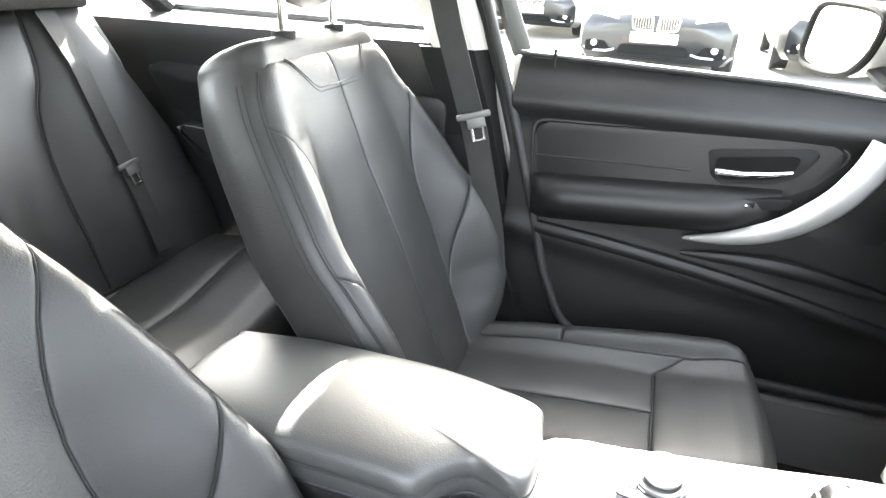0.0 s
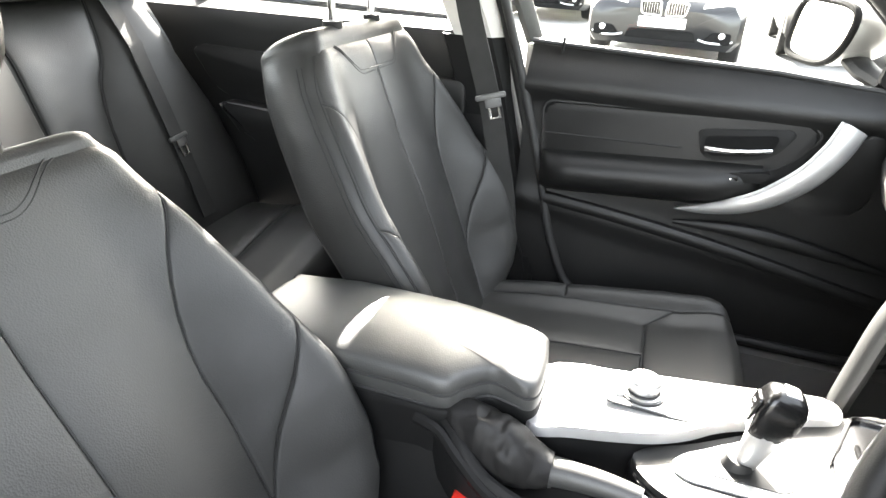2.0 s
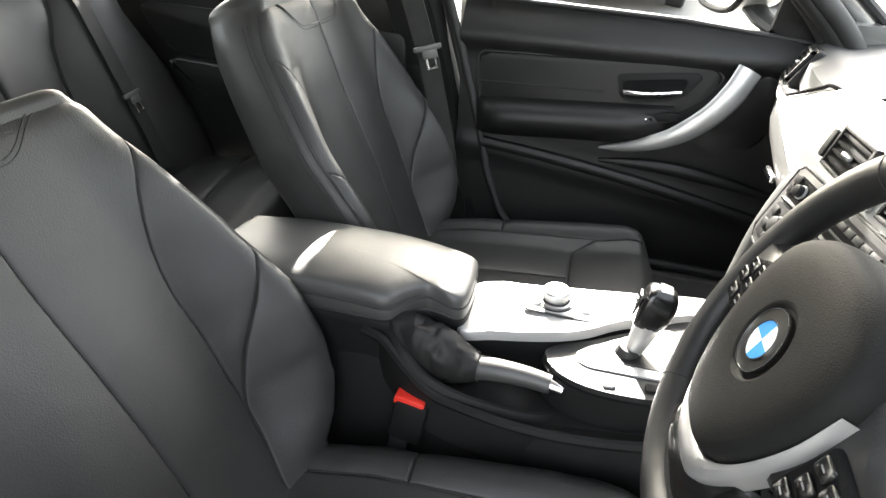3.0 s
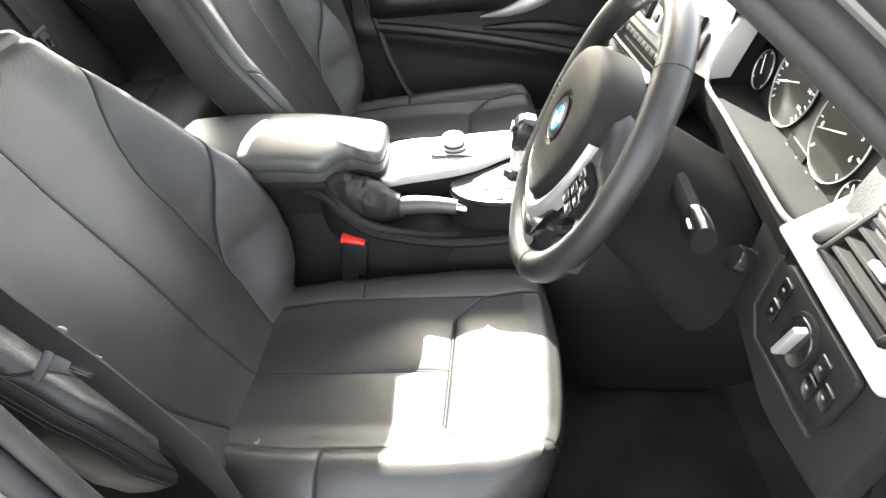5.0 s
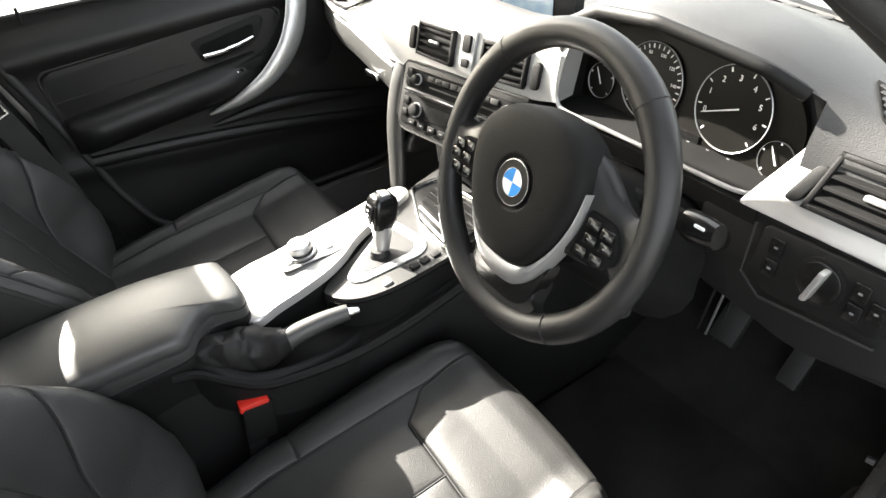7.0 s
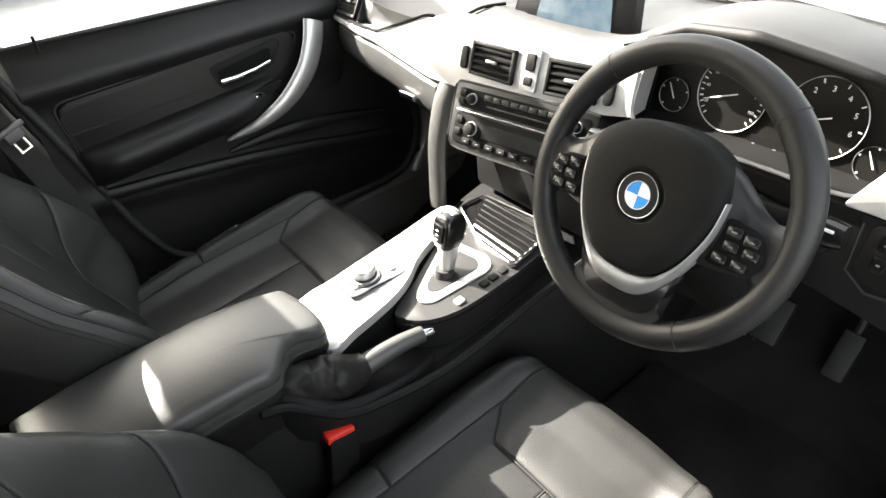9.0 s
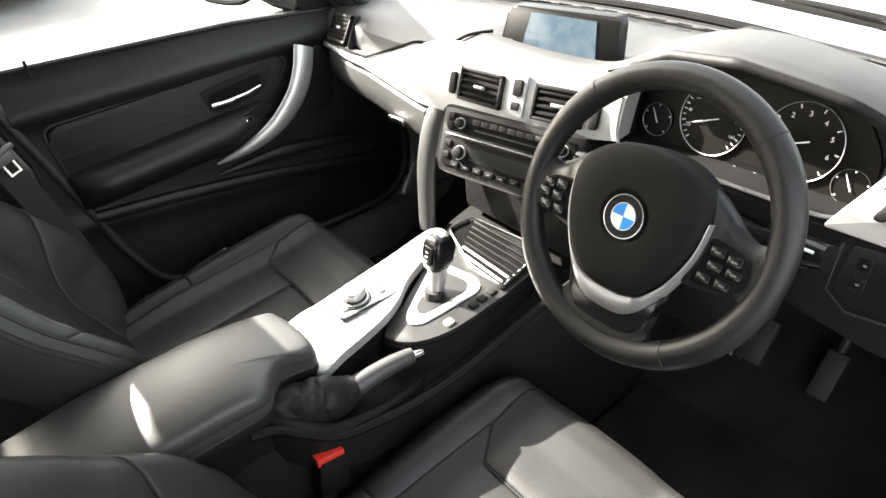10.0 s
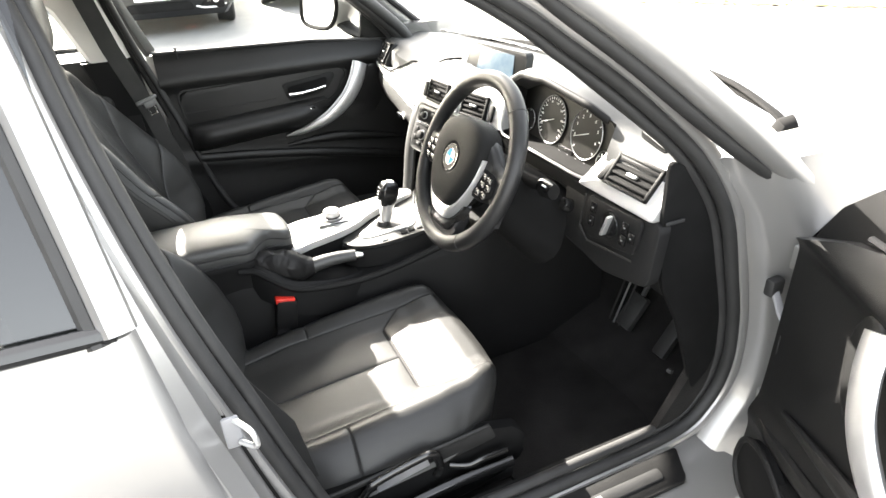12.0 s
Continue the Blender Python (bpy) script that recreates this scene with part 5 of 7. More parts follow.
v_in = spline([(-a, b, 0) for a, b in v_in] + [(0, -0.0935, 0)] + [(a, b, 0) for a, b in reversed(v_in)], 60)
v_out = spline([(-a, b, 0) for a, b in v_out] + [(0, -0.119, 0)] + [(a, b, 0) for a, b in reversed(v_out)], 60)
rows = [[wp(p.x, p.y, -0.024), wp(p.x, p.y, -0.006), wp(*p.lerp(q, 0.12)[:2], -0.0045), wp(*p.lerp(q, 0.5)[:2], -0.005), wp(*p.lerp(q, 0.9)[:2], -0.010), wp(q.x, q.y, -0.013), wp(q.x, q.y, -0.026)] for p, q in zip(v_in, v_out)]
part("spoke_trim", loft(rows), PULL, wheel, "satin silver V-shaped spoke trim")
part("trim_base", prism(rnd([(-0.070, -0.070), (0.070, -0.070), (0.062, -0.100), (0.050, -0.132), (0.030, -0.140), (-0.030, -0.140), (-0.050, -0.132), (-0.062, -0.100)], 0.01), lambda a, b, c: wp(a, b, c - 0.038), 0.020, 0.004), GLOSSBLACK, wheel, "gloss black plate below the trim")
low = rnd([(-0.062, -0.095), (0.062, -0.095), (0.056, -0.130), (0.066, -0.146), (0.095, -0.150), (0.060, -0.168), (-0.060, -0.168), (-0.095, -0.150), (-0.066, -0.146), (-0.056, -0.130)], 0.012)
part("lower_spoke", prism(low, lambda a, b, c: wp(a, b, c - 0.046), 0.024, 0.008), RIMSKIN, wheel, "black leather lower spoke")
# round badge: plain quarters in blue and white on a dark ring
bd = part("badge", prism([(0.026 * math.cos(2 * math.pi * i / 40), 0.026 * math.sin(2 * math.pi * i / 40)) for i in range(40)], lambda a, b, c: wp(a, b, c + 0.005), 0.004, 0.001), DIAL, wheel, "round badge with blue and white quarters")
for q in range(4):
    arc = [(0, 0)] + [(0.0155 * math.cos(math.pi / 2 * (q + i / 8)), 0.0155 * math.sin(math.pi / 2 * (q + i / 8))) for i in range(9)]
    part("badge_quarter", prism(arc, lambda a, b, c: wp(a, b, c + 0.0088), 0.0006), BLUE if q % 2 else WHITE, bd, "blue quarter" if q % 2 else "white quarter")
for r in (0.0258, 0.0160):
    part("badge_ring", loft([[wp(k * math.cos(t), k * math.sin(t), c) for k, c in ((r - 0.0005, 0.0085), (r - 0.0005, 0.0098), (r + 0.0005, 0.0098), (r + 0.0005, 0.0085))] for t in [2 * math.pi * i / 40 for i in range(41)]], caps=False), CHROME, bd, "chrome ring")
# column shroud and stalks
column = thing("steering_column", (0.12, -0.37, 0.85), "black steering column shroud with two stalks", "steering column")
cr = []
for t in (0, 0.15, 0.5, 0.8, 1.0):
    c = wp(0, -0.020 - 0.056 * t, -0.055 - 0.19 * t)
    rx, rz = 0.080 + 0.034 * t, 0.060 + 0.028 * t
    cr.append([c + Vector((0, -1, 0)) * (rx * math.cos(q) * (1 + 0.15 * abs(math.sin(2 * q)))) + W_V * (rz * math.sin(q) * (1 + 0.15 * abs(math.sin(2 * q)))) for q in [2 * math.pi * j / 24 for j in range(24)]])
part("shroud", loft(cr), MATT, column)
for s in (-1, 1):
    st = part("stalk", sweep([wp(s * 0.06, 0.012, -0.125), wp(s * 0.10, 0.015, -0.122), wp(s * 0.145, 0.019, -0.120)], 0.011, 0.013, n=10), MATT, column, "black control stalk")
    part("stalk_tip", sweep([wp(s * 0.136, 0.018, -0.120), wp(s * 0.145, 0.018, -0.120), wp(s * 0.165, 0.020, -0.120), wp(s * 0.178, 0.021, -0.119)], lambda q: 0.012 + 0.002 * math.sin(math.pi * q), lambda q: 0.015 + 0.004 * math.sin(math.pi * min(1, q + 0.1)), n=14), GLOSSBLACK, st)
    part("stalk_mark", box(tuple(wp(s * 0.162, 0.024, -0.1045)), (0.002, 0.012, 0.003), 0.0), WHITE, st, "white symbol bar")
part("start_button", prism([(0.014 * math.cos(2 * math.pi * i / 24), 0.014 * math.sin(2 * math.pi * i / 24)) for i in range(24)], lambda a, b, c: wp(0.135 + a, -0.005 + b, -0.205 + c), 0.02, 0.003), GLOSSBLACK, column, "round start button")

# ---- centre console ----
console = thing("centre_console", (-0.2, 0, 0.3), "black centre console with silver trim and gear selector", "centre console")


def con_ring(x):
    zt = table(x, [(-0.75, 0.57), (-0.40, 0.585), (-0.37, 0.542), (-0.18, 0.534), (-0.12, 0.546), (0.0, 0.575), (0.15, 0.595), (0.30, 0.62), (0.6, 0.62)])[0]
    wr = table(x, [(-0.75, 0.085), (-0.40, 0.098), (-0.2, 0.125), (0.0, 0.140), (0.15, 0.165), (0.30, 0.17), (0.6, 0.17)])[0]
    wl = table(x, [(-0.75, 0.095), (-0.40, 0.10), (-0.2, 0.11), (0.0, 0.145), (0.15, 0.18), (0.30, 0.19)])[0]
    return [(x, -wr + 0.03, zt), (x, -wr + 0.01, zt - 0.008), (x, -wr, zt - 0.04), (x, -wr - 0.01, zt - 0.15), (x, -wr - 0.02, 0.20), (x, wl + 0.02, 0.20), (x, wl + 0.01, zt - 0.12), (x, wl, zt - 0.02), (x, wl - 0.015, zt), (x, 0.0, zt)]


part("console_body", loft([con_ring(-0.75 + 1.30 * i / 36) for i in range(37)]), PLASTIC, console, sharp=50)
# armrest
lid = [(-0.700, -0.070), (-0.690, -0.088), (-0.45, -0.092), (-0.395, -0.090), (-0.375, -0.070), (-0.345, -0.045), (-0.300, -0.050), (-0.288, -0.020), (-0.296, 0.060), (-0.315, 0.088), (-0.45, 0.094), (-0.690, 0.090), (-0.702, 0.070)]
lid = [tuple(p)[:2] for p in spline([(a, b, 0) for a, b in lid], 64, True)]
arm_z = lambda x, y: 0.690 - 0.25 * max(0, x + 0.44) ** 1.35 - 0.10 * max(0.0, -0.58 - x) - 1.2 * abs(y) ** 2.5 * 4
crown = []
for k, dz in ((0.975, -0.042), (1.0, -0.040), (1.008, -0.036), (1.008, -0.027), (1.003, -0.0235), (0.996, -0.0215), (1.003, -0.0195), (1.004, -0.014), (0.992, -0.0065), (0.965, -0.0025), (0.92, 0.0), (0.8, 0.001), (0.6, 0.002), (0.3, 0.002), (0.05, 0.002)):
    crown.append([((x + 0.49) * k - 0.49, y * k, arm_z((x + 0.49) * k - 0.49, y * k) + dz) for x, y in lid])
arm = part("armrest", loft(crown), LEATHER_D, console, "black leather armrest lid with stitched edge")
part("armrest_seam", sweep([((x + 0.49) * 0.9985 - 0.49, y * 0.9985, arm_z(x, y) - 0.0215) for x, y in lid], 0.0022, n=5, closed=True), SEAM, arm)
part("storage_bin", loft([[((x + 0.49) * k - 0.49, y * k, z) for x, y in lid] for k, z in ((0.965, 0.655), (0.965, 0.632), (0.995, 0.630), (1.006, 0.626), (1.006, 0.618), (0.99, 0.612), (0.985, 0.58), (0.97, 0.50), (0.95, 0.40))]), PLASTIC, console, "black plastic bin under the armrest")
part("bin_seam", sweep([((x + 0.49) * 0.97 - 0.49, y * 0.97, 0.6335) for x, y in lid], 0.002, n=5, closed=True), RUBBER, console)
# silver trim along the passenger's side
zc = lambda x: 0.612 + 0.06 * (x + 0.29)
strip = [(-0.300, -0.045), (-0.295, 0.080), (-0.20, 0.095), (-0.05, 0.108), (0.04, 0.118), (0.072, 0.112), (0.072, 0.080), (0.02, 0.062), (-0.06, 0.030), (-0.11, -0.005), (-0.16, -0.026), (-0.24, -0.042)]
part("console_trim", prism([tuple(p)[:2] for p in spline([(a, b, 0) for a, b in strip], 60, True)], lambda a, b, c: (a, b, zc(a) + c - 0.014), 0.018, 0.004), SATIN, console, "satin silver console trim")
part("trim_skirt", prism([((a + 0.10) * 0.985 - 0.10, b * 0.96 + 0.003) for a, b in [tuple(p)[:2] for p in spline([(a, b, 0) for a, b in strip], 60, True)]], lambda a, b, c: (a, b, 0.52 + c * (zc(a) - 0.016 - 0.52)), 1.0), PLASTIC, console, "black wall below the trim")
part("console_ridge", sweep(spline([(-0.43, -0.092, 0.612), (-0.395, -0.100, 0.606), (-0.365, -0.114, 0.585), (-0.325, -0.126, 0.556), (-0.28, -0.132, 0.543), (-0.18, -0.145, 0.540), (-0.08, -0.152, 0.552), (0.05, -0.160, 0.585), (0.16, -0.175, 0.615)], 40), 0.007, 0.009, n=8), PLASTIC, console, "raised edge")
# rotary controller
KX, KY = -0.165, 0.047
kz = zc(KX) + 0.004
ctl = part("controller_plate", prism(rnd([(-0.055, -0.030), (0.055, -0.034), (0.060, 0.028), (-0.050, 0.034)], 0.012), lambda a, b, c: (KX + 0.01 + a, KY + b, kz + c), 0.005, 0.002), PULL, console, "silver rotary controller with dark outlines")
part("controller_edge", sweep([(KX + 0.01 + a, KY + b, kz + 0.003) for a, b in rnd([(-0.056, -0.031), (0.056, -0.035), (0.061, 0.029), (-0.051, 0.035)], 0.012)], 0.0018, closed=True, n=6), RUBBER, ctl)
# thin black rings draw in the shade round the knob's steps
for _r, _h in ((0.0275, 0.0055), (0.0205, 0.0115)):
    part("knob_shadow_ring", sweep([(KX + _r * math.cos(t), KY + _r * math.sin(t), kz + _h) for t in [2 * math.pi * i / 40 for i in range(40)]], 0.0016, closed=True, n=6), RUBBER, ctl)
rr = [(0.025, 0.004), (0.025, 0.009), (0.019, 0.011), (0.019, 0.017), (0.0215, 0.019), (0.0215, 0.026), (0.019, 0.029), (0.006, 0.030)]
part("controller_knob", loft([[(KX + r * math.cos(t), KY + r * math.sin(t), kz + h) for t in [2 * math.pi * i / 32 for i in range(32)]] for r, h in rr]), PULL, ctl, "silver rotary knob")
for a0, b0, w, d in ((0.040, 0.012, 0.007, 0.009), (0.040, -0.010, 0.007, 0.009), (-0.036, 0.010, 0.006, 0.008), (-0.036, -0.010, 0.006, 0.008)):
    part("controller_button", prism(rnd([(a0 - w, b0 - d), (a0 + w, b0 - d), (a0 + w, b0 + d), (a0 - w, b0 + d)], 0.004), lambda a, b, c: (KX + 0.008 + a, KY + b, kz + 0.005 + c), 0.004, 0.0015), PULL, ctl)
# selector panel and gear lever
zs = lambda x: 0.597 + 0.11 * (x + 0.165)
panel = [(-0.165, -0.036), (-0.10, -0.004), (-0.05, 0.024), (0.02, 0.062), (0.10, 0.104), (0.13, 0.10), (0.155, 0.0), (0.165, -0.09), (0.10, -0.118), (0.0, -0.122), (-0.09, -0.114), (-0.145, -0.085)]
pn = [tuple(p)[:2] for p in spline([(a, b, 0) for a, b in panel], 60, True)]
part("selector_plinth", prism(pn, lambda a, b, c: ((a + 0.0) * 1.02, (b + 0.01) * 1.04 - 0.01, zs(a) + c - 0.055), 0.050, 0.006), PLASTIC, console, "black plinth")
sel = part("selector_panel", prism(pn, lambda a, b, c: (a, b, zs(a) + c - 0.006), 0.010, 0.003), SELECT, console, "satin grey selector panel")
tri = rnd([(-0.125, -0.052), (-0.110, -0.070), (0.010, -0.085), (0.030, -0.060), (0.015, 0.032), (-0.005, 0.036), (-0.115, -0.030)], 0.014)
part("selector_frame", prism(tri, lambda a, b, c: (a, b, zs(a) + c + 0.004), 0.003, 0.001), SATIN, sel, "silver frame round the gear lever")
part("selector_well", prism([((a + 0.035) * 0.70 - 0.035, (b + 0.028) * 0.66 - 0.028) for a, b in tri], lambda a, b, c: (a, b, zs(a) + c + 0.0072), 0.001), SELECT, sel)
def lever_axis(t):
    return Vector((-0.049 + 0.026 * t, -0.030, 0.606 + 0.124 * t))


def lever_ring(t, rx, ry):
    c = lever_axis(t)
    return [c + Vector((rx * math.cos(q) * (1 + 0.10 * abs(math.sin(2 * q))), ry * math.sin(q) * (1 + 0.10 * abs(math.sin(2 * q))), -0.30 * rx * math.cos(q))) for q in [2 * math.pi * j / 24 for j in range(24)]]


lever = part("gear_lever", loft([lever_ring(*k) for k in ((0, 0.011, 0.011), (0.12, 0.011, 0.0115), (0.30, 0.0135, 0.0135), (0.50, 0.0165, 0.0165), (0.66, 0.0190, 0.0190), (0.74, 0.0195, 0.0196))]), PULL, console, "gear lever with silver stem and black head")


def head_ring(t, front, back, half):
    """Rounded box section of the lever's head, leaning with it."""
    c = lever_axis(t)
    return [c + Vector((p[0], p[1], -0.22 * p[0])) for p in rnd([(-front, -half), (back, -half), (back, half), (-front, half)], 0.009, 4)]


part("lever_head", loft([head_ring(*k) for k in ((0.52, 0.0205, 0.012, 0.0165), (0.60, 0.0225, 0.018, 0.0192), (0.74, 0.0235, 0.0215, 0.0210), (0.88, 0.0225, 0.0215, 0.0205), (0.96, 0.0195, 0.0190, 0.0175), (1.0, 0.0140, 0.0135, 0.0125), (1.02, 0.0060, 0.0060, 0.0055))]), GLOSSBLACK, lever, "gloss black lever head")
LF = lambda a, b, c: (-0.0535 + 0.24 * b - c, -0.030 + a, 0.706 + b)
part("lever_face", prism(rnd([(-0.012, -0.018), (0.012, -0.018), (0.012, 0.014), (-0.012, 0.014)], 0.004), LF, 0.003, 0.001), GLOSSBLACK, lever)
for b0 in (-0.011, -0.003, 0.005):
    part("lever_mark", prism([(-0.003, b0 - 0.0009), (0.003, b0 - 0.0009), (0.003, b0 + 0.0009), (-0.003, b0 + 0.0009)], lambda a, b, c: LF(a, b, c + 0.003), 0.0005), WHITE, lever, "white gear mark")
part("lever_cap", box((-0.022, -0.030, 0.7295), (0.018, 0.022, 0.006), 0.0028, Matrix.Rotation(radians(13), 3, "Y")), PULL, lever, "silver cap")
part("lever_boot", sweep([(-0.052, -0.030, 0.608), (-0.050, -0.030, 0.628)], lambda t: 0.020 - 0.004 * t, n=16), RUBBER, console)
for i, a0 in enumerate((-0.075, -0.020, 0.000, 0.022)):
    part("console_button", prism(rnd([(a0 - 0.008, -0.108), (a0 + 0.008, -0.108), (a0 + 0.008, -0.093), (a0 - 0.008, -0.093)], 0.003), lambda a, b, c: (a, b, zs(a) + 0.004 + c), 0.004, 0.001), PLASTIC if i else SATIN, sel)
# ribbed tray in front of the lever
tray = [(0.036, -0.112), (0.155, -0.098), (0.140, 0.080), (0.085, 0.090), (0.040, -0.02)]
tr = part("tray", prism(rnd(tray, 0.012), lambda a, b, c: (a, b, zs(a) + 0.006 + c), 0.002), GLOSSBLACK, console, "dark ribbed tray")
# ribs are dark; silver on the first two paints their highlights
for i in range(7):
    f = i / 6
    part("tray_rib", sweep([(0.048 + 0.088 * f, -0.100, zs(0.048 + 0.088 * f) + 0.010), (0.055 + 0.080 * f, 0.02 + 0.05 * f, zs(0.055 + 0.08 * f) + 0.010)], 0.003, 0.002, n=6), SATIN if i in (0, 1) else GLOSSBLACK, tr, "tray rib, the first two silver as a painted highlight")
part("tray_rim", sweep([(a, b, zs(a) + 0.010) for a, b in rnd(tray, 0.012)], 0.003, 0.005, n=8, closed=True), CHROME, tr, "bright tray rim")
# hand brake
hb = thing("hand_brake", (-0.30, -0.095, 0.55), "hand brake with creased leather gaiter", "hand brake")
grip = spline([(-0.275, -0.078, 0.572), (-0.235, -0.083, 0.580), (-0.19, -0.088, 0.584), (-0.150, -0.093, 0.583)], 16)
part("grip", sweep(grip, lambda t: 0.0195 - 0.0065 * t, lambda t: 0.0195 - 0.006 * t, n=16), LEATHER_D, hb, "leather covered grip")
part("grip_collar", sweep([(-0.262, -0.0795, 0.5745), (-0.256, -0.0803, 0.5760)], 0.0205, n=18), PULL, hb, "bright collar")
part("button_tip", sweep([(-0.152, -0.093, 0.583), (-0.140, -0.0945, 0.582), (-0.133, -0.095, 0.581)], 0.0095, n=12), CHROME, hb, "chrome release button")
gr = []
for i in range(84):
    t = i / 83
    x = -0.396 + 0.140 * t
    zt, zb, yi, yo = table(x, [(-0.396, 0.634, 0.606, -0.056, -0.086), (-0.384, 0.641, 0.585, -0.052, -0.096), (-0.352, 0.643, 0.560, -0.050, -0.108), (-0.316, 0.634, 0.546, -0.050, -0.112), (-0.285, 0.616, 0.546, -0.055, -0.110), (-0.266, 0.602, 0.551, -0.0585, -0.1035), (-0.256, 0.598, 0.556, -0.0600, -0.1005)])
    mask = math.sin(math.pi * min(1, t * 0.96 + 0.04)) ** 0.6
    row = []
    for j in range(60):
        q = 2 * math.pi * j / 60
        cq, sq = math.cos(q), math.sin(q)
        n1 = noise.noise(Vector((t * 5.0, 1.3 * cq + t * 2, 1.3 * sq)))
        n2 = noise.noise(Vector((t * 13.0 + 2 * cq, 3.0 * cq, 3.0 * sq + 5)))
        fold = math.sin(2 * math.pi * (1.9 * t + 0.55 * math.cos(q - 0.7) + 0.10 * math.sin(3 * q + 4 * t) + 0.3 * n1))
        ridge = 1 - abs(fold) ** 0.6 * 2
        k = 1 + (0.07 * n1 + 0.04 * n2 - 0.045 * ridge - 0.03) * mask
        py = (yi + yo) / 2 - (yi - yo) / 2 * k * math.copysign(abs(cq) ** 0.85, cq)
        pz = (zt + zb) / 2 + (zt - zb) / 2 * k * math.copysign(abs(sq) ** 0.9, sq)
        row.append(Vector((x + 0.008 * n1 * mask, py, max(pz, 0.5425))))
    gr.append(row)
part("gaiter", loft(gr), GAITER, hb, "creased black leather gaiter")
well = rnd([(-0.405, -0.045), (-0.400, -0.085), (-0.36, -0.108), (-0.27, -0.120), (-0.18, -0.118), (-0.145, -0.108), (-0.130, -0.092), (-0.14, -0.072), (-0.22, -0.050), (-0.40, -0.040)], 0.03, 4)
part("brake_slot", prism(well, lambda a, b, c: (a, b, 0.536 + c), 0.004, 0.001), GAITER, hb, "dark well of the hand brake")
rim = spline([(-0.412, -0.064, 0.630), (-0.385, -0.088, 0.620), (-0.357, -0.106, 0.602), (-0.322, -0.115, 0.574), (-0.272, -0.119, 0.556), (-0.205, -0.118, 0.547), (-0.155, -0.109, 0.543), (-0.134, -0.090, 0.542)], 50)
rows = []
for i, p in enumerate(rim):
    d = (rim[min(i + 1, 49)] - rim[max(i - 1, 0)])
    n = Vector((d.y, -d.x, 0)).normalized()
    n = n if n.y < 0 or i > 44 else -n
    rows.append([p - n * 0.005 - Vector((0, 0, 0.04)), p - n * 0.004 - Vector((0, 0, 0.006)), p - n * 0.001, p + n * 0.004 - Vector((0, 0, 0.001)), p + n * 0.010 - Vector((0, 0, 0.008)), p + n * 0.015 - Vector((0, 0, 0.030)), p + n * 0.015 - Vector((0, 0, 0.09)), p - n * 0.005 - Vector((0, 0, 0.09))])
part("slot_lip", loft(rows), PLASTIC, hb, "raised lip that climbs from the well to the armrest")

# buckles beside the seats
def buckle(x, y, z, lean, label):
    bk = thing("belt_buckle", (x, y, z - 0.12), label, "belt buckle", "belt buckles")
    m = Matrix.Rotation(radians(lean), 3, "Y")
    part("housing", box((x, y, z - 0.035), (0.050, 0.026, 0.078), 0.005, m), PLASTIC, bk)
    part("release_button", box((x + 0.002, y, z + 0.003), (0.046, 0.023, 0.014), 0.003, m), RED, bk, "red release button")
    part("stem", box((x - 0.02, y, z - 0.11), (0.03, 0.010, 0.09), 0.003, m), RUBBER, bk)


buckle(-0.345, -0.128, 0.528, 10, "black belt buckle with red button beside the driver's seat")
buckle(-0.36, 0.135, 0.53, 10, "black belt buckle with red button beside the passenger seat")

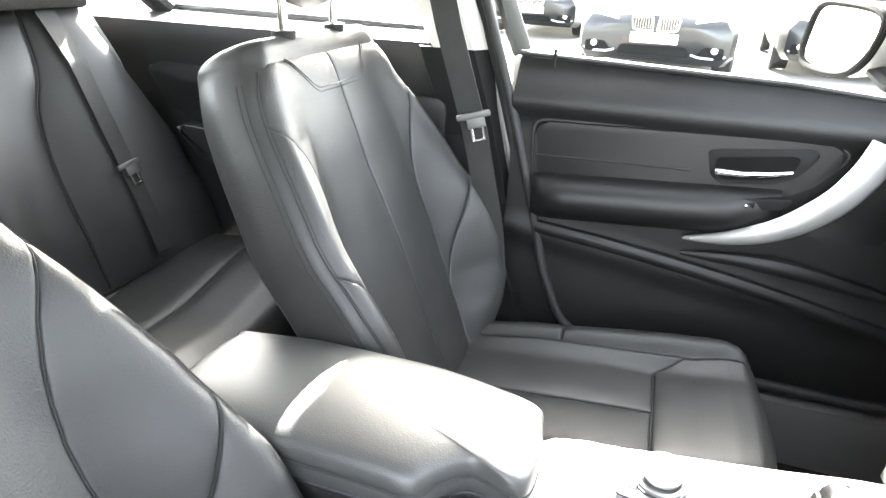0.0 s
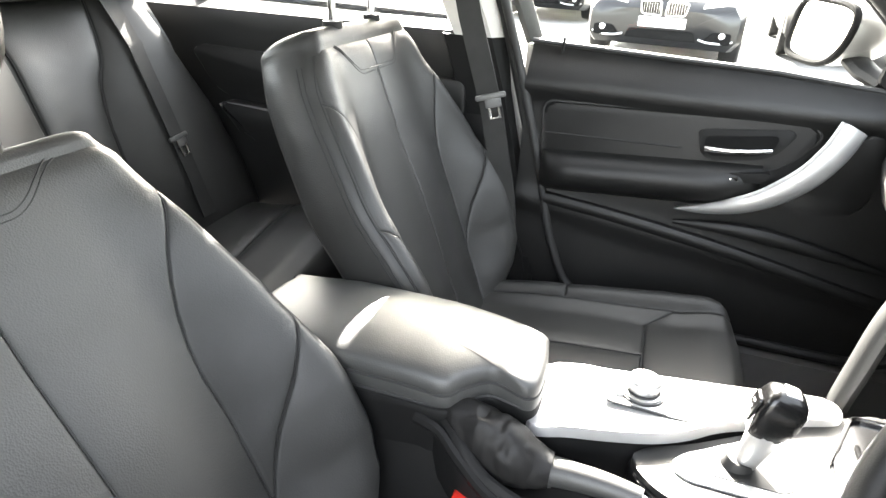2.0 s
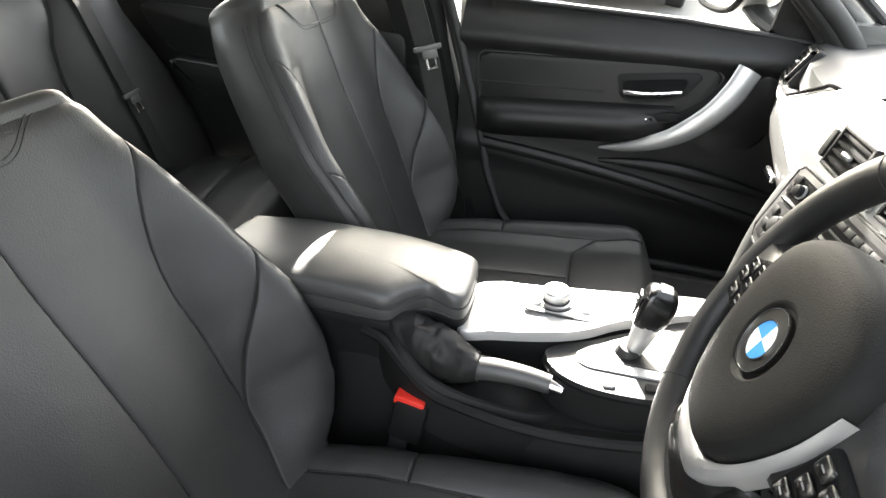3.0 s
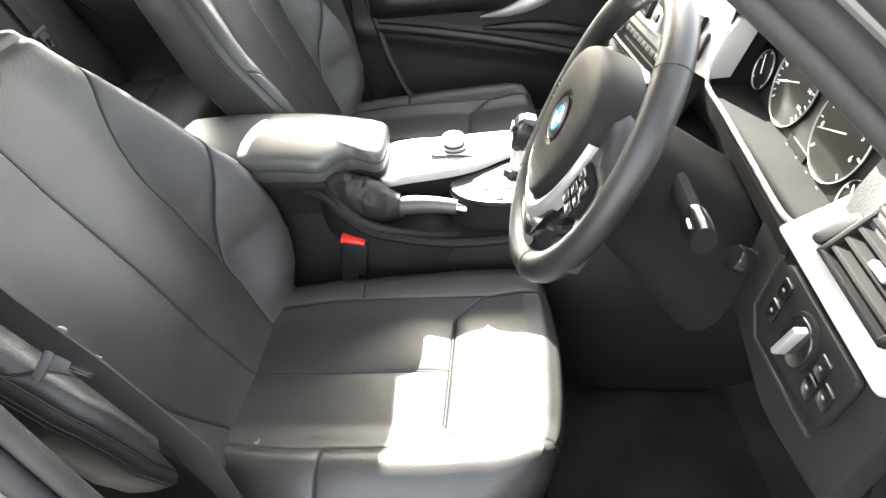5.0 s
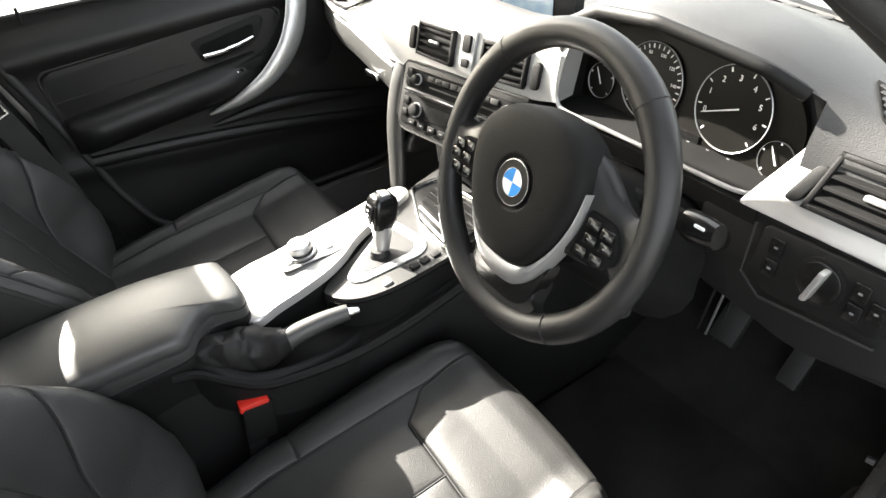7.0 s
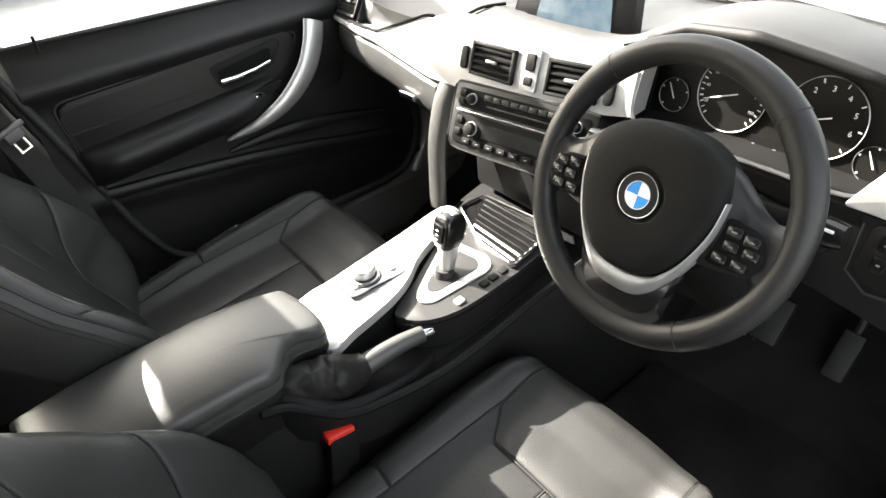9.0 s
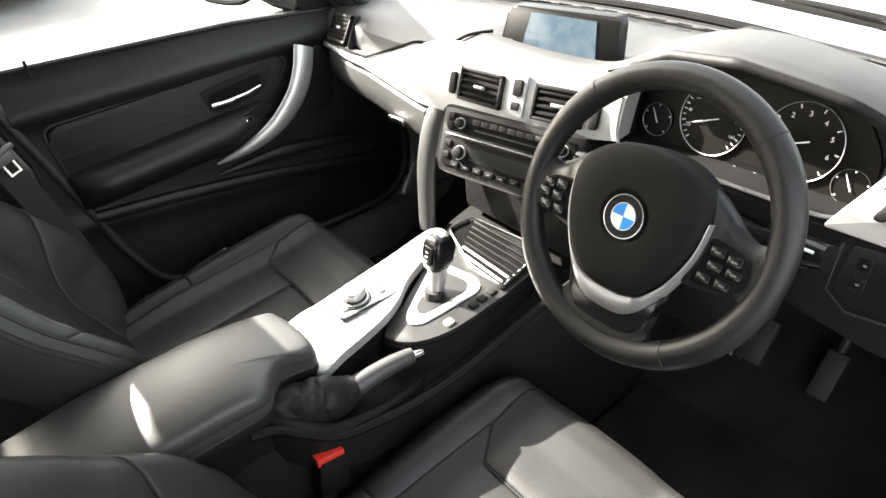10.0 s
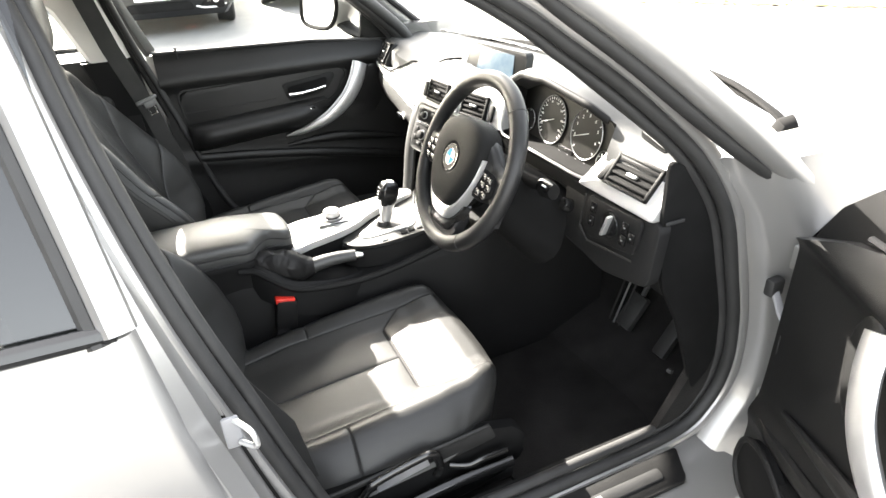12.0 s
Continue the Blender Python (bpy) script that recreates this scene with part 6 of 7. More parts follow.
# ---- doors ----
def front_door(place, name, label, outer=False):
    """A front door in closed coordinates: x along the car, d inwards from the skin, z up."""
    door = thing(name, tuple(place(0.45, 0.0, 0.30)), label, "car door", "front doors")

    def face(u, v):
        x = -0.50 + 0.92 * u
        z0 = table(x, [(-0.5, 0.40), (-0.3, 0.36), (0.25, 0.34), (0.42, 0.40)])[0]
        z1 = table(x, [(-0.5, 0.962), (0.0, 0.945), (0.2, 0.935), (0.30, 0.91), (0.42, 0.855)])[0]
        z = z0 + (z1 - z0) * v
        d = 0.0
        d += 0.026 * smooth01(0.835, 0.882, z) - 0.060 * smooth01(0.868, 0.985, z)
        d += 0.012 * (1 - smooth01(0.35, 0.6, z))
        d += 0.010 * math.exp(-((z - (0.60 - 0.13 * (x + 0.43))) / 0.025) ** 2)
        return Vector(place(x, d, z))

    nu, nv = 46, 40
    g = [[face(i / nu, j / nv) for j in range(nv + 1)] for i in range(nu + 1)]
    back = [[Vector(place(-0.50 + 0.92 * i / nu, -0.05, (0.36 if j == 1 else face(i / nu, 1.0).z))) for j in (0, 1)] for i in range(nu + 1)]
    part("door_panel", loft([a + b for a, b in zip(g, back)]), DOORSKIN, door, "black soft-skinned door panel", sharp=50)

    def slab(nm, poly, d0, d1, mat, lab="", bevel=0.006, r=0.02, parent=None, cut=None):
        return part(nm, prism(rnd(poly, r, 4), lambda a, b, c: place(a, d0 + c, b), d1 - d0, bevel, seg=3), mat, parent or door, lab)

    # upper insert with a seam across it
    ins = [(-0.455, 0.842), (0.075, 0.858), (0.108, 0.835), (0.06, 0.775), (0.0, 0.745), (-0.10, 0.735), (-0.44, 0.706)]
    slab("insert_panel", ins, -0.004, 0.010, DOORLEATHER, "leather covered insert", 0.007, 0.03)
    part("insert_seam", sweep([place(x, 0.0102, 0.775 + 0.02 * (x + 0.45)) for x in (-0.445, -0.3, -0.15)], 0.0024, n=5), SEAM, door)
    part("insert_edge", sweep([place(a, 0.0045, b) for a, b in rnd([(a * 1.012 + 0.002, (b - 0.78) * 1.06 + 0.78) for a, b in ins], 0.03, 5)], 0.003, n=6, closed=True, up=tuple(Vector(place(0, 1, 0)) - Vector(place(0, 0, 0)))), RUBBER, door)
    # armrest
    rows = []
    for i in range(21):
        x = -0.445 + 0.46 * i / 20
        t = i / 20
        k = min(1, 8 * t + 0.15) ** 0.5 * min(1, (1 - t) * 4 + 0.25) ** 0.5
        h = 0.076
        zt = 0.688 + 0.030 * t + h / 2
        rows.append([place(x, q[0] * k, zt - h / 2 + q[1] * h) for q in ((-0.01, 0.66), (0.018, 0.63), (0.042, 0.55), (0.058, 0.40), (0.066, 0.18), (0.064, -0.06), (0.054, -0.28), (0.036, -0.48), (0.014, -0.62), (-0.01, -0.68))])
    part("armrest", loft(rows), DOORLEATHER, door, "padded door armrest", sharp=70)
    # latch handle in its recess
    slab("handle_recess", [(-0.125, 0.822), (-0.11, 0.828), (0.050, 0.846), (0.062, 0.835), (0.035, 0.792), (0.0, 0.775), (-0.09, 0.762), (-0.112, 0.775)], 0.006, 0.0125, PLASTIC, "black recess", 0.003, 0.02)
    slab("recess_well", [(-0.110, 0.812), (0.035, 0.832), (0.022, 0.795), (-0.005, 0.783), (-0.088, 0.772), (-0.104, 0.783)], 0.0126, 0.0136, MATT, "", 0.0, 0.02)
    part("latch_handle", sweep([place(-0.105, 0.016, 0.787), place(-0.06, 0.026, 0.790), (place(-0.02, 0.026, 0.794)), place(0.022, 0.018, 0.800)], lambda t: 0.0068 - 0.0022 * t, 0.0042, up=tuple(Vector(place(0, 1, 0)) - Vector(place(0, 0, 0))), n=10), CHROME, door, "chrome latch handle")
    slab("switch_plate", [(-0.115, 0.742), (0.03, 0.760), (0.02, 0.738), (-0.105, 0.724)], 0.030, 0.046, PLASTIC, "black switch plate", 0.003, 0.008)
    slab("window_switch", [(-0.060, 0.742), (-0.030, 0.746), (-0.032, 0.734), (-0.060, 0.731)], 0.046, 0.051, GLOSSBLACK, "", 0.002, 0.004)
    part("switch_mark", box(tuple(place(-0.045, 0.052, 0.739)), (0.006, 0.006, 0.006), 0.002), CHROME, door, "bright switch mark")
    # silver pull
    line = spline([place(-0.138, 0.026, 0.650), place(-0.06, 0.050, 0.672), place(0.02, 0.064, 0.710), place(0.085, 0.064, 0.764), place(0.125, 0.052, 0.818), place(0.148, 0.036, 0.868)], 44)
    part("pull_handle", sweep(line, lambda t: table(t, [(0, 0.002), (0.12, 0.010), (0.3, 0.019), (0.5, 0.025), (0.75, 0.027), (1, 0.027)])[0], lambda t: 0.005 + 0.007 * math.sin(math.pi * min(0.7, t)), up=tuple(Vector(place(0, 1, 0)) - Vector(place(0, 0, 0))), n=16), PULL, door, "satin silver curved pull handle")
    slab("pull_backing", [(0.05, 0.70), (0.10, 0.735), (0.16, 0.81), (0.19, 0.87), (0.24, 0.82), (0.22, 0.70), (0.16, 0.665), (0.09, 0.67)], 0.0, 0.010, DOORSKIN, "", 0.008, 0.03)
    # lower sweep lines and door pocket
    part("lower_sweep", sweep(spline([place(-0.43, 0.002, 0.617), place(-0.25, 0.010, 0.600), place(0.0, 0.014, 0.563), place(0.26, 0.012, 0.510), place(0.38, 0.004, 0.49)], 30), 0.016, 0.014, up=tuple(Vector(place(0, 1, 0)) - Vector(place(0, 0, 0))), n=10), DOORSKIN, door, "moulded sweep line")
    part("upper_sweep", sweep(spline([place(-0.135, 0.004, 0.610), place(0.0, 0.012, 0.616), place(0.12, 0.014, 0.605), place(0.33, 0.006, 0.565)], 24), lambda t: 0.004 + 0.014 * math.sin(math.pi * t), lambda t: 0.004 + 0.012 * math.sin(math.pi * t), up=tuple(Vector(place(0, 1, 0)) - Vector(place(0, 0, 0))), n=10), DOORSKIN, door, "moulded sweep line")
    if outer:
        slab("door_pocket", [(-0.30, 0.40), (0.30, 0.37), (0.33, 0.47), (0.05, 0.52), (-0.28, 0.55)], 0.006, 0.035, PLASTIC, "black plastic door pocket", 0.012, 0.04)
        well = [(0.16, 0.375), (0.345, 0.36), (0.385, 0.40), (0.37, 0.475), (0.30, 0.50), (0.20, 0.47)]
        slab("pocket_well", well, 0.020, 0.0365, MATT, "dark mouth of the door pocket", 0.003, 0.04)
        part("pocket_rim", sweep([place(a, 0.037, b) for a, b in rnd(well, 0.04, 5)], 0.006, closed=True, up=tuple(Vector(place(0, 1, 0)) - Vector(place(0, 0, 0))), n=8), PLASTIC, door, "black pocket rim")
    part("window_slot", sweep([place(-0.50, -0.018, 0.967), place(0.0, -0.018, 0.950), place(0.28, -0.014, 0.925)], 0.010, 0.006, n=8), RUBBER, door, "black window seal")
    part("lock_pin", sweep([place(-0.43, -0.006, 0.945), place(-0.43, -0.006, 0.980)], 0.0035, up=(1, 0, 0), n=8), PLASTIC, door, "black lock pin")
    # outer skin
    rows = []
    zt = lambda x: table(x, [(-0.52, 0.955), (0.2, 0.935), (0.3, 0.91), (0.48, 0.83)])[0]
    for i in range(13):
        x = -0.52 + 1.0 * i / 12
        rows.append([place(x, -(lat(z) - 0.745), z) for z in (0.32, 0.45, 0.6, 0.75)] + [place(x, -(lat(zq) - 0.745), zq) for zq in ((0.75 + zt(x)) / 2, zt(x))] + [place(x, -0.055, zt(x)), place(x, -0.055, 0.32)])
    part("outer_skin", loft(rows), PAINT, door, "silver painted outer skin")
    # window frame
    part("window_frame", sweep(spline([place(-0.505, -0.055, 0.965), place(-0.56, 0.0, 1.12), place(-0.61, 0.075, 1.28), place(-0.60, 0.115, 1.345), place(-0.45, 0.120, 1.355), place(-0.25, 0.10, 1.325), place(-0.06, 0.06, 1.24), place(0.10, 0.0, 1.13), place(0.27, -0.05, 1.00), place(0.36, -0.06, 0.925), place(0.435, -0.065, 0.845)], 60), 0.016, 0.022, n=8), RUBBER, door, "black window frame")
    # mirror sail
    slab("mirror_sail", [(0.175, 0.945), (0.28, 0.915), (0.42, 0.85), (0.36, 0.935), (0.24, 1.035), (0.185, 1.03)], -0.03, -0.012, PLASTIC, "black mirror corner", 0.004, 0.01)
    return door


front_door(lambda x, d, z: (x, 0.745 - d - 0.03 * max(0, x + 0.1) ** 2, z), "passenger_door", "closed passenger door with black trim and silver pull")
_H = Vector((0.47, -0.845, 0))
_T = Matrix.Translation(_H) @ Matrix.Rotation(radians(64), 4, "Z") @ Matrix.Translation(-_H)
front_door(lambda x, d, z: tuple(_T @ Vector((x, -(0.745 - d) - 0.03, z))), "driver_door", "wide open driver's door with silver pull handle", True)
# window glass of the passenger's door
pg = thing("door_glass", (-0.1, 0.78, 0.95), "clear side window in the passenger door", "window", kind="structure")
_w = part("pane", loft([[(x, 0.775 - 0.10 * t, 0.94 + 0.40 * t * table(x, [(-0.56, 1.0), (-0.2, 0.95), (0.1, 0.45), (0.4, 0.02)])[0]) for t in (0, 0.33, 0.66, 1)] for x in (-0.56, -0.3, 0.0, 0.2, 0.4)], closed=False), GLASS, pg)
_w.visible_shadow = False

# rear doors
for s in (-1, 1):
    rd = thing("rear_door", (-0.95, s * 0.80, 0.3), "closed rear door, silver outside and black trimmed inside", "car door", "rear doors")
    xs = [-0.575, -0.7, -0.85, -1.0, -1.15, -1.3, -1.5, -1.66]
    lead = lambda z: table(z, [(0.30, -0.465), (0.55, -0.498), (0.75, -0.528), (0.84, -0.546), (0.99, -0.574)])[0]
    zs = (0.30, 0.38, 0.45, 0.52, 0.6, 0.68, 0.75, 0.82, 0.88, 0.93, 0.975)
    rows = [[(lead(z) + dx, s * (lat(z) + dy), z) for z in zs] + [(lead(0.985) + dx, s * 0.80, 0.985), (lead(0.3) + dx, s * 0.80, 0.30)] for dx, dy in ((0.0, -0.030), (0.0, -0.014), (-0.003, -0.006), (-0.010, -0.001), (-0.022, 0.002), (-0.045, 0.003))]
    rows += [[(x, s * (lat(z) + 0.003), z) for z in zs] + [(x, s * 0.80, 0.985), (x, s * 0.80, 0.30)] for x in xs[1:]]
    part("outer_skin", loft(rows), PAINT, rd, "silver painted outer skin")
    part("inner_panel", loft([[(x, s * 0.745, 0.35), (x, s * 0.735, 0.6), (x, s * 0.745, 0.85), (x, s * 0.72, 0.93), (x, s * 0.725, 0.975), (x, s * 0.79, 0.99), (x, s * 0.79, 0.35)] for x in xs]), DOORSKIN, rd, "black inner panel")
    part("insert_panel", prism(rnd([(-0.64, 0.868), (-1.36, 0.884), (-1.40, 0.868), (-1.32, 0.760), (-0.64, 0.738)], 0.03), lambda a, b, c: (a, s * (0.745 - c), b), 0.014, 0.006), DOORLEATHER, rd)
    part("armrest", prism(rnd([(-0.66, 0.730), (-1.29, 0.748), (-1.31, 0.735), (-1.22, 0.655), (-0.68, 0.645)], 0.025), lambda a, b, c: (a, s * (0.745 - c), b), 0.05, 0.018), DOORLEATHER, rd)
    part("latch_handle", box((-0.78, s * 0.722, 0.80), (0.10, 0.012, 0.018), 0.005), CHROME, rd, "chrome latch handle")
    fr = spline([(-0.582, s * 0.838, 0.985), (-0.60, s * 0.785, 1.10), (-0.625, s * 0.715, 1.25), (-0.65, s * 0.655, 1.345), (-0.85, s * 0.635, 1.375), (-1.1, s * 0.65, 1.34), (-1.32, s * 0.69, 1.24), (-1.42, s * 0.76, 1.08), (-1.38, s * 0.82, 0.99)], 50)
    part("window_frame", sweep(fr, 0.018, 0.022, n=8), PAINT if s < 0 else PLASTIC, rd, "window frame")
    part("window_seal", sweep([p + Vector((-0.02, 0, -0.01)) for p in fr], 0.012, 0.012, n=8), RUBBER, rd)
    part("belt_strip", sweep([(-0.585, s * 0.838, 0.988), (-1.0, s * 0.84, 0.995), (-1.38, s * 0.83, 1.0)], 0.010, 0.010, n=8), GLOSSBLACK, rd, "black belt moulding")
    _w = part("pane", loft([[(x, s * (0.825 - 0.155 * t), 0.985 + 0.36 * t * k) for t in (0, 0.5, 1)] for x, k in ((-0.60, 1), (-0.85, 1.06), (-1.1, 1.0), (-1.3, 0.75), (-1.4, 0.3))], closed=False), GLASS if s > 0 else DARKGLASS, rd, "window pane")
    _w.visible_shadow = False

# hinge and check strap of the open door
chk = thing("check_strap", (0.44, -0.80, 0.68), "black door check strap between pillar and open door", "door check")
part("bracket", box((0.412, -0.815, 0.728), (0.030, 0.020, 0.034), 0.005), RUBBER, chk)
part("strap", sweep([(0.412, -0.815, 0.726), (0.398, -0.85, 0.695), (0.388, -0.885, 0.672)], 0.008, 0.005, n=8), GREYPLASTIC, chk, "grey steel strap")
part("strap_end", box((0.392, -0.880, 0.650), (0.028, 0.024, 0.05), 0.006), RUBBER, chk)
for z in (0.80, 0.49):
    hg = thing("hinge", (0.43, -0.85, z), "silver painted door hinge", "hinge", "door hinges")
    part("leaf", box((0.432, -0.842, z), (0.05, 0.016, 0.045), 0.004), PAINT, hg)
    part("knuckle", sweep([(0.412, -0.856, z - 0.028), (0.412, -0.856, z + 0.028)], 0.009, up=(1, 0, 0), n=10), PAINT, hg)
# sill tread and striker
st = thing("sill_tread", (0.0, -0.80, 0.32), "black sill tread plate with raised bar", "sill plate")
part("plate", prism(rnd([(-0.44, -0.832), (0.275, -0.832), (0.305, -0.764), (-0.44, -0.764)], 0.01), lambda a, b, c: (a, b, 0.331 - 0.26 * max(0.0, -0.78 - b) + c), 0.008, 0.003), PLASTIC, st)
part("raised_bar", prism(rnd([(-0.20, -0.812), (0.235, -0.812), (0.235, -0.790), (-0.20, -0.790)], 0.008), lambda a, b, c: (a, b, 0.337 - 0.26 * max(0.0, -0.78 - b) + c), 0.004, 0.001), RUBBER, st)
for i in range(4):
    part("plain_bar", box((0.085 - 0.022 * i, -0.801, 0.3375), (0.014, 0.010, 0.002), 0.0), GREYPLASTIC, st, "grey bar of lettering")
tb = thing("sill_trim", (0.0, -0.70, 0.32), "black plastic sill trim inside the door seal", "sill trim")
part("cover", loft([[(x, -0.672 - 0.05 * max(0, x - 0.28), 0.20), (x, -0.676 - 0.05 * max(0, x - 0.28), 0.315), (x, -0.684 - 0.05 * max(0, x - 0.28), 0.330), (x, -0.715, 0.332), (x, -0.725, 0.32), (x, -0.725, 0.20)] for x in (-0.45, -0.2, 0.1, 0.25, 0.36, 0.40)]), PLASTIC, tb)
sk = thing("door_striker", (-0.505, -0.84, 0.79), "bright steel door striker on the centre pillar", "striker")
part("loop", sweep(spline([(-0.502, -0.842, 0.838), (-0.486, -0.866, 0.833), (-0.484, -0.868, 0.812), (-0.500, -0.846, 0.806)], 20), 0.0036, n=8), PULL, sk)
part("plate", box((-0.506, -0.842, 0.820), (0.020, 0.006, 0.046), 0.003), GREYPLASTIC, sk, "grey steel plate")

# ---- seat belts ----
def ribbon(path, w, up, t=0.0012):
    return sweep(path, w, t, up=up, n=4, profile=[(1, 1), (-1, 1), (-1, -1), (1, -1)])


def tongue(p, along, face, parent):
    """Black tongue bar with a steel loop."""
    al, fc = Vector(along).normalized(), Vector(face).normalized()
    sd = al.cross(fc).normalized()
    p = Vector(p)
    m = Matrix((sd, al, fc)).transposed()
    b = box(tuple(p), (0.064, 0.012, 0.009), 0.004, m)
    b = box(tuple(p - al * 0.014 + sd * 0.003), (0.034, 0.020, 0.007), 0.003, m, b)
    part("tongue_bar", b, TONGUE, parent, "grey tongue bar")
    q = [p - al * 0.022 + sd * 0.013, p - al * 0.046 + sd * 0.013, p - al * 0.046 - sd * 0.007, p - al * 0.022 - sd * 0.007]
    part("tongue_loop", sweep(q, 0.004, 0.002, up=tuple(fc), closed=True, n=6), CHROME, parent, "bright steel loop")


pb = thing("seat_belt", (-0.52, 0.62, 0.35), "black seat belt hanging on the centre pillar with its tongue", "seat belt", "seat belts")
part("webbing", ribbon([(-0.645, 0.575, 1.22), (-0.60, 0.60, 1.02), (-0.545, 0.615, 0.84), (-0.50, 0.62, 0.65), (-0.47, 0.625, 0.42)], 0.024, (0, 1, 0)), BELT, pb)
tongue((-0.545, 0.600, 0.868), (-0.25, -0.03, 1), (0.3, -1, 0), pb)
part("belt_guide", box((-0.655, 0.578, 1.23), (0.07, 0.025, 0.06), 0.01), PLASTIC, pb, "black belt guide")
db = thing("seat_belt", (-0.50, -0.66, 0.35), "black driver's seat belt with its tongue beside the seat", "seat belt", "seat belts")
part("webbing", ribbon([(-0.68, -0.60, 1.22), (-0.635, -0.605, 0.95), (-0.568, -0.61, 0.817), (-0.515, -0.612, 0.737), (-0.440, -0.614, 0.590), (-0.42, -0.62, 0.46)], 0.024, (0, 1, 0)), BELT, db)
tongue((-0.548, -0.612, 0.752), (-0.80, -0.05, 0.55), (0.35, -0.75, 0.55), db)
rb = thing("seat_belt", (-1.25, 0.55, 0.46), "black rear seat belt across the bench with its tongue", "seat belt", "seat belts")
rbp = [rear_back(0.84, v) + normal_of(rear_back, 0.84, v) * 0.014 for v in [1.04 - 0.96 * i / 24 for i in range(25)]]
part("webbing", ribbon(rbp, 0.024, (1, 0, 0.4)), BELT, rb)
tongue(tuple(rear_back(0.835, 0.425) + normal_of(rear_back, 0.84, 0.42) * 0.022), (-0.35, -0.10, 1), (1, 0, 0.4), rb)

# ---- floor mat, pedals ----
mat_ = thing("floor_mat", (0.2, -0.40, 0.196), "black carpet floor mat in the driver's footwell", "floor mat")
part("carpet", prism(rnd([(0.02, -0.62), (0.50, -0.62), (0.50, -0.20), (0.02, -0.20)], 0.05), lambda a, b, c: (a, b, 0.196 + 0.5 * max(0, a - 0.32) ** 1.6 + c), 0.010, 0.003), CARPET, mat_)
for y, w in ((-0.50, 0.04), (-0.36, 0.055)):
    pd = thing("pedal", (0.55, y, 0.35), "black rubber foot pedal in the dark footwell", "pedal", "pedals")
    part("pad", box((0.52, y, 0.36), (0.02, w, 0.10), 0.005, Matrix.Rotation(radians(35), 3, "Y")), RUBBER, pd)
    part("arm", sweep([(0.54, y, 0.38), (0.62, y, 0.55), (0.65, y, 0.7)], 0.008, n=8), RUBBER, pd)
for y in (-0.305, -0.325, -0.345):
    part("pad_strip", box((0.512, y, 0.372), (0.004, 0.005, 0.13), 0.001, Matrix.Rotation(radians(20), 3, "Y")), PULL if y == -0.325 else RUBBER, pd, "bright metal strip" if y == -0.325 else "")
kick = thing("kick_panel", (0.4, -0.70, 0.4), "black kick panel with bonnet release lever", "trim panel")
part("panel", prism(rnd([(0.26, 0.33), (0.60, 0.30), (0.60, 0.72), (0.40, 0.66), (0.36, 0.5)], 0.04), lambda a, b, c: (a, -0.728 + c, b), 0.02, 0.006), CARPET, kick)
part("release_lever", box((0.345, -0.705, 0.55), (0.010, 0.008, 0.016), 0.003), GREYPLASTIC, kick, "bright release lever")
part("rivet", sweep([(0.318, -0.710, 0.49), (0.316, -0.700, 0.49)], 0.005, n=10), RUBBER, kick)

# ---- mirror and wiper ----
def door_mirror(s):
    m = thing("door_mirror", (0.20, s * 0.86, 0.96), "silver door mirror with black base", "mirror", "door mirrors")
    rim = [tuple(p)[:2] for p in spline([(-0.115, 0.055, 0), (0.0, 0.068, 0), (0.085, 0.060, 0), (0.100, 0.0, 0), (0.085, -0.050, 0), (0.0, -0.062, 0), (-0.085, -0.050, 0), (-0.125, 0.0, 0)], 40, True)]
    at = lambda a, b, d: (0.085 + d - 0.32 * a + 0.1 * b, s * (0.965 + a), 1.015 + b)
    rows = [[at(a * k, b * k, d) for a, b in rim] for k, d in ((1.0, 0.0), (1.04, 0.02), (0.95, 0.06), (0.7, 0.10), (0.2, 0.12))]
    part("housing", loft(rows), PAINT, m, "silver mirror housing")
    part("rim", sweep([at(a * 0.98, b * 0.98, -0.004) for a, b in rim], 0.008, closed=True, up=(1, 0, 0), n=8), MATT, m, "black mirror rim")
    part("mirror_glass", prism([(a * 0.92, b * 0.92) for a, b in rim], lambda a, b, c: at(a, b, -0.003 - c), 0.002), material("mirror_silver", (0.9, 0.9, 0.9), 0.02, 1.0), m, "mirror glass")
    part("stalk", sweep([(0.20, s * 0.78, 0.94), (0.17, s * 0.84, 0.955), (0.14, s * 0.90, 0.985)], 0.03, 0.018, n=10), PLASTIC, m, "black mirror base")


door_mirror(1)
wp_ = thing("wiper", (0.60, -0.55, 0.95), "black windscreen wiper at the foot of the glass", "wiper")
part("arm", sweep(spline([(0.550, -0.668, 0.948), (0.575, -0.615, 0.962), (0.637, -0.452, 0.975), (0.690, -0.27, 0.975), (0.712, -0.179, 0.972)], 24), lambda t: 0.013 - 0.009 * t, 0.005, n=8), MATT, wp_, "matt black wiper arm")
part("pivot_cap", sweep([(0.535, -0.655, 0.930), (0.545, -0.662, 0.955), (0.560, -0.672, 0.962)], lambda t: 0.030 - 0.010 * t, 0.016, n=12), MATT, wp_, "matt black pivot cap")
part("blade", sweep([(0.60, -0.60, 0.952), (0.675, -0.35, 0.962), (0.735, -0.05, 0.965), (0.745, 0.10, 0.965)], 0.005, 0.007, n=8), MATT, wp_, "black rubber blade")

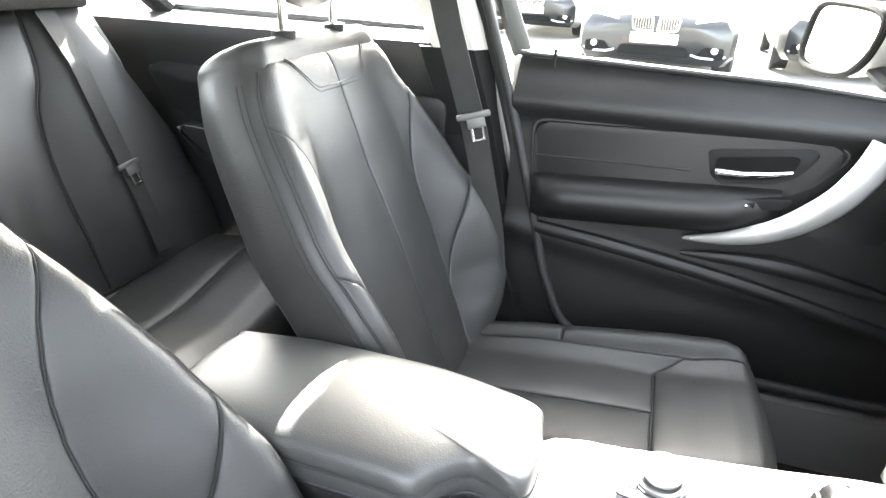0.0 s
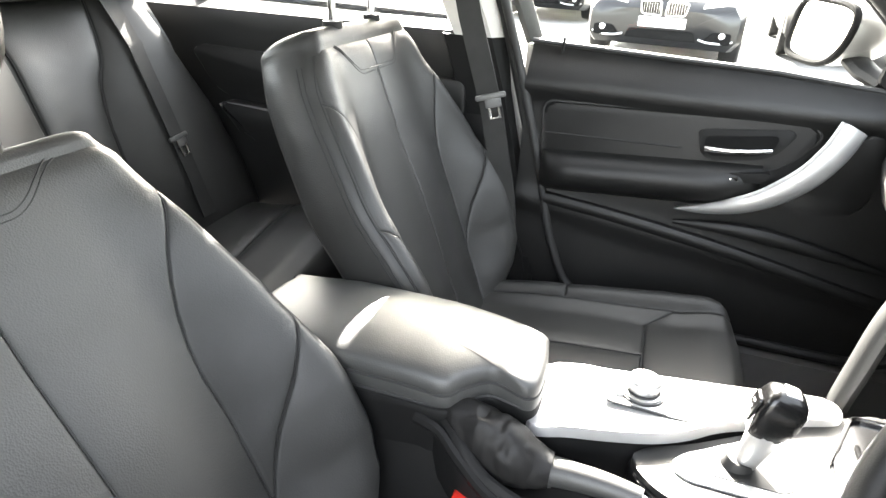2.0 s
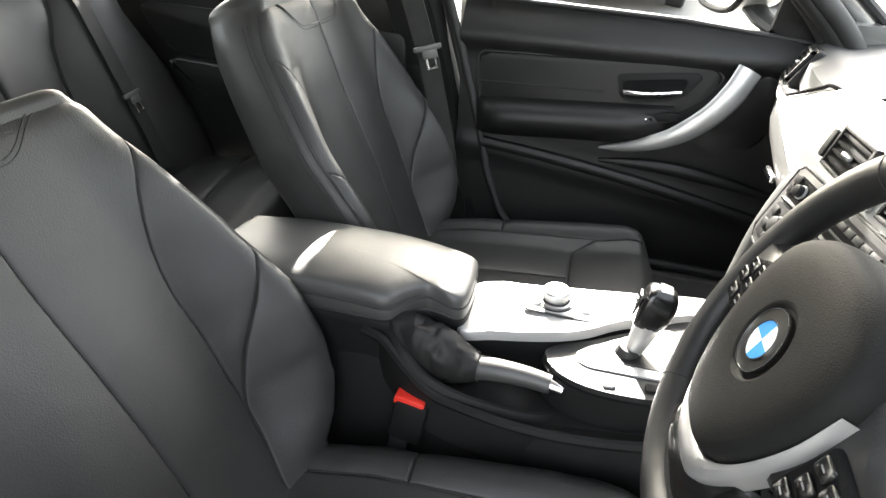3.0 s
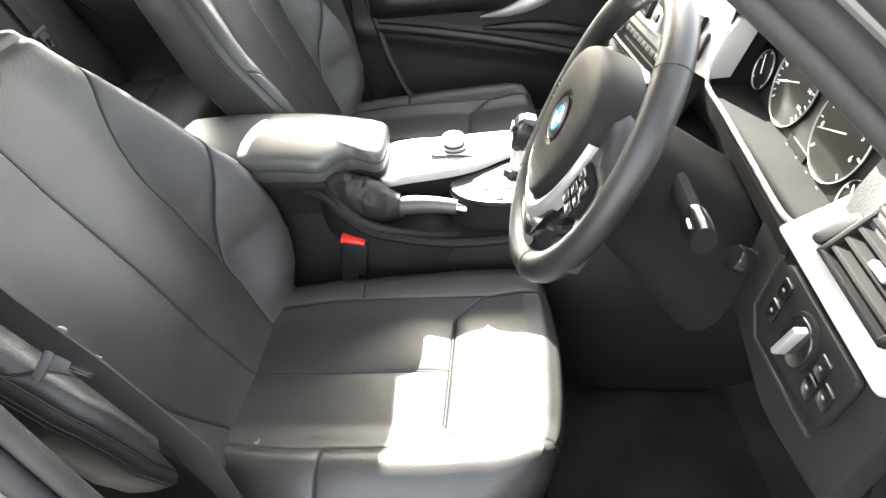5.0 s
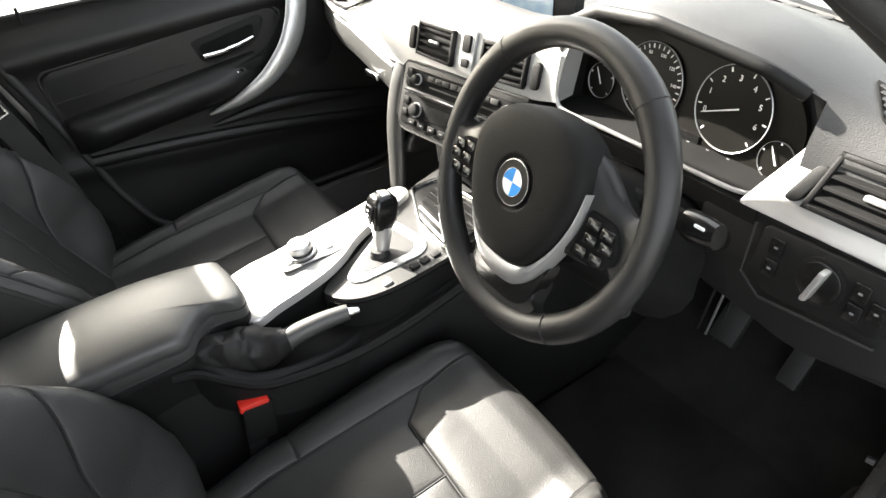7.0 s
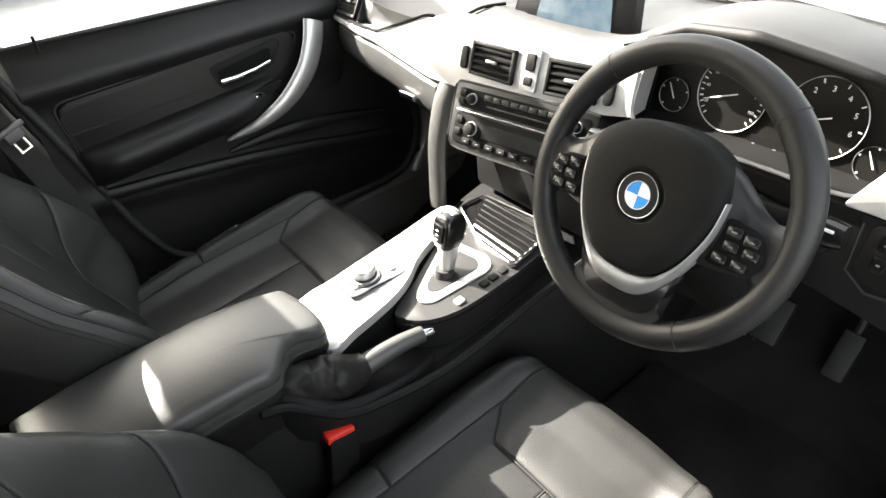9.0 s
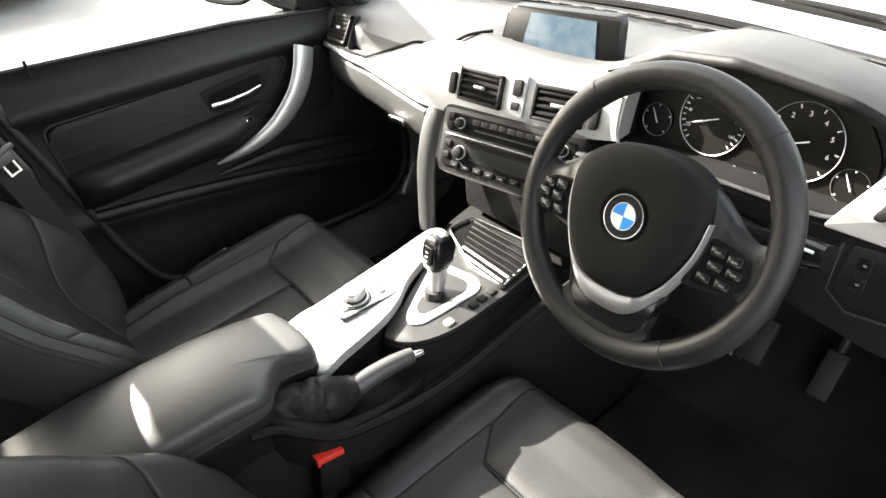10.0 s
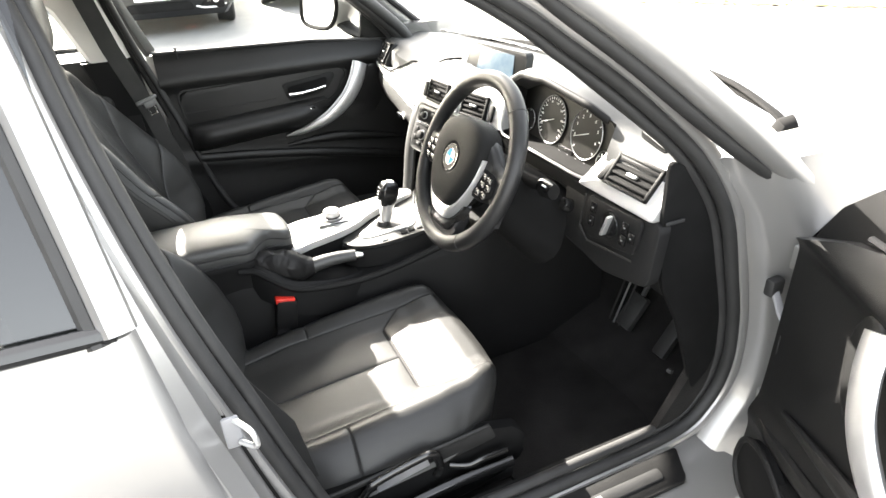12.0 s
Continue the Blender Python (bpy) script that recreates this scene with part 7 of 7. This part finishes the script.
# ---- parked cars ----
def parked_car(x, y, turn, paint, label):
    """A parked saloon seen from its front: local x along its nose, y to its left."""
    m = Matrix.Translation((x, y, 0)) @ Matrix.Rotation(radians(turn), 4, "Z")
    car = thing("parked_car", (x, y, 0), label, "car", "parked cars")
    q = lambda a, b, c: m @ Vector((a, b, c))
    rows = []
    for a, zlo, zhi, w in ((0.0, 0.30, 0.62, 0.70), (-0.08, 0.22, 0.72, 0.82), (-0.35, 0.20, 0.80, 0.89), (-1.2, 0.20, 0.94, 0.90), (-2.2, 0.20, 0.98, 0.90), (-3.6, 0.20, 1.00, 0.90), (-4.4, 0.25, 0.98, 0.86), (-4.6, 0.35, 0.9, 0.75)):
        rows.append([q(a, w * k, zlo + (zhi - zlo) * h) for k, h in ((-0.9, 0), (-1, 0.2), (-1, 0.7), (-0.9, 0.95), (-0.5, 1), (0, 1.01), (0.5, 1), (0.9, 0.95), (1, 0.7), (1, 0.2), (0.9, 0))])
    part("body", loft(rows), paint, car, "glossy painted body")
    rows = [[q(a, w * k, h) for k, h in ((-1, 0.93), (-0.8, zt), (0, zt + 0.03), (0.8, zt), (1, 0.93))] for a, zt, w in ((-1.25, 0.95, 0.78), (-1.95, 1.35, 0.74), (-2.7, 1.42, 0.74), (-3.4, 1.36, 0.74), (-4.1, 1.0, 0.74))]
    part("cabin", loft(rows), GLOSSBLACK, car, "dark glazed cabin")
    for a in (-0.95, -3.65):
        for s in (-1, 1):
            c = q(a, s * 0.86, 0.33)
            ax = (m.to_3x3() @ Vector((0, s, 0)))
            u, v = m.to_3x3() @ Vector((1, 0, 0)), Vector((0, 0, 1))
            w = part("wheel", loft([[c + ax * d + (u * math.cos(t) + v * math.sin(t)) * r for t in [2 * math.pi * i / 28 for i in range(28)]] for d, r in ((-0.18, 0.31), (0.02, 0.33), (0.045, 0.31), (0.045, 0.24), (0.02, 0.23))]), RUBBER, car, "black tyre")
            sp = bmesh.new()
            for k in range(5):
                t = 2 * math.pi * k / 5
                d = u * math.cos(t) + v * math.sin(t)
                sweep([c + ax * 0.035 + d * 0.03, c + ax * 0.03 + d * 0.225], 0.035, 0.012, up=tuple(ax), n=6, bm=sp)
            loft([[c + ax * z + (u * math.cos(t) + v * math.sin(t)) * r for r, z in ((0.215, 0.03), (0.24, 0.045), (0.235, 0.02))] for t in [2 * math.pi * i / 28 for i in range(29)]], bm=sp, caps=False)
            part("rim", sp, SATIN, w, "silver alloy rim")
    for s in (-1, 1):
        part("grille", prism(rnd([(s * 0.02, 0.56), (s * 0.24, 0.57), (s * 0.26, 0.70), (s * 0.04, 0.71)], 0.03), lambda a, b, c: q(0.0 - 0.05 * abs(a) + c, a, b), 0.02, 0.004), DIAL, car, "dark grille opening")
        part("grille_frame", sweep([q(0.025 - 0.05 * abs(a), a, b) for a, b in rnd([(s * 0.02, 0.56), (s * 0.24, 0.57), (s * 0.26, 0.70), (s * 0.04, 0.71)], 0.03)], 0.010, closed=True, up=tuple(m.to_3x3() @ Vector((1, 0, 0))), n=6), CHROME, car, "chrome grille frame")
        for i in range(7):
            a0 = s * (0.05 + 0.028 * i)
            part("grille_bar", box(tuple(q(0.015 - 0.05 * abs(a0), a0, 0.635)), (0.01, 0.006, 0.12), 0.0, m.to_3x3()), CHROME, car)
        part("headlight", prism(rnd([(s * 0.40, 0.60), (s * 0.74, 0.66), (s * 0.78, 0.75), (s * 0.42, 0.71)], 0.03), lambda a, b, c: q(-0.06 - 0.20 * (abs(a) - 0.3) + c, a, b), 0.05, 0.01), CHROME, car, "clear headlight")
        part("fog_light", prism([(s * 0.66 + 0.036 * math.cos(2 * math.pi * i / 20), 0.39 + 0.036 * math.sin(2 * math.pi * i / 20)) for i in range(20)], lambda a, b, c: q(-0.03 + c, a, b), 0.045, 0.006), CHROME, car, "round fog light")
        part("air_intake", prism(rnd([(s * 0.45, 0.30), (s * 0.76, 0.30), (s * 0.76, 0.42), (s * 0.55, 0.42)], 0.03), lambda a, b, c: q(-0.04 + c, a, b), 0.05, 0.004), MATT, car)
    for s in (-1, 1):
        part("bumper_blade", sweep(spline([q(0.010, s * 0.42, 0.335), q(0.022, s * 0.52, 0.312), q(-0.005, s * 0.68, 0.310), q(-0.06, s * 0.78, 0.335)], 16), 0.010, 0.012, n=8), SATIN, car, "pale lower bumper blade")
        part("bonnet_crease", sweep(spline([q(-0.12, s * 0.30, 0.742), q(-0.5, s * 0.44, 0.835), q(-1.15, s * 0.58, 0.945)], 16), 0.008, n=6), paint, car)
    part("windscreen", prism([(-0.66, 0.0), (0.66, 0.0), (0.56, 1.0), (-0.56, 1.0)], lambda a, b, c: q(-1.30 - 0.62 * b + c * 0.3, a, 0.965 + 0.385 * b + c), 0.012), DARKGLASS, car, "dark windscreen")
    part("lower_intake", prism(rnd([(-0.40, 0.30), (0.40, 0.30), (0.36, 0.40), (-0.36, 0.40)], 0.03), lambda a, b, c: q(0.0 + c, a, b), 0.015, 0.004), MATT, car)
    part("number_plate", prism(rnd([(-0.26, 0.43), (0.26, 0.43), (0.26, 0.54), (-0.26, 0.54)], 0.01), lambda a, b, c: q(0.0 + c, a, b), 0.03, 0.004), WHITE, car, "plain white number plate")
    return car


parked_car(-0.33, 7.3, -93, CARBLACK, "black parked saloon facing the bays")
parked_car(2.06, 8.6, -94, CARBLACK, "dark parked saloon with silver alloy wheels")
parked_car(-2.6, 11.5, -93, CARBLACK, "dark parked saloon in the far row")

# ---- verge of dry leaves along the edge of the car park ----
_rg = random.Random(11)
vb = bmesh.new()
for i in range(5200):
    a = _rg.uniform(-3.0, 3.5)
    d = abs(_rg.gauss(0, 0.75)) - 0.32
    c = Vector((7.35 + 0.80 * a * 0.9 + 0.62 * d, 4.25 - 0.95 * a * 0.9 + 0.62 * d, 0.006 + _rg.random() * 0.02))
    t, r = _rg.uniform(0, 6.28), _rg.uniform(0.025, 0.05)
    e = [c + Vector((r * k * math.cos(t + q), r * k * math.sin(t + q), _rg.uniform(-0.004, 0.008))) for q, k in ((0, 1), (1.57, 0.55), (3.14, 1), (4.71, 0.55))]
    vb.faces.new([vb.verts.new(v) for v in e])
alone("leaf_verge", vb, LEAF, "yellow-brown fallen leaves at the car park edge", "leaves", kind="stuff")
